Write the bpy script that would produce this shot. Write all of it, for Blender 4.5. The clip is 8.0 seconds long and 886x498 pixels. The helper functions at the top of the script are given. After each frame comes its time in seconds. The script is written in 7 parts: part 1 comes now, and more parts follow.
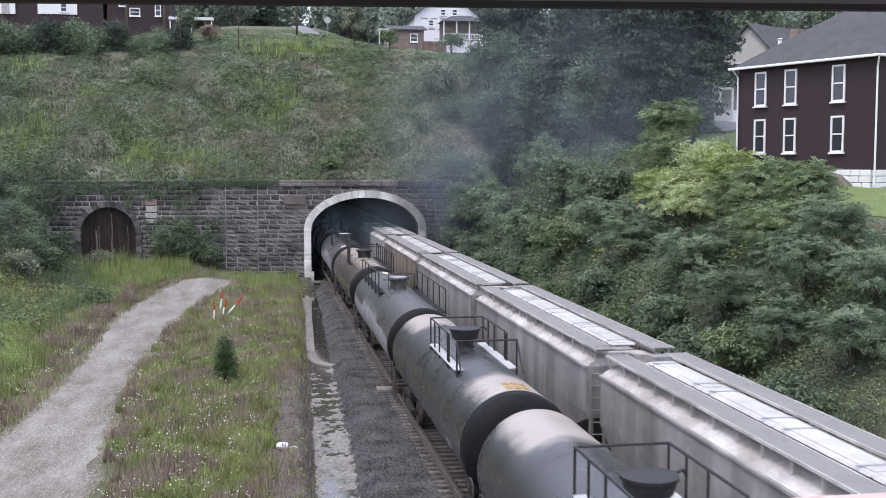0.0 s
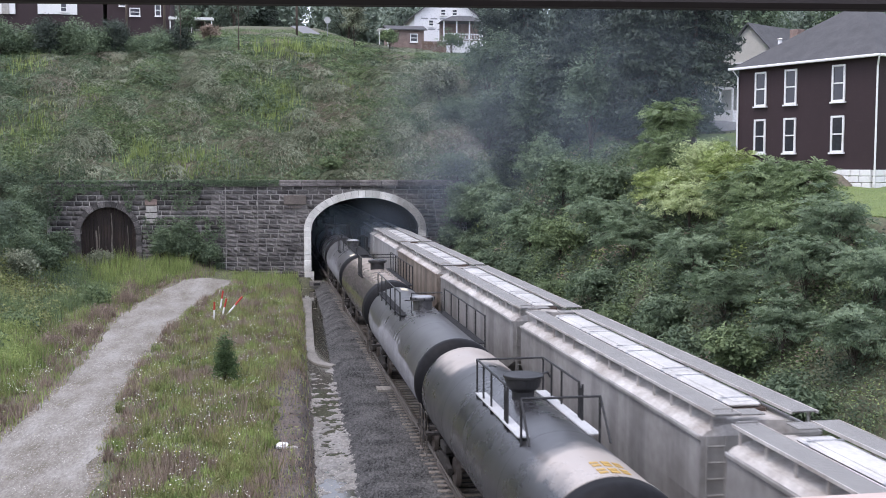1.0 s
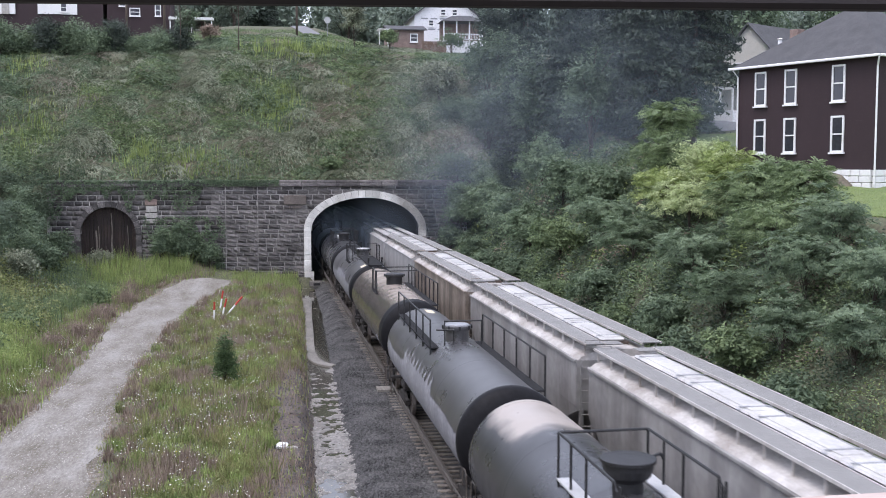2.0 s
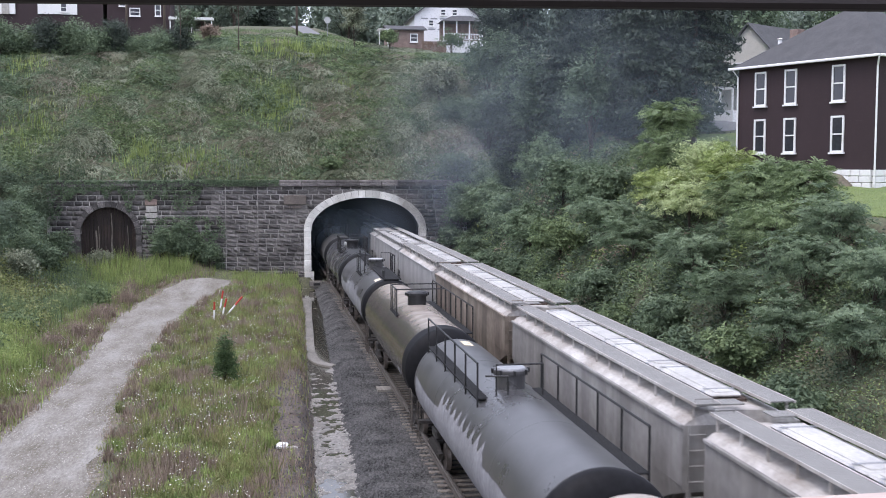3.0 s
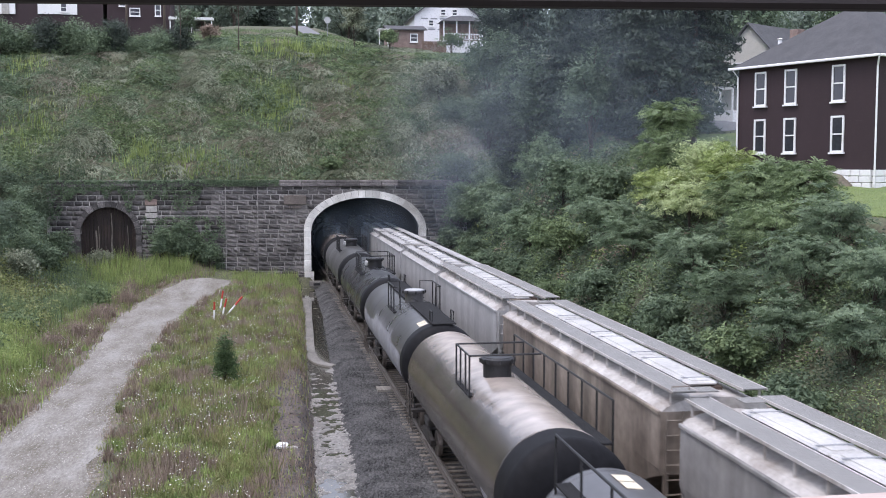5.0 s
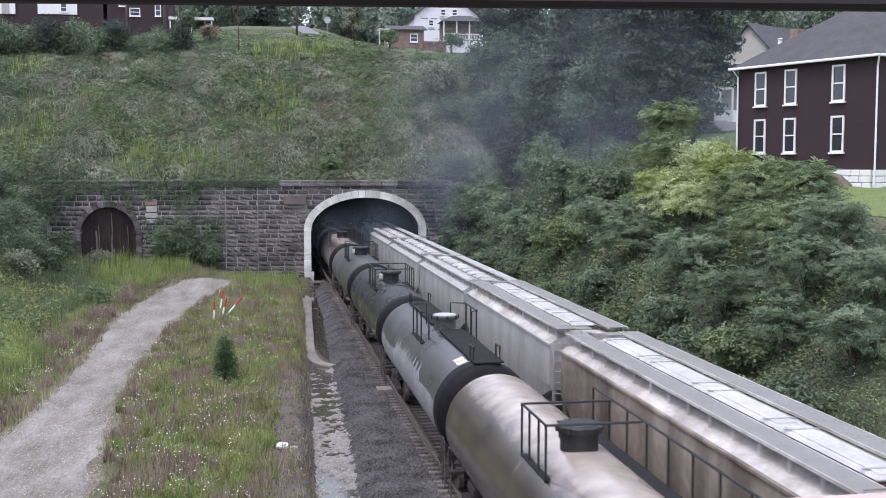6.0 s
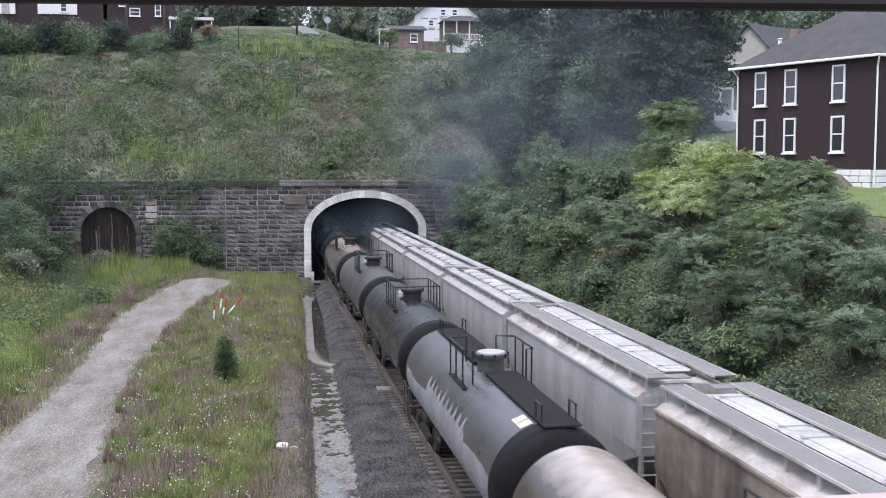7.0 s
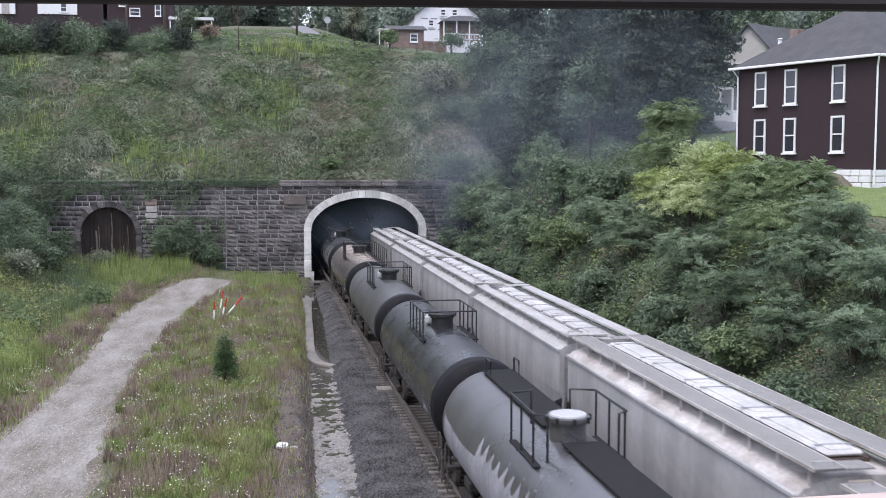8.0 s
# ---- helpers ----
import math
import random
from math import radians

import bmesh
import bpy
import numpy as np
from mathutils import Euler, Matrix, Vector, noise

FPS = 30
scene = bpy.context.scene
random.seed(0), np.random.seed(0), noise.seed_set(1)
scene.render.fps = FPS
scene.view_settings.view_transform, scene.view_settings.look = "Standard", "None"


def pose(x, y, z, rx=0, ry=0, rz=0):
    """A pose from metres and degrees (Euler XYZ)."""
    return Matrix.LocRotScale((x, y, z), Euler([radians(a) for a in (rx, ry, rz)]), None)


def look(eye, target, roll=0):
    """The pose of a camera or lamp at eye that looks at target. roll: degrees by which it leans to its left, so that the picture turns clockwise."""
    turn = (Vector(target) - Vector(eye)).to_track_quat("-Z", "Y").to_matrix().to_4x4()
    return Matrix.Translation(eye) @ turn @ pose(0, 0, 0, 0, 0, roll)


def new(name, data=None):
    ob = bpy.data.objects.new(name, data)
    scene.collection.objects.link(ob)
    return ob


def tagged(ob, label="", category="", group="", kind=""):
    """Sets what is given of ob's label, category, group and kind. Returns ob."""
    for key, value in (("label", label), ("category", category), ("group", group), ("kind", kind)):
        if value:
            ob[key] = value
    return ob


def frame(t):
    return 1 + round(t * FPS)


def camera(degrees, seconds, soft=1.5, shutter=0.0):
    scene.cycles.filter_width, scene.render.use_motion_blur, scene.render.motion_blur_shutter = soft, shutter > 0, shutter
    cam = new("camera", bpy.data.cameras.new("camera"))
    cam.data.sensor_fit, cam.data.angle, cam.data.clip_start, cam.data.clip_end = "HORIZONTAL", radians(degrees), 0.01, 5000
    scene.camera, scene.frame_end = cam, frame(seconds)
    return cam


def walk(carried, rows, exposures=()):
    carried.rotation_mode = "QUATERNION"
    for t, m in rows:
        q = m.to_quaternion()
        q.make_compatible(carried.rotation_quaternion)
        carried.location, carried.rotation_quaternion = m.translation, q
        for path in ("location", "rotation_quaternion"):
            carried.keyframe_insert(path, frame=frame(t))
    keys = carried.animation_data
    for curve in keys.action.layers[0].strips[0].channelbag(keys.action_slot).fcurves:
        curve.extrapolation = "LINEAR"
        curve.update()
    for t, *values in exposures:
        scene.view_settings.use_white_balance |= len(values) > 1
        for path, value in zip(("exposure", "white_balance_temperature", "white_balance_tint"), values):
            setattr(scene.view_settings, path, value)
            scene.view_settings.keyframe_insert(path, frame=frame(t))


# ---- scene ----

# ---------------------------------------------------------------- camera
EYE = Vector((0.0, 0.0, 10.23))
TURN, TILT = radians(9.49), radians(4.378)
AIM = EYE + 50 * Vector((math.sin(TURN) * math.cos(TILT), math.cos(TURN) * math.cos(TILT), -math.sin(TILT)))
cam = camera(44.42, 8.0, soft=0.9, shutter=0.4)
walk(cam, [(0.0, look(EYE, AIM)), (8.0, look(EYE, AIM))], [(0.0, 0.76, 6250, 19), (8.0, 0.76, 6250, 19)])

# ---------------------------------------------------------------- world and light
world = bpy.data.worlds.new("sky")
scene.world = world
world.use_nodes = True
wn = world.node_tree
sky = wn.nodes.new("ShaderNodeTexSky")
sky.sky_type = "NISHITA"
sky.sun_disc = False
sky.sun_elevation = radians(63)
sky.sun_rotation = radians(232)
sky.air_density, sky.dust_density, sky.ozone_density = 1.0, 4.0, 1.0
veil = wn.nodes.new("ShaderNodeMix")
veil.data_type = "RGBA"
veil.inputs[0].default_value = 0.75
veil.inputs[7].default_value = (6.2, 6.8, 7.7, 1)
wn.links.new(sky.outputs[0], veil.inputs[6])
wn.links.new(veil.outputs[2], wn.nodes["Background"].inputs[0])
wn.nodes["Background"].inputs[1].default_value = 0.14
sun_data = bpy.data.lights.new("sun", "SUN")
sun_data.energy, sun_data.angle, sun_data.color = 1.1, radians(25), (1.0, 0.96, 0.9)
sun = new("sun", sun_data)
sun.matrix_world = look((-28, -22, 70), (0, 0, 0))


# ---------------------------------------------------------------- materials
def mat(name, color, rough=0.7, metal=0.0, var=0.25, scale=3.0, second=None, bump=0.0, bscale=None, streak=0.0, spec=0.5,
        stretch=(1, 1, 1), rand=0.0, rvar=0.0, placed=False, bands=0.0):
    """A surface with variation at two scales: broad stains towards a second colour, fine grain, relief, object-wise change."""
    m = bpy.data.materials.new(name)
    m.use_nodes = True
    nt = m.node_tree
    N, L = nt.nodes, nt.links
    bsdf = N["Principled BSDF"]
    bsdf.inputs["Roughness"].default_value = rough
    bsdf.inputs["Metallic"].default_value = metal
    bsdf.inputs["Specular IOR Level"].default_value = spec
    tc = N.new("ShaderNodeTexCoord")
    mp = N.new("ShaderNodeMapping")
    mp.inputs["Scale"].default_value = stretch
    coords = N.new("ShaderNodeNewGeometry").outputs["Position"] if placed else tc.outputs["Object"]
    L.new(coords, mp.inputs[0])
    n1 = N.new("ShaderNodeTexNoise")
    n1.inputs["Scale"].default_value = scale * 0.25
    n1.inputs["Detail"].default_value = 6
    n1.inputs["Roughness"].default_value = 0.65
    n2 = N.new("ShaderNodeTexNoise")
    n2.inputs["Scale"].default_value = scale * 4
    n2.inputs["Detail"].default_value = 4
    L.new(mp.outputs[0], n1.inputs[0])
    L.new(mp.outputs[0], n2.inputs[0])
    c = Vector(color)
    sec = Vector(second) if second else c * (1 - var)
    ramp = N.new("ShaderNodeValToRGB")
    ramp.color_ramp.elements[0].position, ramp.color_ramp.elements[1].position = 0.35, 0.65
    ramp.color_ramp.elements[0].color = (*sec, 1)
    ramp.color_ramp.elements[1].color = (*c, 1)
    L.new(n1.outputs[0], ramp.inputs[0])
    mr = N.new("ShaderNodeMapRange")
    mr.inputs["From Min"].default_value, mr.inputs["From Max"].default_value = 0.25, 0.75
    mr.inputs["To Min"].default_value, mr.inputs["To Max"].default_value = 1 - var, 1 + var
    L.new(n2.outputs[0], mr.inputs[0])
    mul = N.new("ShaderNodeVectorMath")
    mul.operation = "SCALE"
    L.new(ramp.outputs[0], mul.inputs[0])
    L.new(mr.outputs[0], mul.inputs["Scale"])
    out = mul.outputs[0]
    if streak:
        mp3 = N.new("ShaderNodeMapping")
        mp3.inputs["Scale"].default_value = (1.0, 1.0, 0.06)
        L.new(tc.outputs["Object"], mp3.inputs[0])
        n3 = N.new("ShaderNodeTexNoise")
        n3.inputs["Scale"].default_value = 1.1
        n3.inputs["Detail"].default_value = 5
        L.new(mp3.outputs[0], n3.inputs[0])
        mr3 = N.new("ShaderNodeMapRange")
        mr3.inputs["From Min"].default_value, mr3.inputs["From Max"].default_value = 0.35, 0.6
        mr3.inputs["To Min"].default_value, mr3.inputs["To Max"].default_value = 1 - streak, 1.0
        L.new(n3.outputs[0], mr3.inputs[0])
        mul3 = N.new("ShaderNodeVectorMath")
        mul3.operation = "SCALE"
        L.new(out, mul3.inputs[0])
        L.new(mr3.outputs[0], mul3.inputs["Scale"])
        out = mul3.outputs[0]
    if rand:
        oi = N.new("ShaderNodeObjectInfo")
        mr4 = N.new("ShaderNodeMapRange")
        mr4.inputs["To Min"].default_value, mr4.inputs["To Max"].default_value = 1 - rand, 1 + rand
        L.new(oi.outputs["Random"], mr4.inputs[0])
        mul4 = N.new("ShaderNodeVectorMath")
        mul4.operation = "SCALE"
        L.new(out, mul4.inputs[0])
        L.new(mr4.outputs[0], mul4.inputs["Scale"])
        out = mul4.outputs[0]
    if bands:
        wv = N.new("ShaderNodeTexWave")
        wv.bands_direction = "Y"
        wv.inputs["Scale"].default_value = 3.2
        L.new(tc.outputs["Object"], wv.inputs[0])
        mr6 = N.new("ShaderNodeMapRange")
        mr6.inputs["To Min"].default_value, mr6.inputs["To Max"].default_value = 1 - bands, 1 + bands
        L.new(wv.outputs["Fac"], mr6.inputs[0])
        mul6 = N.new("ShaderNodeVectorMath")
        mul6.operation = "SCALE"
        L.new(out, mul6.inputs[0])
        L.new(mr6.outputs[0], mul6.inputs["Scale"])
        out = mul6.outputs[0]
    L.new(out, bsdf.inputs["Base Color"])
    if rvar:
        mr5 = N.new("ShaderNodeMapRange")
        mr5.inputs["From Min"].default_value, mr5.inputs["From Max"].default_value = 0.35, 0.65
        mr5.inputs["To Min"].default_value, mr5.inputs["To Max"].default_value = rough - rvar, rough + rvar
        L.new(n1.outputs[0], mr5.inputs[0])
        L.new(mr5.outputs[0], bsdf.inputs["Roughness"])
    if bump:
        b = N.new("ShaderNodeBump")
        b.inputs["Strength"].default_value = bump
        b.inputs["Distance"].default_value = 0.03
        nb = n2
        if bscale:
            nb = N.new("ShaderNodeTexNoise")
            nb.inputs["Scale"].default_value = bscale
            nb.inputs["Detail"].default_value = 5
            L.new(coords, nb.inputs[0])
        L.new(nb.outputs[0], b.inputs["Height"])
        L.new(b.outputs[0], bsdf.inputs["Normal"])
    return m


def leaf_mat(name, a, b, rough=0.6):
    """Foliage: colour differs from leaf to leaf and from patch to patch, and light passes through a little."""
    m = bpy.data.materials.new(name)
    m.use_nodes = True
    N, L = m.node_tree.nodes, m.node_tree.links
    bsdf = N["Principled BSDF"]
    bsdf.inputs["Roughness"].default_value = rough
    bsdf.inputs["Specular IOR Level"].default_value = 0.3
    geo = N.new("ShaderNodeNewGeometry")
    tc = N.new("ShaderNodeTexCoord")
    n1 = N.new("ShaderNodeTexNoise")
    n1.inputs["Scale"].default_value = 0.8
    n1.inputs["Detail"].default_value = 5
    L.new(tc.outputs["Object"], n1.inputs[0])
    add = N.new("ShaderNodeMath")
    add.operation = "MULTIPLY_ADD"
    L.new(geo.outputs["Random Per Island"], add.inputs[0])
    add.inputs[1].default_value = 0.42
    L.new(n1.outputs[0], add.inputs[2])
    ramp = N.new("ShaderNodeValToRGB")
    ramp.color_ramp.elements[0].position, ramp.color_ramp.elements[1].position = 0.42, 0.98
    ramp.color_ramp.elements[0].color = (*a, 1)
    ramp.color_ramp.elements[1].color = (*b, 1)
    L.new(add.outputs[0], ramp.inputs[0])
    L.new(ramp.outputs[0], bsdf.inputs["Base Color"])
    tr = N.new("ShaderNodeBsdfTranslucent")
    L.new(ramp.outputs[0], tr.inputs[0])
    mix = N.new("ShaderNodeMixShader")
    mix.inputs[0].default_value = 0.3
    L.new(bsdf.outputs[0], mix.inputs[1])
    L.new(tr.outputs[0], mix.inputs[2])
    L.new(mix.outputs[0], N["Material Output"].inputs[0])
    return m


M_STONE = mat("dark_stone", (0.17, 0.156, 0.15), 0.9, var=0.45, scale=2.5, second=(0.062, 0.058, 0.058), bump=0.9, bscale=9, rand=0.5, placed=True)
M_MORTAR = mat("mortar", (0.46, 0.435, 0.41), 0.95, var=0.4, scale=1.2, second=(0.17, 0.16, 0.15))
M_WHITESTONE = mat("whitewashed_stone", (0.84, 0.83, 0.79), 0.85, var=0.1, scale=3, second=(0.66, 0.64, 0.6), bump=0.4, streak=0.25, rand=0.08)
M_SOOT = mat("sooty_lining", (0.03, 0.03, 0.032), 0.95, var=0.3, scale=2, bump=0.5)
M_SOIL = mat("grassy_soil", (0.1, 0.11, 0.06), 0.95, var=0.45, scale=1.5, second=(0.1, 0.1, 0.065), bump=0.8)
M_BALLAST = mat("ballast", (0.062, 0.062, 0.063), 0.95, var=0.55, scale=4, second=(0.046, 0.045, 0.044), bump=1.0, bscale=14)
M_GRAVEL = mat("gravel_road", (0.275, 0.262, 0.24), 0.95, var=0.25, scale=2.2, second=(0.145, 0.128, 0.103), bump=0.7, bscale=22, stretch=(1.3, 0.4, 1))
M_STEEL = mat("rail_steel", (0.25, 0.22, 0.2), 0.45, metal=0.7, var=0.3, scale=6)
M_TIE = mat("weathered_tie", (0.2, 0.175, 0.15), 0.9, var=0.4, scale=5, bump=0.6, rand=0.3)
M_BLACK = mat("black_paint", (0.02, 0.02, 0.022), 0.5, var=0.3, scale=2)
M_UNDER = mat("grimy_steel", (0.045, 0.04, 0.037), 0.8, var=0.4, scale=3)
M_RED = mat("dark_red_siding", (0.034, 0.0185, 0.022), 0.75, var=0.15, scale=3)
M_WHITE = mat("white_paint", (0.8, 0.8, 0.8), 0.6, var=0.06, scale=3)
M_ROOF = mat("grey_shingles", (0.085, 0.085, 0.09), 0.9, var=0.25, scale=5, bump=0.5)


# ---------------------------------------------------------------- mesh helpers
def link_mesh(name, me, material, parent=None, label="", m=None):
    if material and not me.materials:
        me.materials.append(material)
    ob = new(name, me)
    if parent is not None:
        ob.parent = parent
    if m is not None:
        ob.matrix_basis = m
    if label:
        ob["label"] = label
    return ob


def part(name, bm, material, parent=None, label="", smooth=False, m=None):
    me = bpy.data.meshes.new(name)
    bm.to_mesh(me)
    bm.free()
    if smooth:
        me.shade_smooth()
    return link_mesh(name, me, material, parent, label, m)


def thing(name, label, category, m=None, group="", kind=""):
    e = new(name)
    e.empty_display_size = 0.3
    if m is not None:
        e.matrix_basis = m
    return tagged(e, label, category, group, kind)


def box(bm, c, s, rot=None, bevel=0.0):
    m = Matrix.Translation(c) @ (rot.to_4x4() if rot is not None else Matrix()) @ Matrix.Diagonal((*s, 1))
    r = bmesh.ops.create_cube(bm, size=1.0, matrix=m)
    if bevel:
        es = {e for v in r["verts"] for e in v.link_edges}
        bmesh.ops.bevel(bm, geom=list(es), offset=bevel, segments=1, affect="EDGES")
    return bm


def tube(bm, pts, r, seg=6):
    """A round bar along a polyline."""
    pts = [Vector(p) for p in pts]
    rings = []
    for i, p in enumerate(pts):
        d = (pts[min(i + 1, len(pts) - 1)] - pts[max(i - 1, 0)]).normalized()
        up = Vector((0, 0, 1)) if abs(d.z) < 0.95 else Vector((0, 1, 0))
        a = d.cross(up).normalized()
        b = d.cross(a)
        rings.append([bm.verts.new(p + r * (math.cos(2 * math.pi * k / seg) * a + math.sin(2 * math.pi * k / seg) * b)) for k in range(seg)])
    for q, w in zip(rings, rings[1:]):
        for k in range(seg):
            bm.faces.new((q[k], q[(k + 1) % seg], w[(k + 1) % seg], w[k]))
    bm.faces.new(rings[0][::-1])
    bm.faces.new(rings[-1])
    return bm


def lathe(bm, prof, axis="y", seg=32, c=(0, 0, 0), cap=True):
    """Turns (position along the axis, radius) pairs round the axis."""
    c = Vector(c)
    rings = []
    for t, r in prof:
        ring = []
        for k in range(seg):
            a = 2 * math.pi * k / seg
            u, w = r * math.cos(a), r * math.sin(a)
            p = {"x": (t, u, w), "y": (u, t, w), "z": (u, w, t)}[axis]
            ring.append(bm.verts.new(c + Vector(p)))
        rings.append(ring)
    for q, w in zip(rings, rings[1:]):
        for k in range(seg):
            bm.faces.new((q[k], q[(k + 1) % seg], w[(k + 1) % seg], w[k]))
    if cap:
        bm.faces.new(rings[0][::-1])
        bm.faces.new(rings[-1])
    bmesh.ops.recalc_face_normals(bm, faces=bm.faces)
    return bm


def mesh_np(name, verts, faces, material, smooth=False):
    """A mesh object from arrays; faces: an (n, 3 or 4) array."""
    me = bpy.data.meshes.new(name)
    n, k = faces.shape
    me.vertices.add(len(verts))
    me.vertices.foreach_set("co", np.asarray(verts, np.float32).ravel())
    me.loops.add(n * k)
    me.loops.foreach_set("vertex_index", faces.astype(np.int32).ravel())
    me.polygons.add(n)
    me.polygons.foreach_set("loop_start", np.arange(0, n * k, k, dtype=np.int32))
    me.update(calc_edges=True)
    if smooth:
        me.shade_smooth()
    me.materials.append(material)
    return me


# ---------------------------------------------------------------- the ground
TANK_X, HOP_X, WALL_Y = 6.81, 11.27, 98.0


def lerp(a, b, t):
    return a + (b - a) * np.clip(t, 0, 1)


def smooth_np(a, b, v):
    t = np.clip((v - a) / (b - a), 0, 1)
    return t * t * (3 - 2 * t)


def waves(x, y, s, seed):
    """Smooth unevenness from a few sines."""
    r = np.random.RandomState(seed)
    z = np.zeros_like(x, dtype=float)
    for i in range(7):
        a, k = r.uniform(0, 6.28), r.uniform(0.5, 1.6) * 6.28 / s
        z += np.sin(k * (x * math.cos(a) + y * math.sin(a)) + r.uniform(0, 6.28))
    return z / 7


def ditch_x(y):
    return np.interp(y, [20, 35, 45, 60, 78, 98], [2.2, 2.3, 2.6, 3.0, 3.6, 3.9])


def toe_left(y):
    """Where the bank on the west side begins."""
    return np.interp(y, [0, 35, 50, 70, 86, 98], [-19, -16.5, -14.5, -14.5, -15.5, -17.0])


def ground_z(x, y):
    x, y = np.asarray(x, float), np.asarray(y, float)
    # floor of the cutting
    z = np.full(np.broadcast(x, y).shape, 0.25) + 0.12 * waves(x, y, 9, 1)
    z = z + smooth_np(85, 98, y) * smooth_np(2, -8, x) * 1.4
    dx = ditch_x(y)
    bed = smooth_np(dx + 0.3, dx + 1.0, x)
    z = lerp(z, -0.6, bed)
    ditch = np.exp(-((x - dx + 0.12 * waves(x, y, 2.2, 12) - 0.05) / (0.92 + 0.16 * waves(x, y, 3.1, 13))) ** 4)
    z = z - 1.05 * ditch * (y < 97.5)
    # west bank
    tl = toe_left(y)
    west = np.clip(tl - x, 0, None)
    z = z + np.minimum(west * 0.62, 14 + 0 * west) * (1 + 0.1 * waves(x, y, 12, 2))
    # east bank up to the house lot
    te = 14.4
    east = np.clip(x - te, 0, None)
    top = np.interp(y, [0, 40, 60, 80, 98, 130], [8.3, 8.5, 9.6, 11.5, 15.0, 21.5])
    rise = np.where(east * 0.95 < top, east * 0.95, top + 0.05 * (east - top / 0.95))
    z = np.where(x > te, -0.3 + rise + 0.25 * waves(x, y, 7, 3) * smooth_np(0, 4, east), z)
    # hill over the tunnel
    back = np.clip(y - (WALL_Y + 0.7), 0, None)
    crest = np.interp(x, [-60, -35, -16, -9, -3, 6, 15, 22, 40], [21.0, 21.2, 21.6, 22.7, 23.6, 23.6, 22.7, 21.9, 21.5])
    slope = 8.35 + back * 0.57 + (0.45 * waves(x, y, 11, 4) + 0.5 * waves(x, y * 1.4, 4.2, 14)) * smooth_np(0, 6, back)
    hill = np.where(slope < crest, slope, crest + np.interp(x, [-60, 8, 15], [0.2, 0.2, 0.15]) * np.clip(back - (crest - 8.35) / 0.57, 0, 32))
    behind = smooth_np(WALL_Y + 0.6, WALL_Y + 0.7, y)
    z = np.where(behind > 0, lerp(z, np.maximum(hill, z * (x < -17) + hill * 0), behind), z)
    return z


def ground():
    xs = np.unique(np.concatenate([np.linspace(-600, -60, 19), np.linspace(-60, -22, 39), np.linspace(-22, 40, 207), np.linspace(40, 90, 51), np.linspace(90, 700, 19)]))
    ys = np.unique(np.concatenate([np.linspace(-300, 0, 16), np.linspace(0, 28, 20), np.linspace(28, 97.9, 220), np.linspace(98.0, 99, 8), np.linspace(99, 140, 110), np.linspace(140, 240, 50), np.linspace(240, 1500, 20)]))
    X, Y = np.meshgrid(xs, ys)
    Z = ground_z(X, Y)
    v = np.stack([X, Y, Z], -1).reshape(-1, 3)
    w = len(xs)
    i = (np.arange(len(ys) - 1)[:, None] * w + np.arange(w - 1)[None]).ravel()
    cx, cy = v[i, 0], v[i, 1]
    # the tunnel mouth is left open
    keep = ~((cx > 3.6) & (cx < 14.9) & (cy > 97.5) & (cy < 98.8))
    i = i[keep]
    f = np.stack([i, i + 1, i + w + 1, i + w], 1)
    me = mesh_np("ground", v, f, M_SOIL, smooth=True)
    ob = new("ground", me)
    return tagged(ob, "overgrown grassy ground of a railway cutting", "ground", kind="structure")


ground()


# ---------------------------------------------------------------- tunnel portal
ARCH_C, ARCH_HW, SPRING, CROWN, ARCH_E = 9.27, 4.91, 4.4, 7.38, 1.0


def arch_pts(grow, n=24, base=-0.3):
    """The outline of the tunnel mouth in x and z, from one foot to the other, larger by grow."""
    hw, rise = ARCH_HW + grow, CROWN - SPRING + grow
    pts = [(ARCH_C - hw, base), (ARCH_C - hw, SPRING)]
    for k in range(1, n):
        a = math.pi - math.pi * k / n
        e = ARCH_E
        pts.append((ARCH_C + hw * math.copysign(abs(math.cos(a)) ** e, math.cos(a)), SPRING + rise * math.sin(a) ** e))
    return pts + [(ARCH_C + hw, SPRING), (ARCH_C + hw, base)]



LOW_C, LOW_HW, LOW_SPRING, LOW_BASE = -13.22, 2.33, 4.32, 0.9
rng = random.Random(7)


def arch_top(x, grow=0.0):
    """Height of the tunnel mouth over x, or None outside it."""
    hw, rise = ARCH_HW + grow, CROWN - SPRING + grow
    u = abs(x - ARCH_C) / hw
    if u >= 1:
        return None
    a = math.acos(u ** (1 / ARCH_E))
    return SPRING + rise * math.sin(a) ** ARCH_E


def low_top(x, grow=0.0):
    u = abs(x - LOW_C) / (LOW_HW + grow)
    return None if u >= 1 else LOW_SPRING + (LOW_HW + grow) * math.sqrt(1 - u * u)


def opening_top(x, grow=0.0):
    a, b = arch_top(x, grow), low_top(x, grow)
    return a if a is not None else b


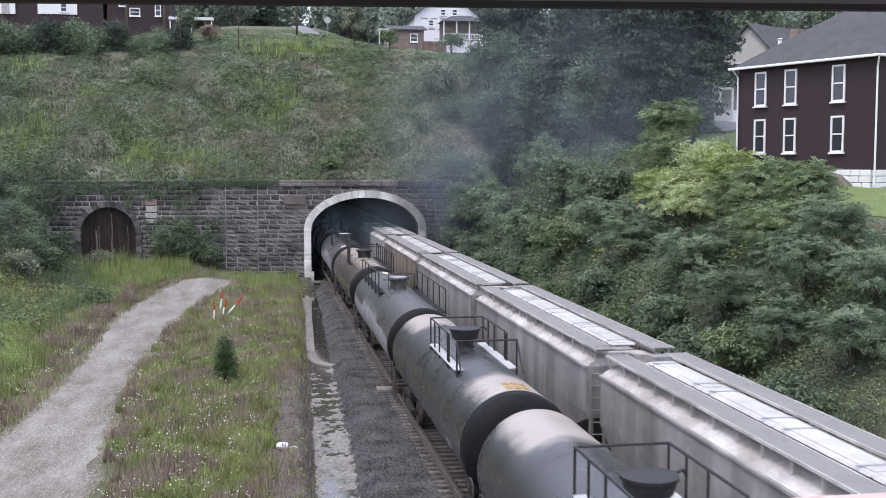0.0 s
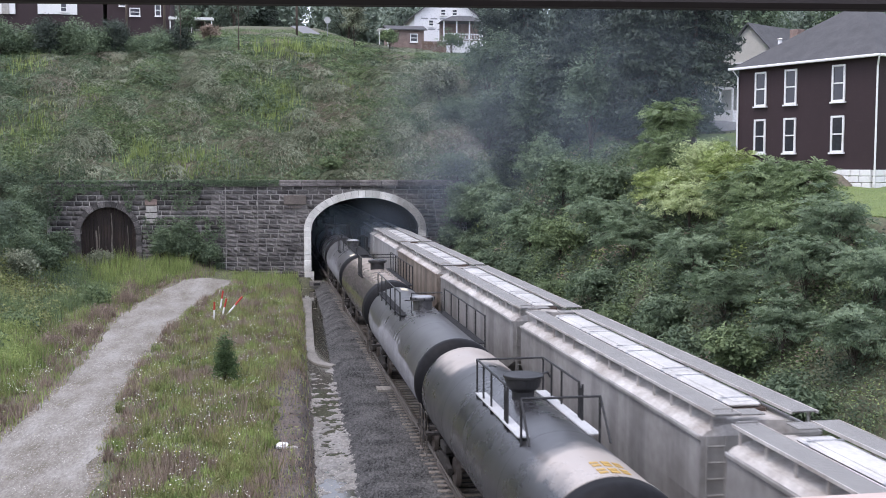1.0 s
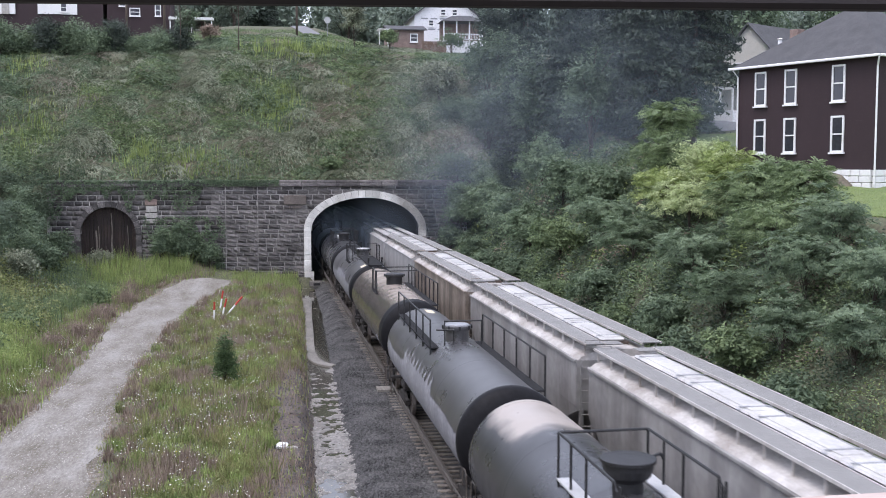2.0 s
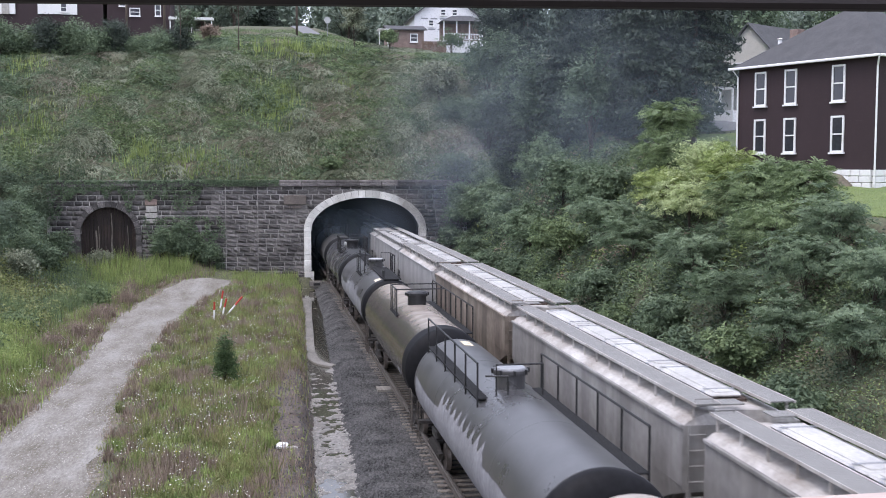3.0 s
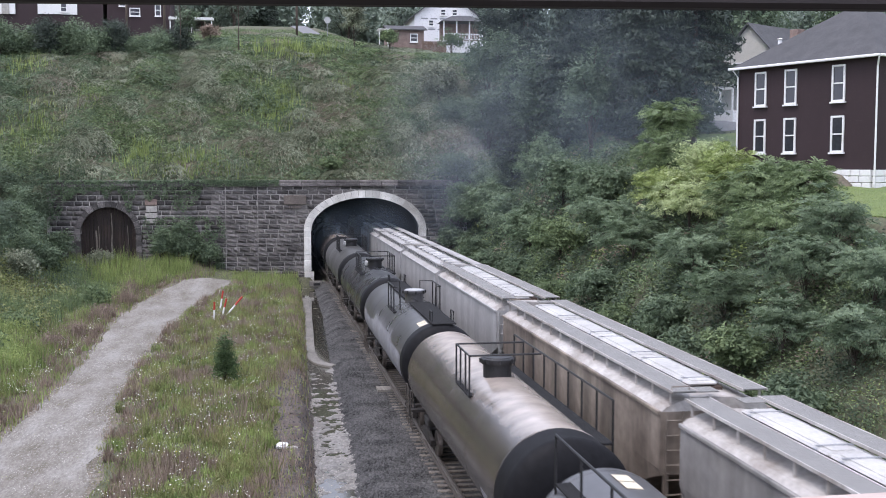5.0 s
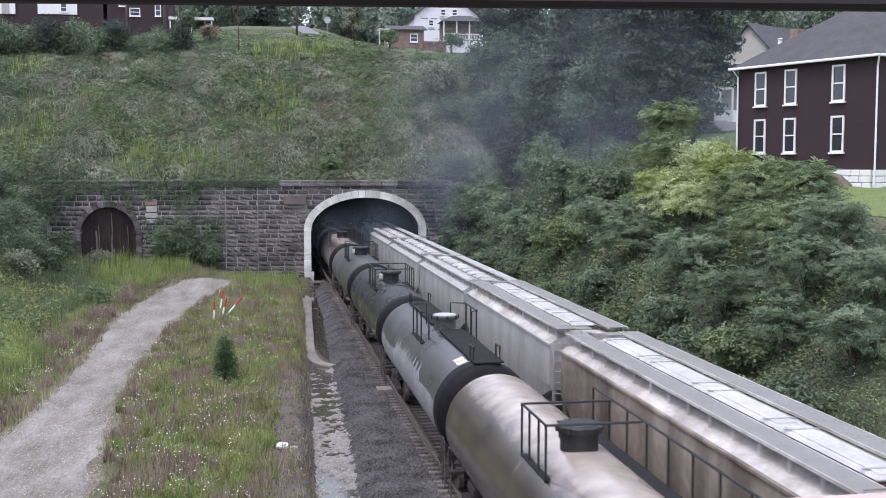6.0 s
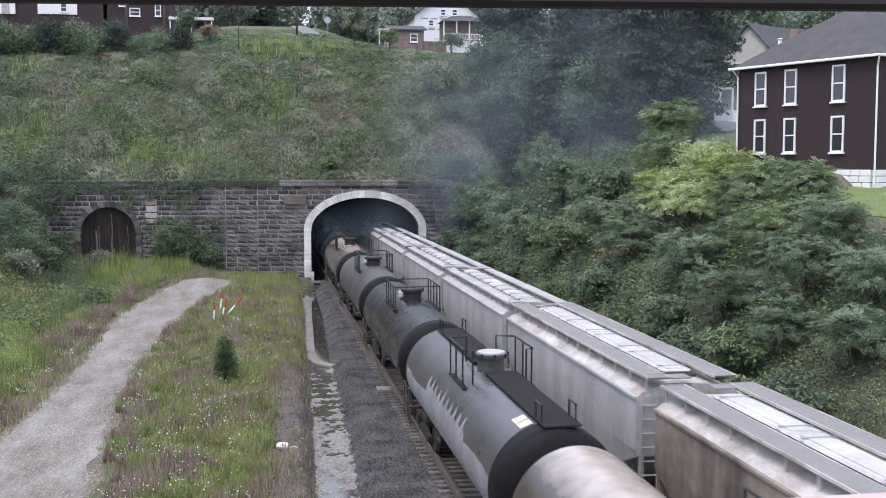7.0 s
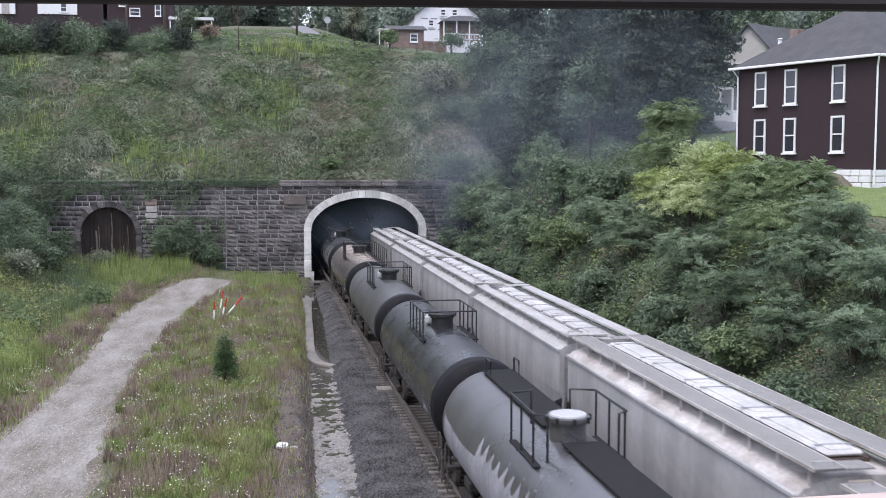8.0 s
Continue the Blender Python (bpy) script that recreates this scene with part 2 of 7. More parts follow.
def portal_wall():
    x0, x1, top, y0, y1 = -18.3, 18.6, 8.42, 98.05, 98.75
    bm = bmesh.new()
    n = 300
    xs = [x0 + (x1 - x0) * k / n for k in range(n + 1)]
    for a, b in zip(xs, xs[1:]):
        tops = [opening_top(a), opening_top(b)]
        za = tops[0] if tops[0] is not None else -0.6
        zb = tops[1] if tops[1] is not None else -0.6
        if (tops[0] is None) != (tops[1] is None):
            za = zb = SPRING if a > 0 else LOW_SPRING
        v = [bm.verts.new(p) for p in ((a, y0, za), (b, y0, zb), (b, y0, top), (a, y0, top), (a, y1, za), (b, y1, zb), (b, y1, top), (a, y1, top))]
        for q in ((0, 1, 2, 3), (5, 4, 7, 6), (4, 5, 1, 0), (3, 2, 6, 7)):
            bm.faces.new([v[k] for k in q])
    w = part("wall_portal", bm, M_MORTAR)
    tagged(w, "dark weathered rough-stone portal wall over the railway", "wall", kind="structure")

    # courses of rock-faced stones
    def stone_mesh(var):
        r = random.Random(var)
        bm = bmesh.new()
        box(bm, (0, 0, 0), (1, 1, 1))
        bmesh.ops.subdivide_edges(bm, edges=[e for e in bm.edges if abs(e.verts[0].co.y - e.verts[1].co.y) < 0.1 and e.verts[0].co.y < 0], cuts=1, use_grid_fill=True)
        for v in bm.verts:
            if v.co.y < -0.1:
                edge = abs(v.co.x) > 0.45 or abs(v.co.z) > 0.45
                v.co.y = -0.5 + (0.3 if edge else -0.25 * r.random())
                if edge:
                    v.co.x *= 0.97 - 0.04 * r.random()
                    v.co.z *= 0.95 - 0.06 * r.random()
        me = bpy.data.meshes.new("stone")
        bm.to_mesh(me)
        bm.free()
        me.materials.append(M_STONE)
        return me

    kinds = [stone_mesh(k) for k in range(8)]
    singles, rest = [], []
    z = -0.4
    while z < top - 0.05:
        h = min(rng.choice((0.34, 0.4, 0.44, 0.5)), top - z)
        if top - z - h < 0.15:
            h = top - z
        x = x0 + rng.uniform(0, 0.6)
        while x < x1:
            pil = -3.15 < x < -0.35
            ln = rng.uniform(0.55, 1.3)
            a, b = x, min(x + ln, x1)
            for edge in (-3.15, -0.35):
                if a < edge < b and b - a > 0.2:
                    b = edge
            x = b + 0.001
            zc = z + h / 2
            # trim at the openings
            for c, hw, f, g in ((ARCH_C, ARCH_HW, arch_top, 0.66), (LOW_C, LOW_HW, low_top, 0.5)):
                if a > c + hw + g or b < c - hw - g:
                    continue
                ins = []
                for k in range(41):
                    q = c - hw - g + (2 * (hw + g)) * k / 40
                    t = f(q, g)
                    if t is not None and t > zc + 0.1:
                        ins.append(q)
                if ins:
                    lo, hi = min(ins) - 0.1, max(ins) + 0.1
                    if a >= lo and b <= hi:
                        a = b = 0
                    elif a < lo < b:
                        b = lo
                    elif a < hi < b:
                        a = hi
            if b - a < 0.12:
                continue
            d = 0.24 if pil else 0.14 + 0.05 * rng.random()
            dat = ((a + b) / 2, 98.05, zc, b - a - 0.055, d, h - 0.06)
            (singles if -4.8 < (a + b) / 2 < 15 and len(singles) < 300 else rest).append(dat)
        z += h
    for cx, cy, cz, sx, sy, sz in singles:
        ob = link_mesh("stone", rng.choice(kinds), None, w)
        ob.matrix_basis = Matrix.Translation((cx, cy, cz)) @ Matrix.Diagonal((sx, sy, sz, 1))
    verts, faces, base = [], [], 0
    for cx, cy, cz, sx, sy, sz in rest:
        me = rng.choice(kinds)
        vv = np.array([tuple(v.co) for v in me.vertices]) * (sx, sy, sz) + (cx, cy, cz)
        me.calc_loop_triangles()
        ff = np.array([tuple(t.vertices) for t in me.loop_triangles]) + base
        verts.append(vv)
        faces.append(ff)
        base += len(vv)
    me = mesh_np("stonework", np.concatenate(verts), np.concatenate(faces), M_STONE_ISL)
    tagged(link_mesh("stonework", me, None, w), kind="stuff")
    # a few pale patched stones beside the bricked-up arch
    for k, (dz, hgt) in enumerate(((7.05, 0.55), (6.45, 0.5), (5.9, 0.45), (5.4, 0.4))):
        bm = bmesh.new()
        box(bm, (-9.55 + 0.04 * (k % 2), 97.93, dz), (1.05 - 0.1 * (k % 2), 0.1, hgt), bevel=0.03)
        part("pale_stone", bm, M_PALE if k else M_PINKSTONE, w, "pale patched stone")
    # commemorative tablet over small weathered marks that cannot be read
    bm = bmesh.new()
    box(bm, (2.95, 97.93, 7.2), (2.0, 0.12, 0.82), bevel=0.03)
    part("tablet", bm, M_TABLET, w, "brownish smooth stone tablet")
    for k in range(6):
        bm = bmesh.new()
        box(bm, (2.45 + 0.19 * k, 97.9, 6.55 + 0.02 * (k % 2)), (0.13, 0.06, 0.2))
        part("marking_bar", bm, M_TABLET, w, "small pale carved marking")
    # coping in long slabs
    x = x0
    while x < x1:
        ln = rng.uniform(1.3, 2.1)
        bm = bmesh.new()
        box(bm, (x + ln / 2, 98.3, 8.56), (ln - 0.03, 1.05, 0.28), bevel=0.03)
        box(bm, (x + ln / 2, 98.33, 8.83), (ln - 0.05, 0.95, 0.26), bevel=0.04)
        part("coping_slab", bm, M_STONE, w)
        x += ln
    # dark voussoirs of the bricked-up arch
    n = 15
    for k in range(n):
        a0, a1 = math.pi * k / n + 0.012, math.pi * (k + 1) / n - 0.012
        bm = bmesh.new()
        ring = []
        for y in (97.88, 98.4):
            for r, a in ((LOW_HW, a0), (LOW_HW + 0.5, a0), (LOW_HW + 0.5, a1), (LOW_HW, a1)):
                ring.append(bm.verts.new((LOW_C + r * math.cos(a), y, LOW_SPRING + r * math.sin(a))))
        for q in ((3, 2, 1, 0), (4, 5, 6, 7), (0, 1, 5, 4), (1, 2, 6, 5), (2, 3, 7, 6), (3, 0, 4, 7)):
            bm.faces.new([ring[j] for j in q])
        part("voussoir", bm, M_STONE, w)
    for sx in (-1, 1):
        z = 0.2
        while z < LOW_SPRING:
            h = min(0.5, LOW_SPRING - z)
            bm = bmesh.new()
            box(bm, (LOW_C + sx * (LOW_HW + 0.25), 98.14, z + h / 2), (0.5, 0.5, h - 0.02), bevel=0.02)
            part("jamb_stone", bm, M_STONE, w)
            z += h
    return w


M_STONE_ISL = mat("dark_stone_rest", (0.17, 0.156, 0.15), 0.9, var=0.45, scale=2.5, second=(0.062, 0.058, 0.058), bump=0.9, bscale=9, placed=True)
_n, _l = M_STONE_ISL.node_tree.nodes, M_STONE_ISL.node_tree.links
_src = _n["Principled BSDF"].inputs["Base Color"].links[0].from_socket
_g = _n.new("ShaderNodeNewGeometry")
_mr = _n.new("ShaderNodeMapRange")
_mr.inputs["To Min"].default_value, _mr.inputs["To Max"].default_value = 0.62, 1.4
_l.new(_g.outputs["Random Per Island"], _mr.inputs[0])
_mu = _n.new("ShaderNodeVectorMath")
_mu.operation = "SCALE"
_l.new(_src, _mu.inputs[0])
_l.new(_mr.outputs[0], _mu.inputs["Scale"])
_l.new(_mu.outputs[0], _n["Principled BSDF"].inputs["Base Color"])
M_PALE = mat("pale_stone", (0.45, 0.43, 0.4), 0.9, var=0.25, scale=3, bump=0.5)
M_TABLET = mat("brown_tablet", (0.2, 0.168, 0.15), 0.9, var=0.3, scale=3, bump=0.4, second=(0.13, 0.112, 0.1))
M_PINKSTONE = mat("pinkish_stone", (0.34, 0.25, 0.22), 0.9, var=0.25, scale=3, bump=0.5)
M_BOARD = mat("rotten_boards", (0.05, 0.034, 0.028), 0.9, var=0.4, scale=3, second=(0.022, 0.017, 0.016), bump=0.6, streak=0.6, rand=0.4)
M_LIME = mat("lime_runs", (0.24, 0.22, 0.19), 0.9, var=0.5, scale=4, second=(0.07, 0.055, 0.045), streak=0.5)
PORTAL = portal_wall()


def boarded_arch():
    """The second mouth, closed with upright planks behind the ring."""
    e = thing("boarded_arch", "rust-brown upright planks closing the small stone arch", "boarding")
    x = LOW_C - LOW_HW - 0.1
    k = 0
    while x < LOW_C + LOW_HW + 0.1:
        wd = rng.uniform(0.24, 0.36)
        t = low_top(x + wd / 2) or LOW_SPRING
        bm = bmesh.new()
        box(bm, (x + wd / 2, 98.36 + 0.02 * rng.random(), (0.4 + t + 0.25) / 2), (wd - 0.02, 0.06, t - 0.15))
        part("plank", bm, M_BOARD, e)
        k += 1
        x += wd
    for px, z0, z1, wd in ((-14.25, 1.6, 4.6, 0.16), (-14.05, 2.0, 5.0, 0.08), (-12.95, 2.6, 6.1, 0.1), (-11.6, 2.2, 5.0, 0.07), (-13.4, 1.4, 3.2, 0.06)):
        bm = bmesh.new()
        tube(bm, [(px + 0.03 * math.sin(5 * q), 98.32, z0 + (z1 - z0) * q / 6) for q in range(7)], wd * 0.5, 5)
        bmesh.ops.scale(bm, vec=(1, 0.08, 1), space=Matrix.Translation((0, -98.32, 0)), verts=bm.verts)
        part("lime_run", bm, M_LIME, e, "pale lime run-off")


boarded_arch()


def arch_ring():
    e = thing("arch_ring", "whitewashed dressed-stone ring round the tunnel mouth", "arch", kind="structure")
    inner, outer = arch_pts(0, 26), arch_pts(0.66, 26)
    for sx in (-1, 1):
        z, k = -0.3, 0
        while z < SPRING - 0.01:
            h = min(0.52, SPRING - z)
            bm = bmesh.new()
            wd = 0.86 if z < 0.6 else 0.64
            cx = ARCH_C + sx * (ARCH_HW + 0.32) - sx * (0.12 if z < 0.6 else 0)
            box(bm, (cx, 98.2, z + h / 2), (wd, 0.75 + 0.03 * (k % 2), h - 0.015), bevel=0.02)
            part("jamb_block", bm, M_WHITESTONE if sx < 0 or z > 3.4 else M_PALE, e)
            z += h
            k += 1
    for k in range(1, len(inner) - 2):
        bm = bmesh.new()
        t0, t1 = 0.03, 0.97
        q = []
        for y in (97.84 + 0.02 * rng.random(), 98.6):
            for ring, t in ((inner, t0), (outer, t0), (outer, t1), (inner, t1)):
                (xa, za), (xb, zb) = ring[k], ring[k + 1]
                q.append(bm.verts.new((xa + (xb - xa) * t, y, za + (zb - za) * t)))
        for f in ((3, 2, 1, 0), (4, 5, 6, 7), (0, 1, 5, 4), (1, 2, 6, 5), (2, 3, 7, 6), (3, 0, 4, 7)):
            bm.faces.new([q[j] for j in f])
        bmesh.ops.recalc_face_normals(bm, faces=bm.faces)
        part("voussoir", bm, M_WHITESTONE, e)


arch_ring()


def tunnel_bore():
    bm = bmesh.new()
    pts = arch_pts(0.02, 24, base=-0.35)
    rows = []
    for y in [98.3 + 4 * k for k in range(40)]:
        rows.append([bm.verts.new((x, y, z)) for x, z in pts])
    for a, b in zip(rows, rows[1:]):
        for k in range(len(pts) - 1):
            bm.faces.new((a[k], a[k + 1], b[k + 1], b[k]))
        bm.faces.new((a[-1], a[0], b[0], b[-1]))
    bm.faces.new(rows[-1])
    w = part("tunnel_lining", bm, M_SOOT)
    tagged(w, "soot-black tunnel lining", "tunnel", kind="structure")


tunnel_bore()


# ---------------------------------------------------------------- track, ballast, ditch, road
def strip(name, xa, xb, ys, zf, material, nx=14, smooth=True, wob=0.0):
    """A sheet between two edge curves over the ground."""
    V = []
    for y in ys:
        a, b = xa(y), xb(y)
        V.append([(a + (b - a) * k / nx, y) for k in range(nx + 1)])
    V = np.array(V)
    X, Y = V[..., 0], V[..., 1]
    Z = zf(X, Y)
    v = np.stack([X, Y, Z], -1).reshape(-1, 3)
    w = nx + 1
    i = (np.arange(len(ys) - 1)[:, None] * w + np.arange(nx)[None]).ravel()
    f = np.stack([i, i + 1, i + w + 1, i + w], 1)
    return new(name, mesh_np(name, v, f, material, smooth))


def bed_z(X, Y):
    left = smooth_np(ditch_x(Y) + 0.5, ditch_x(Y) + 1.5, X)
    return -0.62 + 0.41 * left + 0.02 * waves(X, Y, 3.5, 9)


YS = list(np.arange(-75, 20, 1.5)) + list(np.arange(20, 252, 0.5))
tagged(strip("ballast_bed", lambda y: float(ditch_x(y)) + 0.4 + 0.16 * math.sin(1.3 * y) * math.sin(0.47 * y + 1), lambda y: 14.6, YS, bed_z, M_BALLAST, 40), "coarse grey crushed-stone ballast under two tracks", "ballast", kind="structure")


def scatter_stones(name, X, Y, Z, S, material, label, category):
    """Small pointed stones, each of its own turn and size."""
    n = len(X)
    r = np.random.RandomState(5)
    base = np.array([(1, 0, 0), (0, 1, 0), (-1, 0, 0), (0, -1, 0), (0, 0, 0.9)], float)
    fc = np.array([(0, 1, 4), (1, 2, 4), (2, 3, 4), (3, 0, 4)])
    a = r.uniform(0, 6.28, n)
    v = base[None] * r.uniform(0.6, 1.3, (n, 5, 1))
    c, s = np.cos(a)[:, None], np.sin(a)[:, None]
    tilt = r.uniform(-0.7, 0.7, n)[:, None]
    x, y, z = v[..., 0], v[..., 1], v[..., 2]
    y, z = y * np.cos(tilt) - z * np.sin(tilt), y * np.sin(tilt) + z * np.cos(tilt)
    v = np.stack([x * c - y * s, x * s + y * c, z], -1) * S[:, None, None] + np.stack([X, Y, Z - 0.006], -1)[:, None]
    f = (fc[None] + 5 * np.arange(n)[:, None, None]).reshape(-1, 3)
    ob = new(name, mesh_np(name, v.reshape(-1, 3), f, material))
    return tagged(ob, label, category, kind="stuff")


def isl_mat(name, a, b, rough=0.95):
    m = leaf_mat(name, a, b, rough)
    N, L = m.node_tree.nodes, m.node_tree.links
    L.new(N["Principled BSDF"].outputs[0], N["Material Output"].inputs[0])
    return m


M_SHOULDER = mat("dirt_edge", (0.19, 0.165, 0.13), 0.95, var=0.45, scale=2, second=(0.12, 0.105, 0.08), bump=0.8, bscale=10)
M_MUD = mat("dark_mud", (0.082, 0.058, 0.046), 0.85, var=0.5, scale=3, second=(0.13, 0.11, 0.097), bump=1.0, bscale=8)
M_STONELET = isl_mat("ballast_stones", (0.022, 0.022, 0.023), (0.135, 0.134, 0.132))
M_PEBBLE = isl_mat("road_pebbles", (0.2, 0.185, 0.165), (0.42, 0.4, 0.37))
_r = np.random.RandomState(11)
_n = 36000
_y = 30 + 68 * _r.random_sample(_n) ** 1.7
_x = ditch_x(_y) + 0.6 + _r.random_sample(_n) ** 0.9 * (TANK_X - 1.6 - ditch_x(_y))
scatter_stones("ballast_stones", _x, _y, bed_z(_x, _y) + 0.01, _r.uniform(0.03, 0.065, _n), M_STONELET, "loose grey ballast stones", "ballast")


def rail_mesh():
    bm = bmesh.new()
    prof = [(-0.07, -0.17), (0.07, -0.17), (0.07, -0.155), (0.012, -0.13), (0.012, -0.045), (0.036, -0.035), (0.036, -0.005), (0.028, 0.0), (-0.028, 0.0), (-0.036, -0.005), (-0.036, -0.035), (-0.012, -0.045), (-0.012, -0.13), (-0.07, -0.155)]
    a = [bm.verts.new((x, -75, z)) for x, z in prof]
    b = [bm.verts.new((x, 250, z)) for x, z in prof]
    for k in range(len(prof)):
        bm.faces.new((a[k - 1], a[k], b[k], b[k - 1]))
    bm.faces.new(a[::-1])
    bm.faces.new(b)
    bmesh.ops.recalc_face_normals(bm, faces=bm.faces)
    me = bpy.data.meshes.new("rail")
    bm.to_mesh(me)
    me.materials.append(M_STEEL)
    return me


def tracks():
    rm = rail_mesh()
    bm = bmesh.new()
    box(bm, (0, 0, -0.26), (2.6, 0.23, 0.18), bevel=0.015)
    tm = bpy.data.meshes.new("tie")
    bm.to_mesh(tm)
    tm.materials.append(M_TIE)
    bm = bmesh.new()
    box(bm, (0, 0, -0.165), (0.34, 0.19, 0.018))
    pm = bpy.data.meshes.new("tie_plate")
    bm.to_mesh(pm)
    pm.materials.append(M_STEEL)
    for x in (TANK_X, HOP_X):
        e = thing("railway_track", "steel rails on weathered wooden ties in grey ballast", "track", group="railway tracks")
        for sx in (-0.754, 0.754):
            link_mesh("rail", rm, None, e, m=pose(x + sx, 0, 0))
        y = -50.0
        k = 0
        while y < 110:
            tilt = rng.uniform(-1.5, 1.5)
            off = rng.uniform(-0.06, 0.06)
            link_mesh("tie", tm, None, e, m=pose(x + off, y, rng.uniform(-0.012, 0.012), 0, 0, tilt))
            if x == TANK_X and 28 < y < 75:
                link_mesh("tie_plate", pm, None, e, m=pose(x - 0.754, y, 0))
            y += 0.54
            k += 1
    # a bundle of new timbers beside the track
    for k in range(3):
        bm = bmesh.new()
        box(bm, (0, 0, 0), (0.75, 0.2, 0.14), bevel=0.02)
        tagged(part("timber", bm, M_PALEWOOD, m=pose(5.55, 49.3 + 0.3 * k, -0.12, 0, 0, 3 - 4 * k)), "short pale sawn timber lying on the ballast", "timber", group="timbers by the track")


M_PALEWOOD = mat("pale_timber", (0.3, 0.28, 0.25), 0.9, var=0.3, scale=4, bump=0.4)
tracks()

M_WATER = mat("ditch_water", (0.075, 0.07, 0.055), 0.06, var=0.3, scale=1.0, spec=0.8, bump=0.02, bscale=3)
M_SILT = mat("pale_silt", (0.27, 0.258, 0.24), 0.5, var=0.5, scale=2.2, second=(0.1, 0.092, 0.078), bump=1.0, bscale=7, spec=0.6)
M_CONC = mat("concrete", (0.24, 0.225, 0.205), 0.85, var=0.3, scale=3, second=(0.16, 0.15, 0.135), bump=0.4)


def silt_z(X, Y):
    d = (X - ditch_x(Y))
    rough = 0.05 * waves(X * 0.7, Y * 1.6, 1.5, 23) + 0.045 * waves(X, Y * 1.8, 0.7, 24) + 0.02 * waves(X, Y, 0.3, 25)
    level = np.interp(Y, [20, 33, 35.2, 37, 43, 47, 57, 60, 97], [0.03, 0.03, -0.05, 0.03, 0.02, -0.035, -0.05, -0.12, -0.12])
    return -0.575 + level + 2.1 * rough + 0.03 * smooth_np(0.3, 0.75, np.abs(d))


def ditch():
    tagged(strip("silt_bed", lambda y: float(ditch_x(y)) - 0.8 + 0.2 * math.sin(1.7 * y) * math.sin(0.63 * y), lambda y: float(ditch_x(y)) + 0.8, list(np.arange(-75, 20, 1.0)) + list(np.arange(20, 97, 0.12)), silt_z, M_SILT, 16), "pale wet silt in the trackside ditch", "ditch", kind="structure")
    tagged(strip("water", lambda y: float(ditch_x(y)) - 0.8, lambda y: float(ditch_x(y)) + 0.7, list(np.arange(-75, 97, 1.0)), lambda X, Y: np.full_like(X, -0.575), M_WATER, 4), "shallow standing ditch water", "water", kind="structure")
    # concrete kerb that bends across the ditch
    path = [(3.35, 88), (3.2, 80), (2.98, 72), (2.72, 65), (2.66, 62), (2.75, 60.3), (3.0, 59.1), (3.35, 58.4), (3.8, 58.0)]
    bm = bmesh.new()
    rings = []
    for k, (x, y) in enumerate(path):
        xa, ya = path[max(k - 1, 0)]
        xb, yb = path[min(k + 1, len(path) - 1)]
        t = Vector((xb - xa, yb - ya, 0)).normalized()
        nrm = Vector((-t.y, t.x, 0))
        c = Vector((x, y, 0))
        rings.append([bm.verts.new(c + nrm * s + Vector((0, 0, z))) for s, z in ((-0.3, -0.9), (-0.3, -0.49), (-0.25, -0.46), (0.25, -0.46), (0.3, -0.49), (0.3, -0.9))])
    for a, b in zip(rings, rings[1:]):
        for k in range(5):
            bm.faces.new((a[k], a[k + 1], b[k + 1], b[k]))
    bm.faces.new(rings[0][::-1])
    bm.faces.new(rings[-1])
    bmesh.ops.recalc_face_normals(bm, faces=bm.faces)
    tagged(part("drain_kerb", bm, M_CONC, smooth=False), "pale concrete drain kerb curving across the ditch", "kerb")


ditch()
tagged(strip("mud_verge", lambda y: float(ditch_x(y)) - 2.5 + 0.4 * math.sin(y * 0.9) * math.sin(y * 0.33), lambda y: float(ditch_x(y)) - 0.5, list(np.arange(20, 54, 0.3)), lambda X, Y: ground_z(X, Y) + 0.035 + 0.04 * waves(X, Y, 0.7, 71), M_MUD, 16), "dark bare mud beside the ditch", "mud", kind="structure")

ROAD_Y = [-75, 10, 30, 35, 41, 48, 57, 66, 72, 81, 88, 91, 92.5]
ROAD_L = [-12.5, -11.5, -10.4, -9.9, -9.5, -9.1, -9.0, -9.3, -9.4, -8.8, -7.6, -6.2, -4.2]
ROAD_R = [-6.0, -4.6, -5.2, -5.5, -5.9, -6.4, -6.4, -6.1, -5.7, -4.5, -3.4, -2.6, -2.4]


def road_l(y):
    return float(np.interp(y, ROAD_Y, ROAD_L)) + 0.22 * math.sin(y * 1.3) * math.sin(y * 0.41 + 1)


def road_r(y):
    return float(np.interp(y, ROAD_Y, ROAD_R)) + 0.25 * math.sin(y * 1.1 + 2) * math.sin(y * 0.37)


def road_z(X, Y):
    return ground_z(X, Y) + 0.03 + 0.018 * waves(X, Y, 1.3, 31)


tagged(strip("road_shoulder", lambda y: road_l(y) - 0.7 - 0.3 * math.sin(y * 0.7), lambda y: road_r(y) + 0.35 + 0.2 * math.sin(y * 0.9), list(np.arange(-75, 92.5, 0.4)), lambda X, Y: ground_z(X, Y) + 0.012, M_SHOULDER, 16), "brown worn dirt edge of the gravel track", "dirt edge", kind="structure")
tagged(strip("gravel_track", road_l, road_r, list(np.arange(-75, 92.5, 0.4)), road_z, M_GRAVEL, 16), "pale grey gravel service track with worn wheel ruts", "track road", kind="structure")
_n = 16000
_y = 30 + 62 * _r.random_sample(_n) ** 1.6
_u = _r.random_sample(_n) * 1.12 - 0.06
_x = np.interp(_y, ROAD_Y, ROAD_L) * (1 - _u) + np.interp(_y, ROAD_Y, ROAD_R) * _u
_n2 = 1800
_y2 = 26 + 28 * _r.random_sample(_n2)
_x2 = ditch_x(_y2) - 0.4 - 2.2 * _r.random_sample(_n2)
_n3 = 9000
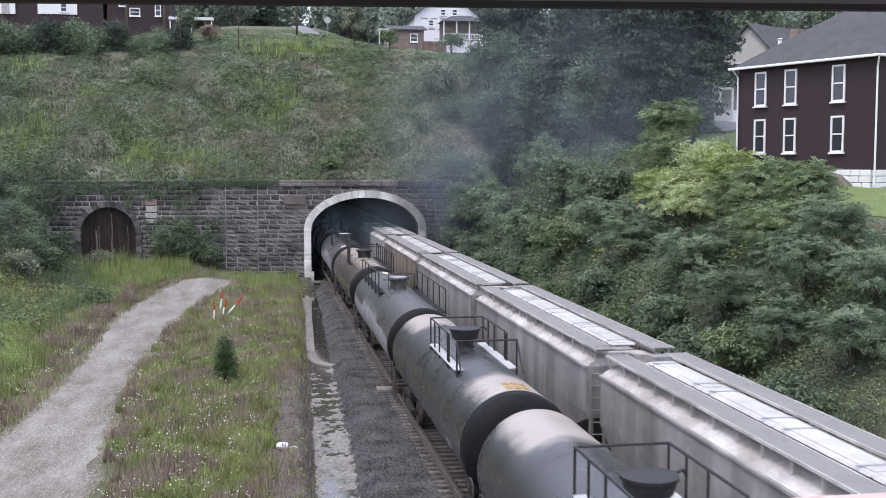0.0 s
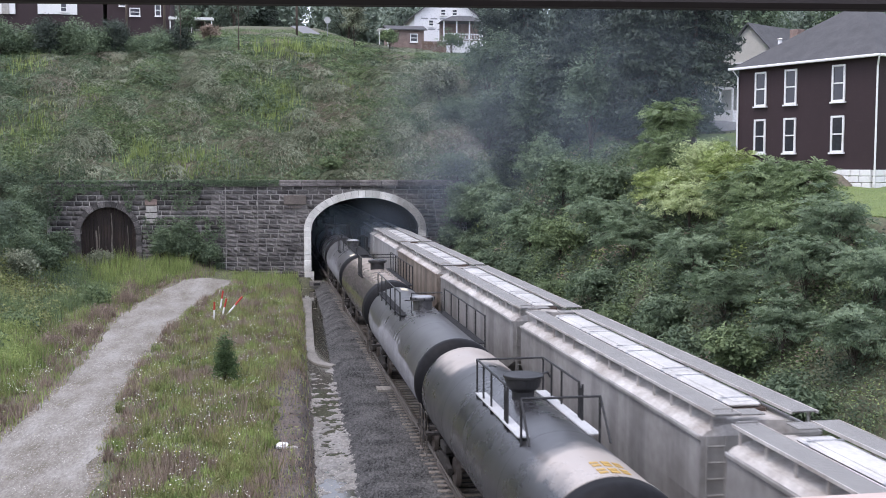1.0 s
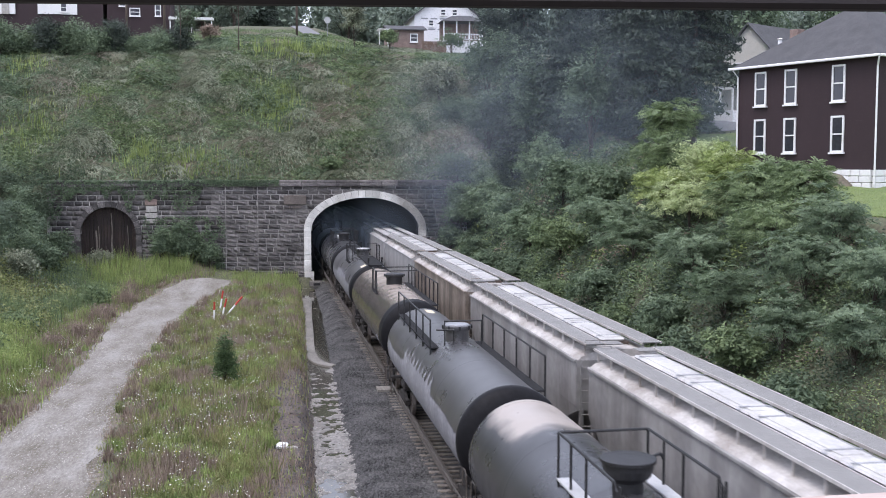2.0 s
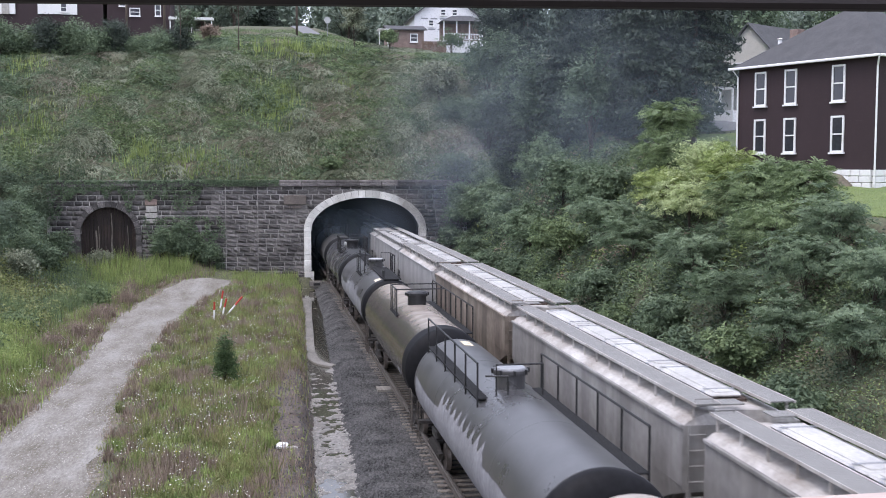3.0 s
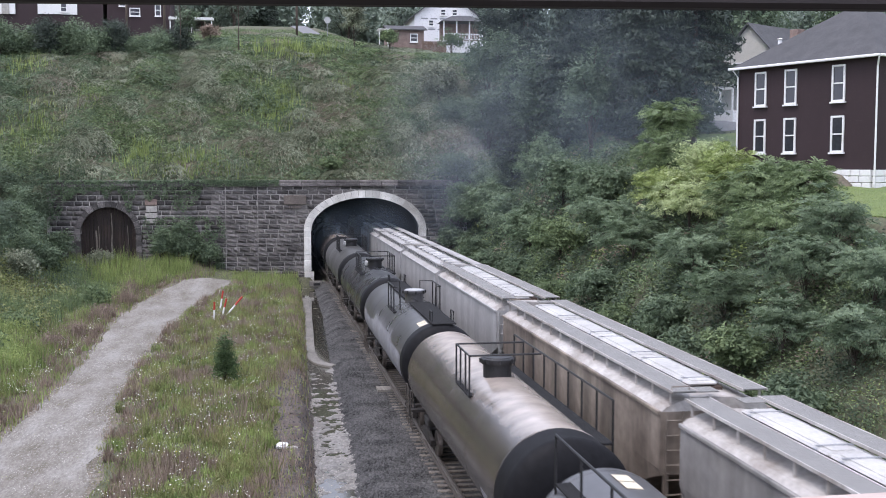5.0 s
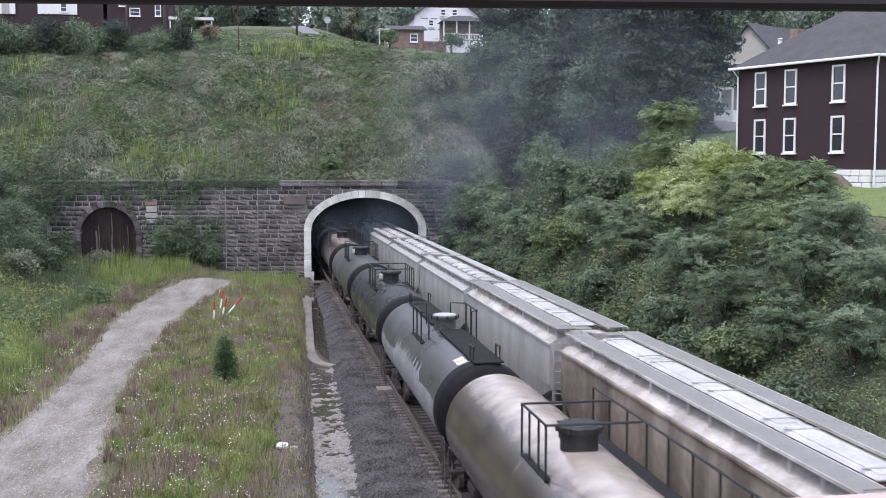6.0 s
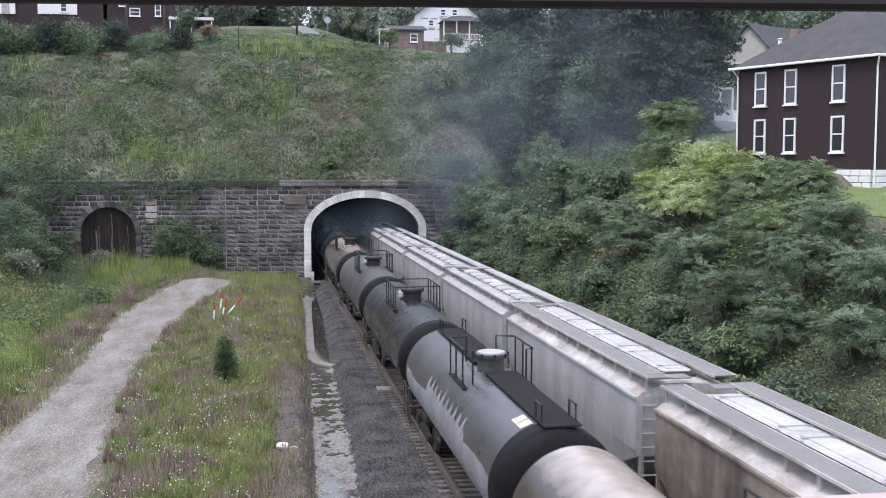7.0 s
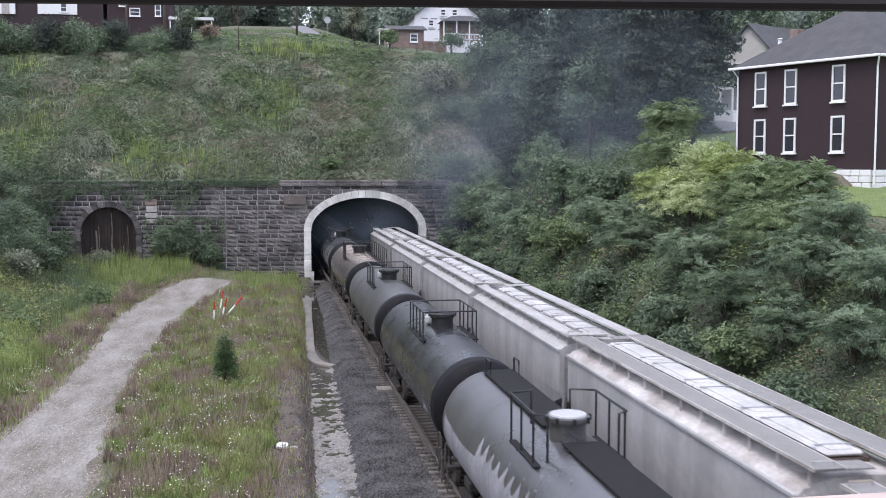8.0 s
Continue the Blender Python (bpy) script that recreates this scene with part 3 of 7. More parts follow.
_y3 = 28 + 66 * _r.random_sample(_n3) ** 1.5
_d3 = np.where(_r.random_sample(_n3) < 0.7, _r.choice([-0.62, 0.66], _n3) + 0.16 * _r.normal(size=_n3), _r.uniform(-0.6, 0.6, _n3))
_x3 = ditch_x(_y3) + _d3
scatter_stones("ditch_stones", _x3, _y3, np.maximum(silt_z(_x3, _y3), ground_z(_x3, _y3)) + 0.01, _r.uniform(0.012, 0.045, _n3), M_PEBBLE, "pale stones along the ditch", "gravel")
scatter_stones("mud_stones", _x2, _y2, ground_z(_x2, _y2) + 0.05, _r.uniform(0.015, 0.06, _n2), M_STONELET, "loose stones in the mud", "gravel")
scatter_stones("road_pebbles", _x, _y, road_z(_x, _y), _r.uniform(0.012, 0.04, _n), M_PEBBLE, "loose pale road gravel", "gravel")


# ---------------------------------------------------------------- rolling stock
M_TANK = mat("tank_black", (0.055, 0.055, 0.06), 0.3, var=0.25, scale=1.6, second=(0.036, 0.036, 0.04), streak=0.2, rvar=0.1, spec=0.7)
M_TANKB = mat("tank_jet", (0.03, 0.03, 0.034), 0.28, var=0.25, scale=1.6, second=(0.02, 0.02, 0.023), streak=0.15, rvar=0.1, spec=0.8)
M_TANK2 = mat("tank_grey_black", (0.088, 0.087, 0.091), 0.32, var=0.12, scale=1.4, second=(0.07, 0.069, 0.072), streak=0.2, rvar=0.06, spec=0.75)
M_TANKD = mat("tank_dirty", (0.085, 0.069, 0.058), 0.22, metal=0.15, var=0.18, scale=0.9, second=(0.085, 0.074, 0.066), streak=0.35, rvar=0.05, spec=1.0)
M_TANKG = mat("tank_dusty", (0.11, 0.11, 0.11), 0.4, var=0.25, scale=1.2, second=(0.07, 0.068, 0.066), streak=0.3, rvar=0.08)
M_ENDS = mat("tank_end_black", (0.012, 0.012, 0.014), 0.6, var=0.3, scale=1.5, spec=0.15)
M_SPLASH = mat("pale_splash", (0.3, 0.3, 0.325), 0.55, var=0.2, scale=1.5, second=(0.25, 0.25, 0.27), streak=0.25)
M_TANKA = mat("tank_black_dusty", (0.046, 0.046, 0.05), 0.3, var=0.25, scale=1.6, second=(0.032, 0.032, 0.035), streak=0.2, rvar=0.1, spec=0.7)


def add_dust_sheen(m, color, ends=(5.4, 6.1), crown=(3.85, 4.15)):
    """Dust and worn paint, on M_TANKD a painted highlight, on the crown of the tank, as far from its middle as ends
    says.
    """
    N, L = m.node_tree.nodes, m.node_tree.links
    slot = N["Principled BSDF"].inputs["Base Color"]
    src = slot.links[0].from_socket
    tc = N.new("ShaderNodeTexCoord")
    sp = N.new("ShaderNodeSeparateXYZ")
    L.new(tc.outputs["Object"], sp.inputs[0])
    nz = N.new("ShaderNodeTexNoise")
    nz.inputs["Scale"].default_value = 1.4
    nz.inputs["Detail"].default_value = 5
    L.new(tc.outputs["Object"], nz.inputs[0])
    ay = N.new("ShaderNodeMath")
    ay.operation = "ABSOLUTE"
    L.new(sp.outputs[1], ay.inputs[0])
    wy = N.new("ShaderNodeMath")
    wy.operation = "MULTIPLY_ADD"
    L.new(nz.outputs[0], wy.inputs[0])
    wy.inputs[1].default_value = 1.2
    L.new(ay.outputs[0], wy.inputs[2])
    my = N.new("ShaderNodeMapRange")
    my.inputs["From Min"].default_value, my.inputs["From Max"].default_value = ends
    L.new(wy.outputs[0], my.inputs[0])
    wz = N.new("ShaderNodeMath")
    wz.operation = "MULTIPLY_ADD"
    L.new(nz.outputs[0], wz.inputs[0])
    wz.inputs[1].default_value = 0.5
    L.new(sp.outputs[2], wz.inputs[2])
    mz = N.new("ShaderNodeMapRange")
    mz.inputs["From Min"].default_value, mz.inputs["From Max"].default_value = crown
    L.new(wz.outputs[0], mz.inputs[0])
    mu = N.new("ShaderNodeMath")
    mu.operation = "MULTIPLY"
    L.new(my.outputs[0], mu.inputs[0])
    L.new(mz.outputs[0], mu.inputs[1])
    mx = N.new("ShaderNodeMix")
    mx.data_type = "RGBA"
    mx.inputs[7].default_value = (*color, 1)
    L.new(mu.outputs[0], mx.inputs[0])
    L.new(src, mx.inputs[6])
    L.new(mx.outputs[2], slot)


add_dust_sheen(M_TANKA, (0.38, 0.335, 0.3))
# the brown tank's full-length bright crown is a sky highlight put into its colour
add_dust_sheen(M_TANKD, (0.58, 0.5, 0.435), (-2.0, -1.0), (3.95, 4.45))
M_DECKW = mat("white_deck_board", (0.45, 0.455, 0.46), 0.6, var=0.15, scale=4)
M_YELLOW = mat("yellow_decal", (0.5, 0.32, 0.08), 0.6, var=0.15, scale=5)
M_CREAM = mat("cream_decal", (0.75, 0.66, 0.5), 0.6, var=0.12, scale=5)
M_GRATE = mat("black_grating", (0.02, 0.02, 0.021), 0.85, var=0.2, scale=10, bump=0.6, bscale=30, bands=0.4, spec=0.2)
M_LID = mat("grey_lid", (0.3, 0.31, 0.33), 0.5, var=0.2, scale=4)
SHELL_R, SHELL_Z = 1.53, 2.55


def shared(name, build, material, smooth=False):
    bm = bmesh.new()
    build(bm)
    me = bpy.data.meshes.new(name)
    bm.to_mesh(me)
    bm.free()
    if smooth:
        me.shade_smooth()
    me.materials.append(material)
    return me


def _sideframe(bm):
    prof = [(-1.15, 0.42), (-1.15, 0.62), (-0.75, 0.66), (-0.45, 0.82), (0.45, 0.82), (0.75, 0.66), (1.15, 0.62), (1.15, 0.42), (0.8, 0.42), (0.42, 0.22), (-0.42, 0.22), (-0.8, 0.42)]
    a = [bm.verts.new((-0.07, y, z)) for y, z in prof]
    b = [bm.verts.new((0.07, y, z)) for y, z in prof]
    for k in range(len(prof)):
        bm.faces.new((a[k - 1], a[k], b[k], b[k - 1]))
    bm.faces.new(a[::-1])
    bm.faces.new(b)
    for y in (-0.89, 0.89):
        lathe(bm, [(-0.14, 0.12), (0.14, 0.12)], axis="x", seg=10, c=(0, y, 0.46))


def _wheelset(bm):
    tube(bm, [(-0.9, 0, 0), (0.9, 0, 0)], 0.08, 8)
    for s in (-0.754, 0.754):
        o = 0.05 if s < 0 else -0.05
        lathe(bm, [(s - 0.06, 0.2), (s - 0.06, 0.455), (s + 0.06, 0.46), (s + 0.06, 0.2)], axis="x", seg=20)
        lathe(bm, [(s + o * 1.2, 0.49), (s + o * 1.9, 0.49)], axis="x", seg=20)


def _bolster(bm):
    box(bm, (0, 0, 0.62), (2.0, 0.4, 0.3), bevel=0.04)
    for sx in (-0.99, 0.99):
        for dx in (-0.12, 0.12):
            lathe(bm, [(0.28, 0.08), (0.52, 0.08)], axis="z", seg=8, c=(sx, dx, 0))


def _coupler(bm):
    box(bm, (0, 0.35, 0.84), (0.2, 0.9, 0.2), bevel=0.03)
    box(bm, (0, -0.15, 0.84), (0.3, 0.3, 0.3), bevel=0.06)
    tube(bm, [(0.35, 0.1, 0.8), (0.35, -0.1, 0.5), (0.2, -0.25, 0.45)], 0.03, 6)


ME_SIDE = shared("side_frame", _sideframe, M_UNDER)
ME_WHEELS = shared("wheelset", _wheelset, M_STEEL)
ME_BOLST = shared("bolster", _bolster, M_UNDER)
ME_COUPLER = shared("coupler", _coupler, M_UNDER)
WHEELS = []


def running_gear(e, near, far, speed):
    """Two bogies with their wheelsets."""
    for yb in (near, far):
        b = link_mesh("bolster", ME_BOLST, None, e, "grimy cast-steel bogie", pose(0, yb, 0))
        for sx in (-0.99, 0.99):
            link_mesh("side_frame", ME_SIDE, None, b, m=pose(sx, 0, 0))
        for dy in (-0.89, 0.89):
            w = link_mesh("wheelset", ME_WHEELS, None, e, m=pose(0, yb + dy, 0.46))
            WHEELS.append((w, yb + dy, speed))


def tank_car(style, paint, label, end_paint=None, splash=False, decal=None, marks=False, seed=0, near=-7.5, far=8.0, band=0.45):
    """Origin under the manway, on the rails; near and far: where the shell ends; band: the black girdle's width."""
    r = random.Random(seed)
    e = thing("tank_car", label, "tank car", group="tank cars")
    bm = bmesh.new()
    prof = []
    y0, y1 = near + band, far - 0.2
    for k in range(13):
        y = y0 + (y1 - y0) * k / 12
        prof += [(y - 0.05, SHELL_R), (y - 0.02, SHELL_R), (y, SHELL_R + 0.007), (y + 0.02, SHELL_R), (y + 0.05, SHELL_R)] if 0 < k < 12 and k % 3 == 0 else [(y, SHELL_R)]
    lathe(bm, prof, c=(0, 0, SHELL_Z), seg=72, cap=False)
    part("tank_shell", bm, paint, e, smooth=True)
    for s, end, gird in ((-1, near, band), (1, far, 0.2)):
        bm = bmesh.new()
        rr = SHELL_R + (0.018 if s < 0 else 0.006)
        head = [(end - s * gird, SHELL_R - 0.01), (end - s * gird, rr), (end - s * (gird - 0.015), rr), (end - s * (gird - 0.03), rr), (end - s * 0.05, rr), (end, rr - 0.002)]
        for k in range(1, 13):
            a = math.pi / 2 * k / 12
            head.append((end + s * 0.52 * math.sin(a), max((rr - 0.004) * math.cos(a) ** 0.9, 0.02)))
        lathe(bm, head, c=(0, 0, SHELL_Z), seg=72)
        h = part("tank_head", bm, (end_paint or M_ENDS) if s < 0 else paint, e, "black dished tank end" if s < 0 else "", smooth=True)
        if s < 0:
            # weld bead where the black girdle meets the shell
            bm = bmesh.new()
            lathe(bm, [(end + gird - 0.02, SHELL_R), (end + gird, SHELL_R + 0.028), (end + gird + 0.03, SHELL_R + 0.026), (end + gird + 0.05, SHELL_R)], c=(0, 0, SHELL_Z), seg=72, cap=False)
            part("girdle_weld", bm, paint, h, smooth=True)
        if marks and s < 0:
            for k in range(3):
                bm = bmesh.new()
                box(bm, (-0.2 + 0.15 * k, near - 0.5, SHELL_Z + 0.55), (0.09, 0.012, 0.15), rot=Euler((radians(-20), 0, 0)).to_matrix())
                part("marking_bar", bm, M_YELLOW, h, "small orange marking")
    # frame under the tank
    mid, span = (near + far) / 2, (far - near) / 2
    for s, end in ((-1, near), (1, far)):
        bm = bmesh.new()
        box(bm, (0, end - s * 0.55, 0.92), (0.5, 2.9, 0.36), bevel=0.03)
        box(bm, (0, end - s * 1.6, 1.12), (2.2, 0.9, 0.3), bevel=0.05)
        box(bm, (0, end + s * 0.42, 1.05), (2.7, 0.3, 0.1))
        part("stub_sill", bm, M_UNDER, e)
        for sx in (-1.36, 1.36):
            bm = bmesh.new()
            tube(bm, [(sx, end + s * 0.55, 1.05), (sx, end + s * 0.55, 0.35), (sx, end + s * 0.1, 0.35), (sx, end + s * 0.1, 1.05)], 0.025)
            tube(bm, [(sx, end + s * 0.55, 1.05), (sx, end + s * 0.5, 1.78), (sx, end + s * 0.3, 1.85), (sx, end, 1.85), (sx, end - s * 0.15, 1.3)], 0.024)
            part("grab_iron", bm, M_BLACK if sx > 0 else M_STEEL, e)
        bm = bmesh.new()
        tube(bm, [(-1.2, end + s * 0.56, 1.1), (-1.2, end + s * 0.56, 1.9), (1.2, end + s * 0.56, 1.9), (1.2, end + s * 0.56, 1.1)], 0.025)
        part("end_rail", bm, M_BLACK, e)
        link_mesh("coupler", ME_COUPLER, None, e, m=pose(0, end + s * 0.75, 0, 0, 0, 0 if s < 0 else 180))
    for sx in (-1.36, 1.36):
        bm = bmesh.new()
        box(bm, (sx * 0.98, mid, 0.66), (0.05, 2 * span - 3.9, 0.1))
        part("side_bar", bm, M_STEEL, e)
    bm = bmesh.new()
    tube(bm, [(-1.33, near + 0.3, 0.82), (-1.33, far - 0.3, 0.82)], 0.028, 6)
    part("train_line", bm, M_STEEL, e, "worn bright steel pipe along the car's side")
    running_gear(e, near + 1.35, far - 1.35, V_TANK)
    bm = bmesh.new()
    lathe(bm, [(0.0, 0.14), (0.35, 0.14)], axis="y", seg=12, c=(0.5, 1.0, 0.85))
    box(bm, (0, 0.2, 0.95), (0.6, 0.8, 0.35), bevel=0.08)
    part("outlet_valve", bm, M_UNDER, e)

    # manway
    bm = bmesh.new()
    if style == "A":
        lathe(bm, [(3.95, 0.3), (4.26, 0.3), (4.3, 0.36), (4.38, 0.44), (4.52, 0.48), (4.62, 0.49), (4.64, 0.54), (4.7, 0.54), (4.71, 0.44), (4.74, 0.2), (4.75, 0.02)], axis="z", seg=28)
        mw = part("manway", bm, M_BLACK, e, "black bowl-shaped manway housing", smooth=False)
        bm = bmesh.new()
        tube(bm, [(0.5, 0.1, 4.67), (0.72, 0.2, 4.7), (0.8, 0.2, 4.56)], 0.03)
        part("lid_handle", bm, M_BLACK, mw)
    else:
        lathe(bm, [(3.9, 0.42), (4.42, 0.42), (4.43, 0.48), (4.5, 0.5), (4.57, 0.5), (4.6, 0.46), (4.61, 0.05)], axis="z", seg=28)
        mw = part("manway", bm, M_TANK2 if style in "BD" else M_BLACK, e, "round bolted manway", smooth=False)
        bm = bmesh.new()
        lathe(bm, [(4.6, 0.43), (4.63, 0.41), (4.645, 0.02)], axis="z", seg=20)
        part("lid", bm, M_DECKW if style == "D" else M_LID if style == "B" else M_BLACK, mw)
        bm = bmesh.new()
        lathe(bm, [(3.95, 0.2), (4.3, 0.2), (4.33, 0.12), (4.45, 0.1)], axis="z", seg=14, c=(0, 0.95, 0))
        part("safety_valve", bm, M_BLACK, e)
        for k in range(8):
            a = k * math.pi / 4
            bm = bmesh.new()
            box(bm, (0.51 * math.cos(a), 0.51 * math.sin(a), 4.53), (0.07, 0.07, 0.13))
            part("bolt", bm, M_BLACK, mw)
    top = 4.86

    def rails(name, paths, posts):
        made = []
        for p in paths:
            bm = bmesh.new()
            tube(bm, p, 0.03, 6)
            made.append(part(name, bm, M_BLACK, e))
        for x, y, z0, z1 in posts:
            bm = bmesh.new()
            tube(bm, [(x, y, z0), (x, y, z1)], 0.028, 6)
            part("rail_post", bm, M_BLACK, made[0])

    def deck(name, x, y0, y1, wd, z, material):
        bm = bmesh.new()
        box(bm, (x, (y0 + y1) / 2, z), (wd, abs(y1 - y0), 0.05), bevel=0.01)
        d = part(name, bm, material, e)
        return d

    if style == "A":
        for x in (-0.86, 0.86):
            deck("walk_board", x, -3.6, 1.4, 0.3, 3.93, M_DECKW)
            xo = x * 1.1
            posts = [(xo, y, 3.6, top) for y in (-3.7, -2.3, -2.0, -0.4, 0.6, 1.5)]
            rails("handrail", [[(xo, -2.2, 3.9), (xo, -2.15, top - 0.12), (xo, -2.0, top), (xo, 1.5, top)], [(xo, -3.7, top)] * 1 + [(xo, -3.7, 3.7)]], posts)
        rails("handrail", [[(-0.95, 1.5, top), (0.95, 1.5, top)]], [])
        rails("handrail", [[(-0.95, -3.7, top), (0.95, -3.7, top)]], [])
        for x in (-0.7, 0.7):
            rails("grab_rail", [[(x * 1.36, -3.7, top), (x * 1.36, -4.5, 3.95)]], [])
    elif style == "B":
        for x, y0, y1 in ((-0.8, -0.6, far - 0.2), (0.8, near + 0.3, 0.6)):
            deck("walkway", x, y0, y1, 0.55, 3.86, M_GRATE)
            xo = x * 1.32
            n = 5
            ys = [y0 + (y1 - y0) * k / n for k in range(n + 1)]
            rails("handrail", [[(xo, y, top) for y in ys]], [(xo, y, 3.55, top) for y in ys])
        rails("manway_rail", [[(-0.6, -0.9, 4.0), (-0.6, -0.9, top), (0.7, -0.9, top), (0.7, -0.9, 4.0)]], [])
        rails("manway_rail", [[(-0.9, -0.9, top - 0.3), (-0.3, -1.0, top - 0.3), (-0.3, -1.0, 4.0)]], [])
    elif style == "C":
        deck("walkway", 0.85, near + 0.2, 2.5, 0.55, 3.84, M_GRATE)
        xo = 1.1
        ys = [near + 0.2 + (2.3 - near) * k / 8 for k in range(9)]
        rails("handrail", [[(xo, y, top) for y in ys]], [(xo, y, 3.55, top) for y in ys])
        deck("walk_step", -0.9, -1.2, 0.9, 0.4, 3.72, M_GRATE)
        rails("handrail", [[(-1.05, -1.1, top), (-1.05, 1.0, top), (1.05, 1.0, top)]], [(-1.05, y, 3.5, top) for y in (-1.1, -0.5, 0.3, 1.0)])
        rails("handrail", [[(-1.05, -1.1, top), (1.05, -1.1, top)]], [])
    elif style == "D":
        deck("walkway", 0.12, near - 0.1, -0.7, 0.95, 4.12, M_GRATE)
        deck("walkway", 0.12, 0.9, far - 0.2, 0.95, 4.12, M_GRATE)
        for s in (-1, 1):
            x = 0.8 * s
            rails("handrail", [[(x, -1.2, 3.75), (x, -1.2, top), (x * 1.3, -1.0, top), (x * 1.3, 1.3, top), (x * 0.6, 1.5, top), (x * 0.6, 1.5, 4.05)]],
                  [(x * 1.3, -0.9, 3.6, top), (x * 1.3, 0.2, 3.6, top), (x * 1.3, 1.2, 3.6, top)])
            deck("walk_step", x * 1.15, -1.2, 1.2, 0.35, 3.74, M_GRATE)
            for y in (near + 0.3, far - 0.5):
                rails("end_hoop", [[(0.12 + 0.42 * s, y, 4.1), (0.12 + 0.42 * s, y, 4.55), (0.12 + 0.42 * s, y * 0.92, 4.55), (0.12 + 0.42 * s, y * 0.92, 4.1)]], [])
    else:
        for x in (-1.0, 1.0):
            deck("walk_step", x * 0.88, -1.7, 1.7, 0.42, 3.8, M_GRATE)
            ys = (-1.7, -0.9, 0.0, 0.9, 1.7)
            rails("handrail", [[(x, y, top) for y in ys]], [(x, y, 3.55, top) for y in ys])
        rails("handrail", [[(-1.0, -1.7, top), (1.0, -1.7, top)]], [])
        rails("handrail", [[(-1.0, 1.7, top), (1.0, 1.7, top)]], [])
        bm = bmesh.new()
        box(bm, (-0.35, 0.95, 4.22), (0.36, 0.4, 0.4), bevel=0.1)
        part("valve_box", bm, M_DECKW, e, "white rounded valve box")
    if splash:
        # pale coating on the flank with a toothed upper edge
        bm = bmesh.new()
        prev = None
        n = 132
        for k in range(n + 1):
            y = near + band + 0.1 + (far - near - band - 0.4) * k / n
            up = 8 + 3 * math.sin(y * 0.9) + 2.0 * r.random()
            if -3.4 < y < 3.2:
                ph = (y * 1.5) % 1.0
                up = 17 + 21 * max(0, 1 - abs(ph - 0.5) * 3.2) * (0.7 + 0.3 * r.random())
            ring = []
            for q in range(19):
                a = radians(180 + 62 - (62 + up) * q / 18)
                rr = SHELL_R + 0.008
                ring.append(bm.verts.new((rr * math.cos(a), y, SHELL_Z + rr * math.sin(a))))
            if prev:
                for q in range(18):
                    bm.faces.new((prev[q], ring[q], ring[q + 1], prev[q + 1]))
            prev = ring
        part("splash_coat", bm, M_SPLASH, e, "pale grey coating with a ragged toothed edge", smooth=True)
        bm = bmesh.new()
        for k in range(16):
            y, a, s = r.uniform(-4, 3), radians(r.uniform(112, 150)), r.uniform(0.015, 0.06)
            c = Vector((SHELL_R * math.cos(a), y, SHELL_Z + SHELL_R * math.sin(a)))
            lathe(bm, [(-0.004, 0.01), (0.004, s), (0.006, 0.01)], axis="z", seg=7, c=(0, 0, 0), cap=False)
            bm.verts.ensure_lookup_table()
            q = Vector((math.cos(a), 0, math.sin(a))).to_track_quat("Z", "Y").to_matrix().to_4x4()
            bmesh.ops.transform(bm, matrix=Matrix.Translation(c) @ q, verts=bm.verts[-21:])
        tagged(part("splash_spots", bm, M_SPLASH, e), kind="stuff")
    if decal:
        for k in range(2):
            a = radians(112 if marks else 84)
            y = near + band + 0.35 + 0.5 * k if marks or decal is M_YELLOW else far - 0.75 - 0.5 * k
            if decal is M_YELLOW:
                # two lines of short bars, like worn lettering
                spots = [(a + 0.16 * (q - 1), y + 0.2 * line, 0.18, 0.1 + 0.03 * (q % 2)) for line in range(2) for q in range(3)]
            else:
                spots = [(a, y, 0.34, 0.42)]
            for aa, yy, su, sv in spots:
                bm = bmesh.new()
                box(bm, ((SHELL_R + 0.01) * math.cos(aa), yy, SHELL_Z + (SHELL_R + 0.01) * math.sin(aa)), (su, sv, 0.012), rot=Euler((0, math.pi / 2 - aa, 0)).to_matrix())
                part("decal", bm, decal, e, "small faded yellow marking" if decal is M_YELLOW else "small faded rectangular decal")
    # unreadable marks on the flank
    for k in range(4 if not splash else 2):
        a = radians(196)
        bm = bmesh.new()
        box(bm, ((SHELL_R + 0.004) * math.cos(a), -5.6 + 0.2 * k, SHELL_Z + (SHELL_R + 0.004) * math.sin(a)), (0.012, 0.12, 0.2), rot=Euler((0, -radians(16), 0)).to_matrix())
        part("marking_bar", bm, M_SPLASH, e, "small pale marking")
    return e


M_HOP = mat("hopper_grey", (0.36, 0.35, 0.34), 0.55, var=0.12, scale=0.8, second=(0.25, 0.235, 0.22), streak=0.4)
M_HOPW = mat("hopper_white", (0.47, 0.465, 0.46), 0.5, var=0.08, scale=0.8, second=(0.37, 0.365, 0.36), streak=0.22)
M_HOPB = mat("hopper_brown", (0.37, 0.315, 0.26), 0.5, var=0.2, scale=0.8, second=(0.2, 0.16, 0.132), streak=0.6)
M_DUST = mat("dusty_roof", (0.6, 0.58, 0.56), 0.6, var=0.12, scale=2.3, second=(0.3, 0.268, 0.242))
M_RUST_SHADE = mat("rusty_shaded_gap", (0.085, 0.06, 0.048), 0.85, var=0.4, scale=3)
M_BOARDG = mat("galvanised_grating", (0.235, 0.23, 0.22), 0.6, var=0.15, scale=9, bump=0.5, bscale=26, bands=0.3)
M_ROOFW = mat("pale_roof", (0.46, 0.455, 0.45), 0.55, var=0.12, scale=1.6, second=(0.33, 0.315, 0.3))
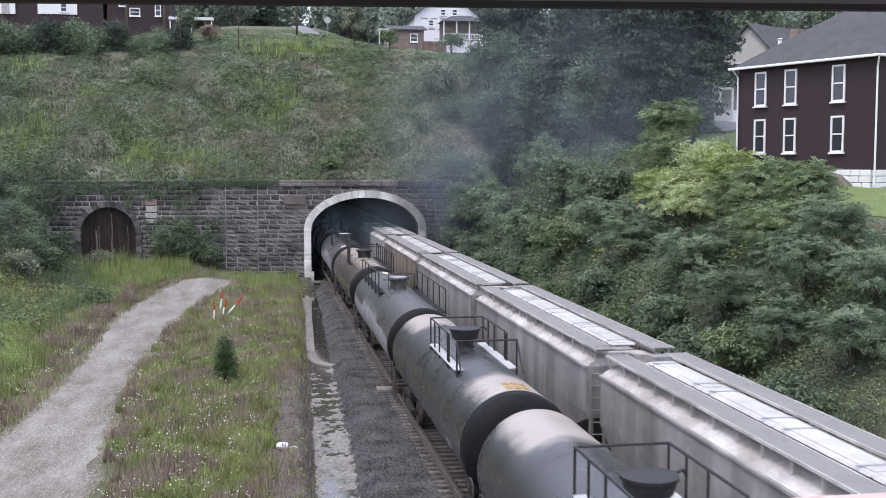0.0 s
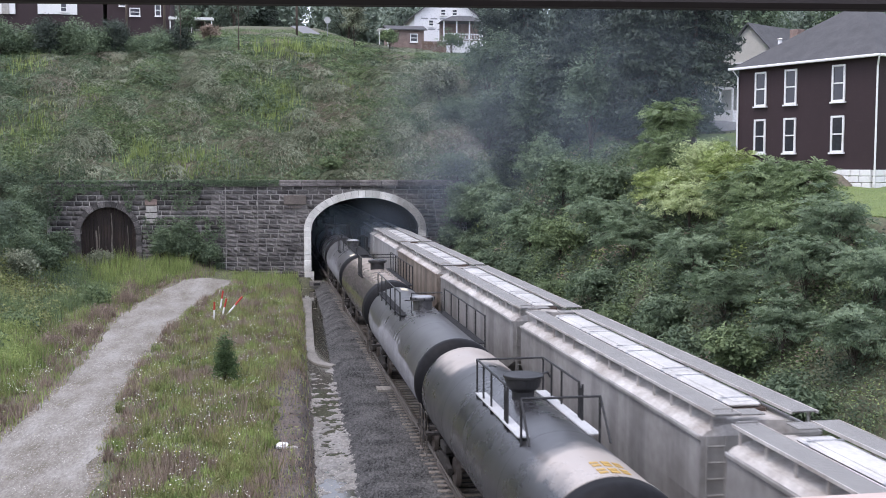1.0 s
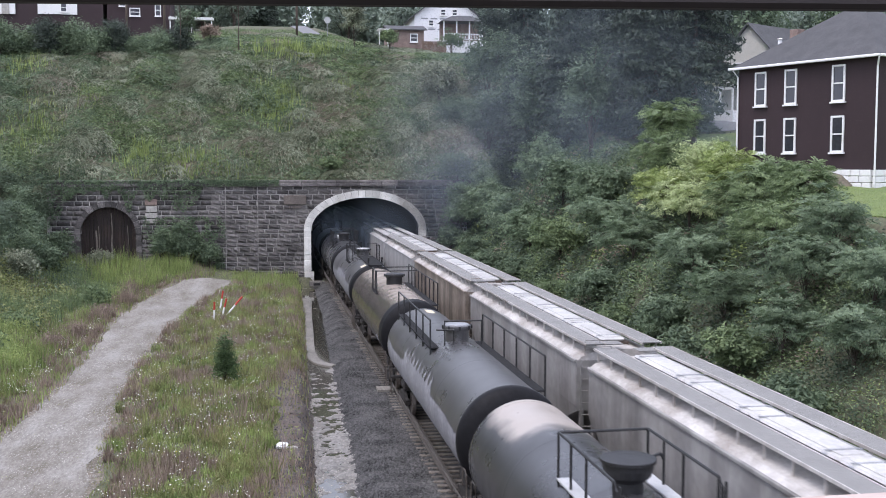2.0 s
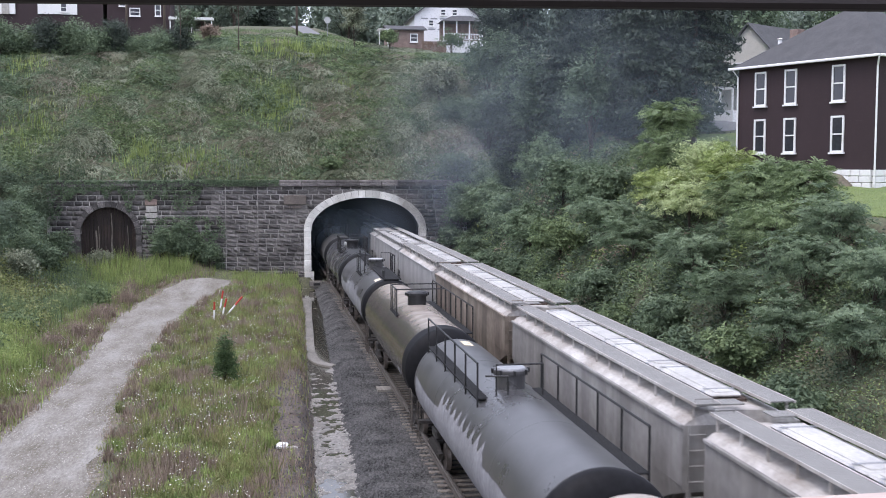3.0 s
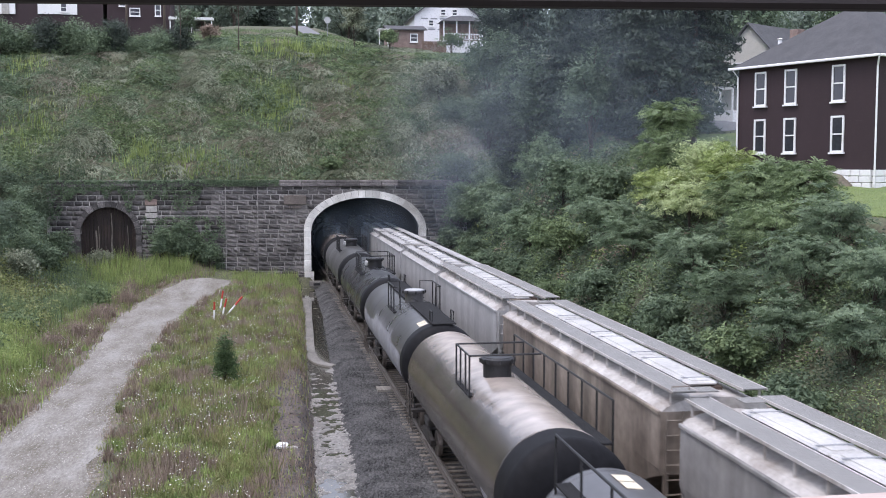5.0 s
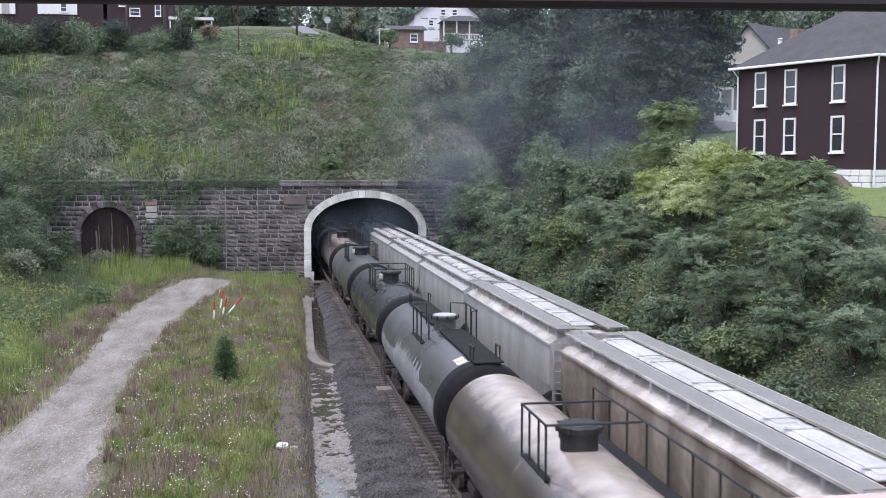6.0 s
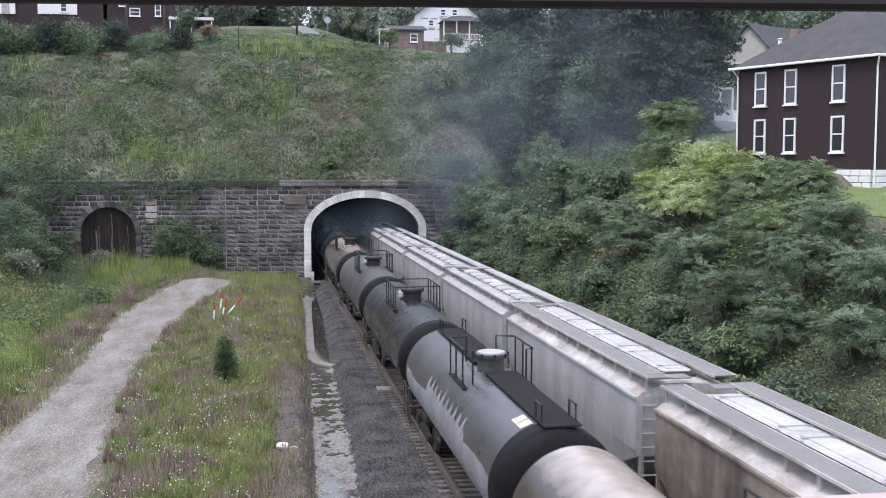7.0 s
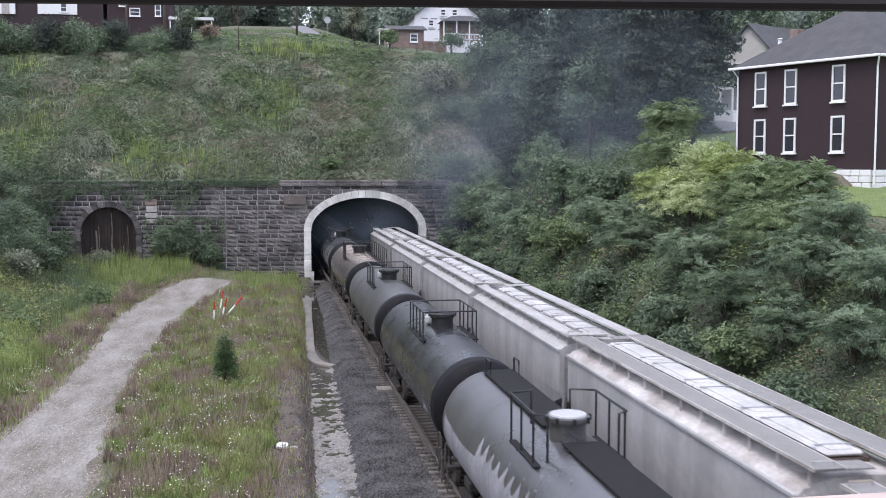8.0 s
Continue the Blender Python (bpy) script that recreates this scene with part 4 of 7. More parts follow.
M_HATCH = mat("white_hatch", (0.6, 0.59, 0.57), 0.45, var=0.12, scale=2, second=(0.4, 0.39, 0.38))


def hopper_car(ln, paint, style, label, roof=None, seed=0):
    """Origin at the near end's board corner, on the rails."""
    r = random.Random(seed)
    e = thing("hopper_car", label, "hopper car", group="covered hopper cars")
    roof = roof or M_DUST
    bl = ln - 0.75
    W, EZ = 1.46, 4.07
    # side walls, slightly bowed, with sloped ends
    side = [(1.1, 1.05), (1.36, 1.25), (1.43, 1.7), (1.47, 2.6), (1.47, 3.4), (W, EZ)]
    bm = bmesh.new()
    full = [(-x, z) for x, z in side] + [(x, z) for x, z in side[::-1]]
    stations = [(0.25, 2.45), (0.95, 2.2), (2.2, 1.05), (bl - 2.2, 1.05), (bl - 0.95, 2.2), (bl - 0.25, 2.45)]
    rings = []
    for y, zmin in stations:
        rings.append([bm.verts.new((x, y, max(z, zmin + 0.002 * k))) for k, (x, z) in enumerate(full)])
    for a, b in zip(rings, rings[1:]):
        for k in range(len(full) - 1):
            bm.faces.new((a[k], a[k + 1], b[k + 1], b[k]))
        bm.faces.new((a[-1], a[0], b[0], b[-1]))
    bm.faces.new(rings[0])
    bm.faces.new(rings[-1][::-1])
    bmesh.ops.recalc_face_normals(bm, faces=bm.faces)
    part("body", bm, paint, e)
    bm = bmesh.new()
    rp = [(-W, EZ), (-1.3, 4.2), (-0.95, 4.32), (-0.5, 4.39), (0, 4.41), (0.5, 4.39), (0.95, 4.32), (1.3, 4.2), (W, EZ)]
    a = [bm.verts.new((x, 0.25, z)) for x, z in rp]
    b = [bm.verts.new((x, bl - 0.25, z)) for x, z in rp]
    for k in range(len(rp) - 1):
        bm.faces.new((a[k], a[k + 1], b[k + 1], b[k]))
    bm.faces.new(a[::-1])
    bm.faces.new(b)
    bmesh.ops.recalc_face_normals(bm, faces=bm.faces)
    part("roof", bm, roof, e, "dust-streaked curved roof")
    for sx in (-1, 1):
        bm = bmesh.new()
        box(bm, (sx * (W + 0.02), bl / 2, EZ - 0.02), (0.09, bl - 0.5, 0.11), bevel=0.02)
        part("top_chord", bm, paint, e)
        bm = bmesh.new()
        box(bm, (sx * 1.38, bl / 2, 1.02), (0.14, bl - 0.3, 0.3), bevel=0.02)
        part("side_sill", bm, paint, e)
        # running boards on brackets
        wd = 0.6 if style == "A" else 0.42
        zb = 4.62 if style == "A" else 4.56
        bm = bmesh.new()
        box(bm, (sx * (1.23 - wd / 2), bl / 2, zb), (wd, bl, 0.03))
        rb = part("running_board", bm, M_BOARDG if style == "A" else roof, e, "perforated galvanised running board" if style == "A" else "")
        for xe in (1.248, 1.212 - wd):
            bm = bmesh.new()
            box(bm, (sx * xe, bl / 2, zb - 0.012), (0.03, bl, 0.07))
            part("board_edge", bm, roof, rb)
        n = int(bl / 1.25)
        for k in range(n + 1):
            y = 0.3 + (bl - 0.6) * k / n
            bm = bmesh.new()
            box(bm, (sx * 1.19, y, (zb + 4.2) / 2), (0.05, 0.05, zb - 4.2))
            box(bm, (sx * (1.23 - wd / 2), y, zb - 0.04), (wd, 0.05, 0.05))
            part("bracket", bm, roof, e)
    # end cross boards
    for y in (0.28, bl - 0.28):
        bm = bmesh.new()
        box(bm, (-0.62 if y < 1 else 0.62, y, 4.6), (1.2, 0.55, 0.035), bevel=0.008)
        part("end_board", bm, M_BOARDG if style == "A" else roof, e)
        bm = bmesh.new()
        s = 1 if y < 1 else -1
        for x in (-1.35, -0.9):
            tube(bm, [(x, y - s * 0.12, 1.0), (x, y - s * 0.12, 4.1)], 0.025)
        for k in range(8):
            tube(bm, [(-1.35, y - s * 0.12, 1.2 + 0.38 * k), (-0.9, y - s * 0.12, 1.2 + 0.38 * k)], 0.02)
        part("ladder", bm, paint, e)
        bm = bmesh.new()
        for x in (-1.3, 1.3):
            box(bm, (x, y + s * 0.0, 1.75), (0.12, 0.12, 1.5))
        box(bm, (0, y, 1.05), (2.7, 0.35, 0.2))
        part("end_sill", bm, paint, e)
        bm = bmesh.new()
        tube(bm, [(-1.2, y - s * 0.1, 4.62), (-1.2, y - s * 0.1, 4.72), (-0.75, y - s * 0.1, 4.72), (-0.75, y - s * 0.1, 4.62)], 0.02)
        part("grab_iron", bm, paint, e)
    # hatches
    if style == "A":
        n = 4
        y0, y1 = 1.15, bl - 1.15
        # wide coaming: its dark colour holds rust and the shade beside the boards
        bm = bmesh.new()
        box(bm, (0, bl / 2, 4.42), (1.14, y1 - y0, 0.12), bevel=0.01)
        part("hatch_coaming", bm, M_RUST_SHADE, e, "rust-brown hatch coaming with the gap's shade in its dark colour")
        for k in range(n):
            a, b = y0 + (y1 - y0) * k / n, y0 + (y1 - y0) * (k + 1) / n
            bm = bmesh.new()
            box(bm, (0.03, (a + b) / 2, 4.56), (0.82, b - a - 0.04, 0.1), bevel=0.045)
            box(bm, (0.03, (a + b) / 2, 4.62), (0.5, b - a - 0.3, 0.03), bevel=0.012)
            h = part("hatch_cover", bm, M_HATCH, e, "long white hatch cover")
            for y in (a + 0.5, b - 0.5):
                bm = bmesh.new()
                box(bm, (-0.38, y, 4.52), (0.08, 0.16, 0.14), bevel=0.01)
                box(bm, (0.03, y, 4.64), (0.8, 0.06, 0.02))
                part("latch", bm, M_LID, h)
    else:
        n = 9
        for k in range(n):
            y = 1.3 + (bl - 2.6) * k / (n - 1)
            bm = bmesh.new()
            box(bm, (0, y, 4.47), (0.72, 1.15, 0.12), bevel=0.03)
            box(bm, (0, y, 4.54), (0.5, 0.9, 0.05), bevel=0.02)
            h = part("hatch_cover", bm, M_HATCH if k % 3 else roof, e)
            bm = bmesh.new()
            box(bm, (0, y + 0.68, 4.5), (0.85, 0.07, 0.1))
            part("latch", bm, M_LID, h)
    for k in range(3):
        y = bl * (k + 1) / 4
        bm = bmesh.new()
        top_ = [bm.verts.new(p) for p in ((-1.1, y - 1.5, 1.07), (1.1, y - 1.5, 1.07), (1.1, y + 1.5, 1.07), (-1.1, y + 1.5, 1.07))]
        low_ = [bm.verts.new(p) for p in ((-0.4, y - 0.5, 0.45), (0.4, y - 0.5, 0.45), (0.4, y + 0.5, 0.45), (-0.4, y + 0.5, 0.45))]
        for j in range(4):
            bm.faces.new((top_[j - 1], top_[j], low_[j], low_[j - 1]))
        bm.faces.new(low_)
        bm.faces.new(top_[::-1])
        bmesh.ops.recalc_face_normals(bm, faces=bm.faces)
        part("discharge_chute", bm, paint, e)
    for s in (0, 1):
        link_mesh("coupler", ME_COUPLER, None, e, m=pose(0, -0.1 if s == 0 else bl + 0.1, 0, 0, 0, 180 * s))
    running_gear(e, 1.75, bl - 1.75, V_HOP)
    return e


V_TANK, V_HOP = 8.4, 8.8
TANKS, HOPS = [], []
L_BLACK = "satin black tank car with white walk boards beside a bowl-shaped manway"
TANK_SPECS = [
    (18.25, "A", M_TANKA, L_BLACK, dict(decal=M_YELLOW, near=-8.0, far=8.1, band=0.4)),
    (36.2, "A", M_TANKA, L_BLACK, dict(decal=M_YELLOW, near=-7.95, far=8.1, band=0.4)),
    (54.5, "B", M_TANK2, "grey-black tank car with a pale splashed flank and long handrails", dict(splash=True, decal=M_CREAM, near=-8.5, far=8.4, band=0.12)),
    (73.0, "C", M_TANKD, "dirty brown-black tank car with a highlight painted along its top", dict(near=-7.6, far=8.5, band=0.9)),
    (90.7, "D", M_TANK2, "grey-black tank car with a toothed pale flank and black grating walkway", dict(splash=True, decal=M_CREAM, marks=True, near=-7.5, far=8.15, band=0.55)),
    (108.1, "E", M_TANKB, "plain satin black tank car with a short railed manway", dict(near=-7.5, far=8.0, band=0.55)),
    (125.8, "E", M_TANKG, "dusty grey tank car with a short railed manway", dict()),
    (144.0, "C", M_TANKD, "dirty rust-brown tank car with long handrail", dict()),
    (162.0, "E", M_TANK, "plain satin black tank car with a short railed manway", dict()),
]
for k, (d, style, paint, label, extra) in enumerate(TANK_SPECS):
    TANKS.append((tank_car(style, paint, label, seed=k, **extra), d))
HOP_SPECS = [
    (14.7, 18.6, M_HOP, "A", "grey covered hopper car with long white roof hatches"),
    (33.2, 18.6, M_HOP, "A", "grey covered hopper car with long white roof hatches"),
    (51.6, 19.0, M_HOP, "A", "streaked grey covered hopper car with long white roof hatches"),
    (70.4, 19.2, M_HOPB, "A", "brown grimy covered hopper car with long white roof hatches"),
    (89.5, 16.6, M_HOPW, "A", "pale grey covered hopper car with long white roof hatches"),
    (105.6, 16.3, M_HOPW, "B", "white smooth-sided covered hopper car with many small hatches"),
    (121.6, 16.3, M_HOPW, "B", "white smooth-sided covered hopper car with many small hatches"),
    (137.7, 16.3, M_HOPW, "B", "white smooth-sided covered hopper car with many small hatches"),
    (153.8, 16.3, M_HOP, "B", "grey smooth-sided covered hopper car with many small hatches"),
]
for k, (d, ln, paint, style, label) in enumerate(HOP_SPECS):
    HOPS.append((hopper_car(ln, paint, style, label, seed=k, roof=M_ROOFW if style == "B" else None), (d - 12.5 * 0.165) / 0.986))


def motions():
    for ob, y in TANKS:
        walk(ob, [(t, pose(TANK_X, y - V_TANK * t, 0)) for t in (0, 2, 4, 6, 8)])
    for ob, y in HOPS:
        walk(ob, [(t, pose(HOP_X, y - V_HOP * t, 0)) for t in (0, 2, 4, 6, 8)])
    for ob, p, d in SMOKE:
        walk(ob, [(t, Matrix.Translation(p + d * t)) for t in (0, 4, 8)])
    for ob, y, v in WHEELS:
        # rolling towards the viewer
        n = 120
        walk(ob, [(8 * k / n, pose(0, y, 0.46, math.degrees(v * 8 * k / n / 0.46) % 360)) for k in range(n + 1)])

# ---- plants
def leaves_np(C, S, up=0.6, aspect=0.42, seed=0, outward=None, loose=1.0, along=None, whole=False):
    """Vertices and faces of single leaf blades at the centres C with half-lengths S."""
    r = np.random.RandomState(seed)
    n = len(C)
    nrm = r.normal(size=(n, 3))
    nrm *= loose / np.linalg.norm(nrm, axis=1, keepdims=True)
    nrm[:, 2] += up
    if outward is not None:
        nrm += outward * 0.7
    nrm /= np.linalg.norm(nrm, axis=1, keepdims=True) + 1e-9
    a = r.normal(size=(n, 3)) if along is None else 0.35 * r.normal(size=(n, 3)) + along
    a -= nrm * (a * nrm).sum(1, keepdims=True)
    a /= np.linalg.norm(a, axis=1, keepdims=True) + 1e-9
    b = np.cross(nrm, a)
    S = S[:, None]
    if not whole:
        v = np.stack([C + a * S * 1.1, C - a * S * 0.75 + b * S * aspect * 1.15 + nrm * S * 0.2, C - a * S * 0.75 - b * S * aspect * 1.15], 1)
        return v.reshape(-1, 3), np.arange(3 * n).reshape(n, 3)
    v = np.stack([C + a * S, C + b * S * aspect + nrm * S * 0.2, C - a * S, C - b * S * aspect + nrm * S * 0.15], 1)
    f = np.arange(4 * n).reshape(n, 4)
    return v.reshape(-1, 3), f


def blades_np(X, Y, Z, Hh, W, lean=0.35, seed=0):
    """Upright grass blades, one triangle each."""
    r = np.random.RandomState(seed)
    n = len(X)
    a = r.uniform(0, 6.28, n)
    l = r.uniform(0, lean, n) * Hh
    b = r.uniform(0, 6.28, n)
    base = np.stack([X, Y, Z - 0.03], -1)
    d = np.stack([np.cos(a), np.sin(a), 0 * a], -1) * W[:, None]
    tip = base + np.stack([np.cos(b) * l, np.sin(b) * l, Hh], -1)
    v = np.stack([base - d, base + d, tip], 1).reshape(-1, 3)
    return v, np.arange(3 * n).reshape(n, 3)


LEAF_DARK = leaf_mat("leaves_dark", (0.09, 0.13, 0.085), (0.225, 0.3, 0.18))
LEAF_MID = leaf_mat("leaves_mid", (0.082, 0.12, 0.062), (0.255, 0.335, 0.165))
LEAF_LIGHT = leaf_mat("leaves_light", (0.13, 0.185, 0.06), (0.42, 0.5, 0.19))
LEAF_GREY = leaf_mat("leaves_greygreen", (0.09, 0.112, 0.075), (0.39, 0.42, 0.3))
LEAF_PALE = leaf_mat("leaves_pale", (0.26, 0.32, 0.15), (0.58, 0.66, 0.36))
# far leaves: the haze of distance is mixed into this paler colour
LEAF_FAR_HAZE = leaf_mat("leaves_far_hazed", (0.14, 0.18, 0.15), (0.32, 0.39, 0.31))
LEAF_BROWN = leaf_mat("stalks_brown", (0.165, 0.125, 0.1), (0.42, 0.335, 0.27))
LEAF_FIR = leaf_mat("needles_dark", (0.036, 0.05, 0.042), (0.085, 0.112, 0.085))
LEAF_DEEP = leaf_mat("leaves_deep", (0.055, 0.085, 0.058), (0.165, 0.22, 0.14))
LEAF_JUN = leaf_mat("juniper_green", (0.045, 0.08, 0.035), (0.13, 0.2, 0.08))
LEAF_OLIVE = leaf_mat("meadow_olive", (0.12, 0.14, 0.055), (0.36, 0.39, 0.165))
LEAF_DRY = leaf_mat("dry_bramble", (0.18, 0.155, 0.12), (0.38, 0.34, 0.27))
LEAF_STRAW = leaf_mat("meadow_straw", (0.125, 0.13, 0.05), (0.39, 0.375, 0.18))
M_BARK = mat("bark", (0.1, 0.08, 0.065), 0.95, var=0.4, scale=4, bump=0.8)
M_PETAL = mat("white_petals", (0.8, 0.8, 0.74), 0.7, var=0.1)
M_YPETAL = mat("yellow_petals", (0.7, 0.55, 0.05), 0.7, var=0.1)


def noise2(x, y, s, seed):
    return 0.5 + 0.5 * np.clip(1.8 * (waves(x, y, s, seed) + 0.5 * waves(x, y, s * 0.4, seed + 50)), -1, 1)


def mound_points(cx, cy, rad, hgt, per, seed, low=0.55, wide=1.0):
    """Points in low leafy mounds on the ground, and the way out of each mound."""
    r = np.random.RandomState(seed)
    n = len(cx)
    k = np.repeat(np.arange(n), per)
    a = r.uniform(0, 6.28, len(k))
    u = np.sqrt(r.random_sample(len(k)))
    px = cx[k] + np.cos(a) * u * rad[k] * wide
    py = cy[k] + np.sin(a) * u * rad[k] / wide
    dome = np.sqrt(np.clip(1 - u * u, 0, 1))
    z = ground_z(px, py) + hgt[k] * dome * r.uniform(low, 1.04, len(k))
    out = np.stack([np.cos(a) * u, np.sin(a) * u * wide, dome + 0.2], -1)
    return np.stack([px, py, z], -1), out, k


def stuff(name, v, f, material, label, category="plants"):
    return tagged(new(name, mesh_np(name, v, f, material)), label, category, kind="stuff")


HILL_WEEDS = (
    (1.7, 112.2, 1.29, 2.34, 825),
    (3.8, 124.2, 2.2, 1.16, 990),
    (-6.7, 101.8, 2.65, 1.06, 825),
    (-10.9, 104.0, 0.76, 0.97, 220),
    (-16.7, 113.5, 0.71, 1.18, 137),
    (-23.7, 119.1, 1.24, 1.24, 165),
    (-21.0, 107.2, 1.45, 2.9, 385),
    (9.4, 115.3, 1.08, 0.96, 165),
)


def hill_cover():
    r = np.random.RandomState(21)
    n = 1500
    x = r.uniform(-44, 27, n)
    y = 98.9 + 41 * r.random_sample(n)
    rad = 0.6 + 1.25 * r.random_sample(n) ** 1.5
    # a dark low carpet under the mounds
    m = 85000
    X, Y = r.uniform(-44, 27, m), 98.9 + 41 * r.random_sample(m)
    C = np.stack([X, Y, ground_z(X, Y) + r.uniform(0.03, 0.3, m)], -1)
    v, f = leaves_np(C, r.uniform(0.1, 0.22, m), 0.7, 0.4, 88, loose=0.7)
    stuff("hill_carpet", v, f, LEAF_DARK, "dark green low growth between the brambles on the hill")
    g = noise2(x, y, 16, 61)
    b = noise2(x, y, 9, 62)
    pick = np.where(g + r.uniform(-0.2, 0.2, n) > 0.62, 1, np.where(b + r.uniform(-0.2, 0.2, n) > 0.86, 3, np.where(b < 0.38, 2, 0)))
    # fresh green weeds just above the wall and on the crest
    pick = np.where((y < 101.5) & (x > -14) & (x < 6) & (r.random_sample(n) < 0.7), 1, pick)
    pick = np.where((y > 122) & (x > -3) & (x < 14) & (r.random_sample(n) < 0.7), 1, pick)
    # brown bramble scars
    pick = np.where((r.random_sample(n) < 0.06), 3, pick)
    for i, (m, nm, lab, per, sz) in enumerate(((LEAF_GREY, "bramble_cover", "grey-green bramble mounds covering the hill", 160, 0.135), (LEAF_MID, "weed_cover", "fresh green weeds on the hill", 80, 0.15), (LEAF_DARK, "shrub_cover", "dark green low shrubs on the hill", 95, 0.15), (LEAF_DRY, "dry_cover", "dry straw-brown stalks on the hill", 110, 0.11))):
        s = pick == i
        hgt = np.where(i == 2, 1.2, 1.0) * rad[s] * (0.5 + 1.1 * r.random_sample(s.sum())) * np.interp(y[s], [117, 121], [1.0, 0.35])
        C, out, k = mound_points(x[s], y[s], rad[s], hgt, (per * 1.9 * rad[s] ** 2).astype(int), 70 + i, 0.8, 1.45)
        thin = i in (0, 3)
        fall = out * np.array((1.0, 1.0, 0.0)) + np.array((0.0, -0.25, -0.35))
        v, f = leaves_np(C, r.uniform(0.5, 1.25, len(C)) * sz * (1.3 if thin else 0.85), 0.35, 0.2 if thin else 0.4, 80 + i, out * 2.0, 0.3 if thin else 0.6, fall if thin else None)
        stuff(nm, v, f, m, lab)
    X, Y = r.uniform(-40, 30, 42000), r.uniform(121, 150, 42000)
    ok = ~((X > 7.5 - 0.11 * (Y - 126)) & (X < 10.3 - 0.11 * (Y - 126)))
    X, Y = X[ok], Y[ok]
    v, f = blades_np(X, Y, ground_z(X, Y), r.uniform(0.12, 0.4, len(X)), r.uniform(0.03, 0.06, len(X)), 0.6, 58)
    stuff("crest_grass", v, f, LEAF_MID, "rough grass on top of the hill", "grass")
    # stands of tall fresh weeds
    X, Y = [], []
    for cx, cy, sx, sy, cnt in HILL_WEEDS:
        X.append(cx + sx * r.normal(size=cnt))
        Y.append(cy + sy * r.normal(size=cnt))
    X, Y = np.concatenate(X), np.concatenate(Y)
    ok = (noise2(X, Y, 2.2, 59) > 0.35) & (Y > 99.2)
    X, Y = X[ok], Y[ok]
    v, f = blades_np(X, Y, ground_z(X, Y) + 0.3, r.uniform(0.5, 1.3, len(X)), r.uniform(0.03, 0.07, len(X)), 0.35, 60)
    stuff("hill_weeds", v, f, LEAF_LIGHT, "stands of tall fresh green weeds on the hill")


def bank_cover():
    """Undergrowth on the cutting's east side and on the west bank."""
    r = np.random.RandomState(31)
    n = 2700
    y = 22 + 78 * r.random_sample(n)
    x = 15.2 + 12 * r.random_sample(n)
    ok = ~((x > 22.3) & (y < 45)) & ~((x > 24) & (y < 62))
    x, y = x[ok], y[ok]
    rad = r.uniform(0.5, 1.3, len(x))
    pick = r.choice(4, len(x), p=[0.64, 0.3, 0.02, 0.04])
    for i, (m, lab) in enumerate(((LEAF_DEEP, "dark green undergrowth on the cutting side"), (LEAF_MID, "green vines on the cutting side"), (LEAF_LIGHT, "bright creeper sprays on the cutting side"), (LEAF_BROWN, "dry brown stems on the cutting side"))):
        s = pick == i
        C, out, k = mound_points(x[s], y[s], rad[s], rad[s] * r.uniform(0.6, 1.3, s.sum()), np.where(y[s] < 50, 130, 80), 90 + i)
        v, f = leaves_np(C, r.uniform(0.07, 0.15, len(C)) * np.clip(0.5 + (C[:, 1] - 28) / 60, 0.5, 1.0), 0.4, 0.4, 95 + i, out, 0.75)
        stuff("undergrowth", v, f, m, lab)
    n = 900
    y = 40 + 62 * r.random_sample(n)
    x = toe_left(y) - 10 * r.random_sample(n) ** 1.3 + 1.2
    rad = r.uniform(0.5, 1.4, n)
    pick = np.where((y < 84) & (r.random_sample(n) < 0.8), 3, r.choice(3, n, p=[0.42, 0.54, 0.04]))
    for i, (m, lab) in enumerate(((LEAF_DARK, "green undergrowth on the west bank"), (LEAF_DEEP, "dark bushes on the west bank"), (LEAF_GREY, "grey-green weeds on the west bank"), (LEAF_OLIVE, "fresh olive-green weeds on the west bank"))):
        s = pick == i
        C, out, k = mound_points(x[s], y[s], rad[s], rad[s] * r.uniform(0.6, 1.5, s.sum()), 85, 110 + i)
        v, f = leaves_np(C, r.uniform(0.05, 0.13, len(C)), 0.4, 0.45, 115 + i, out)
        stuff("bank_weeds", v, f, m, lab)


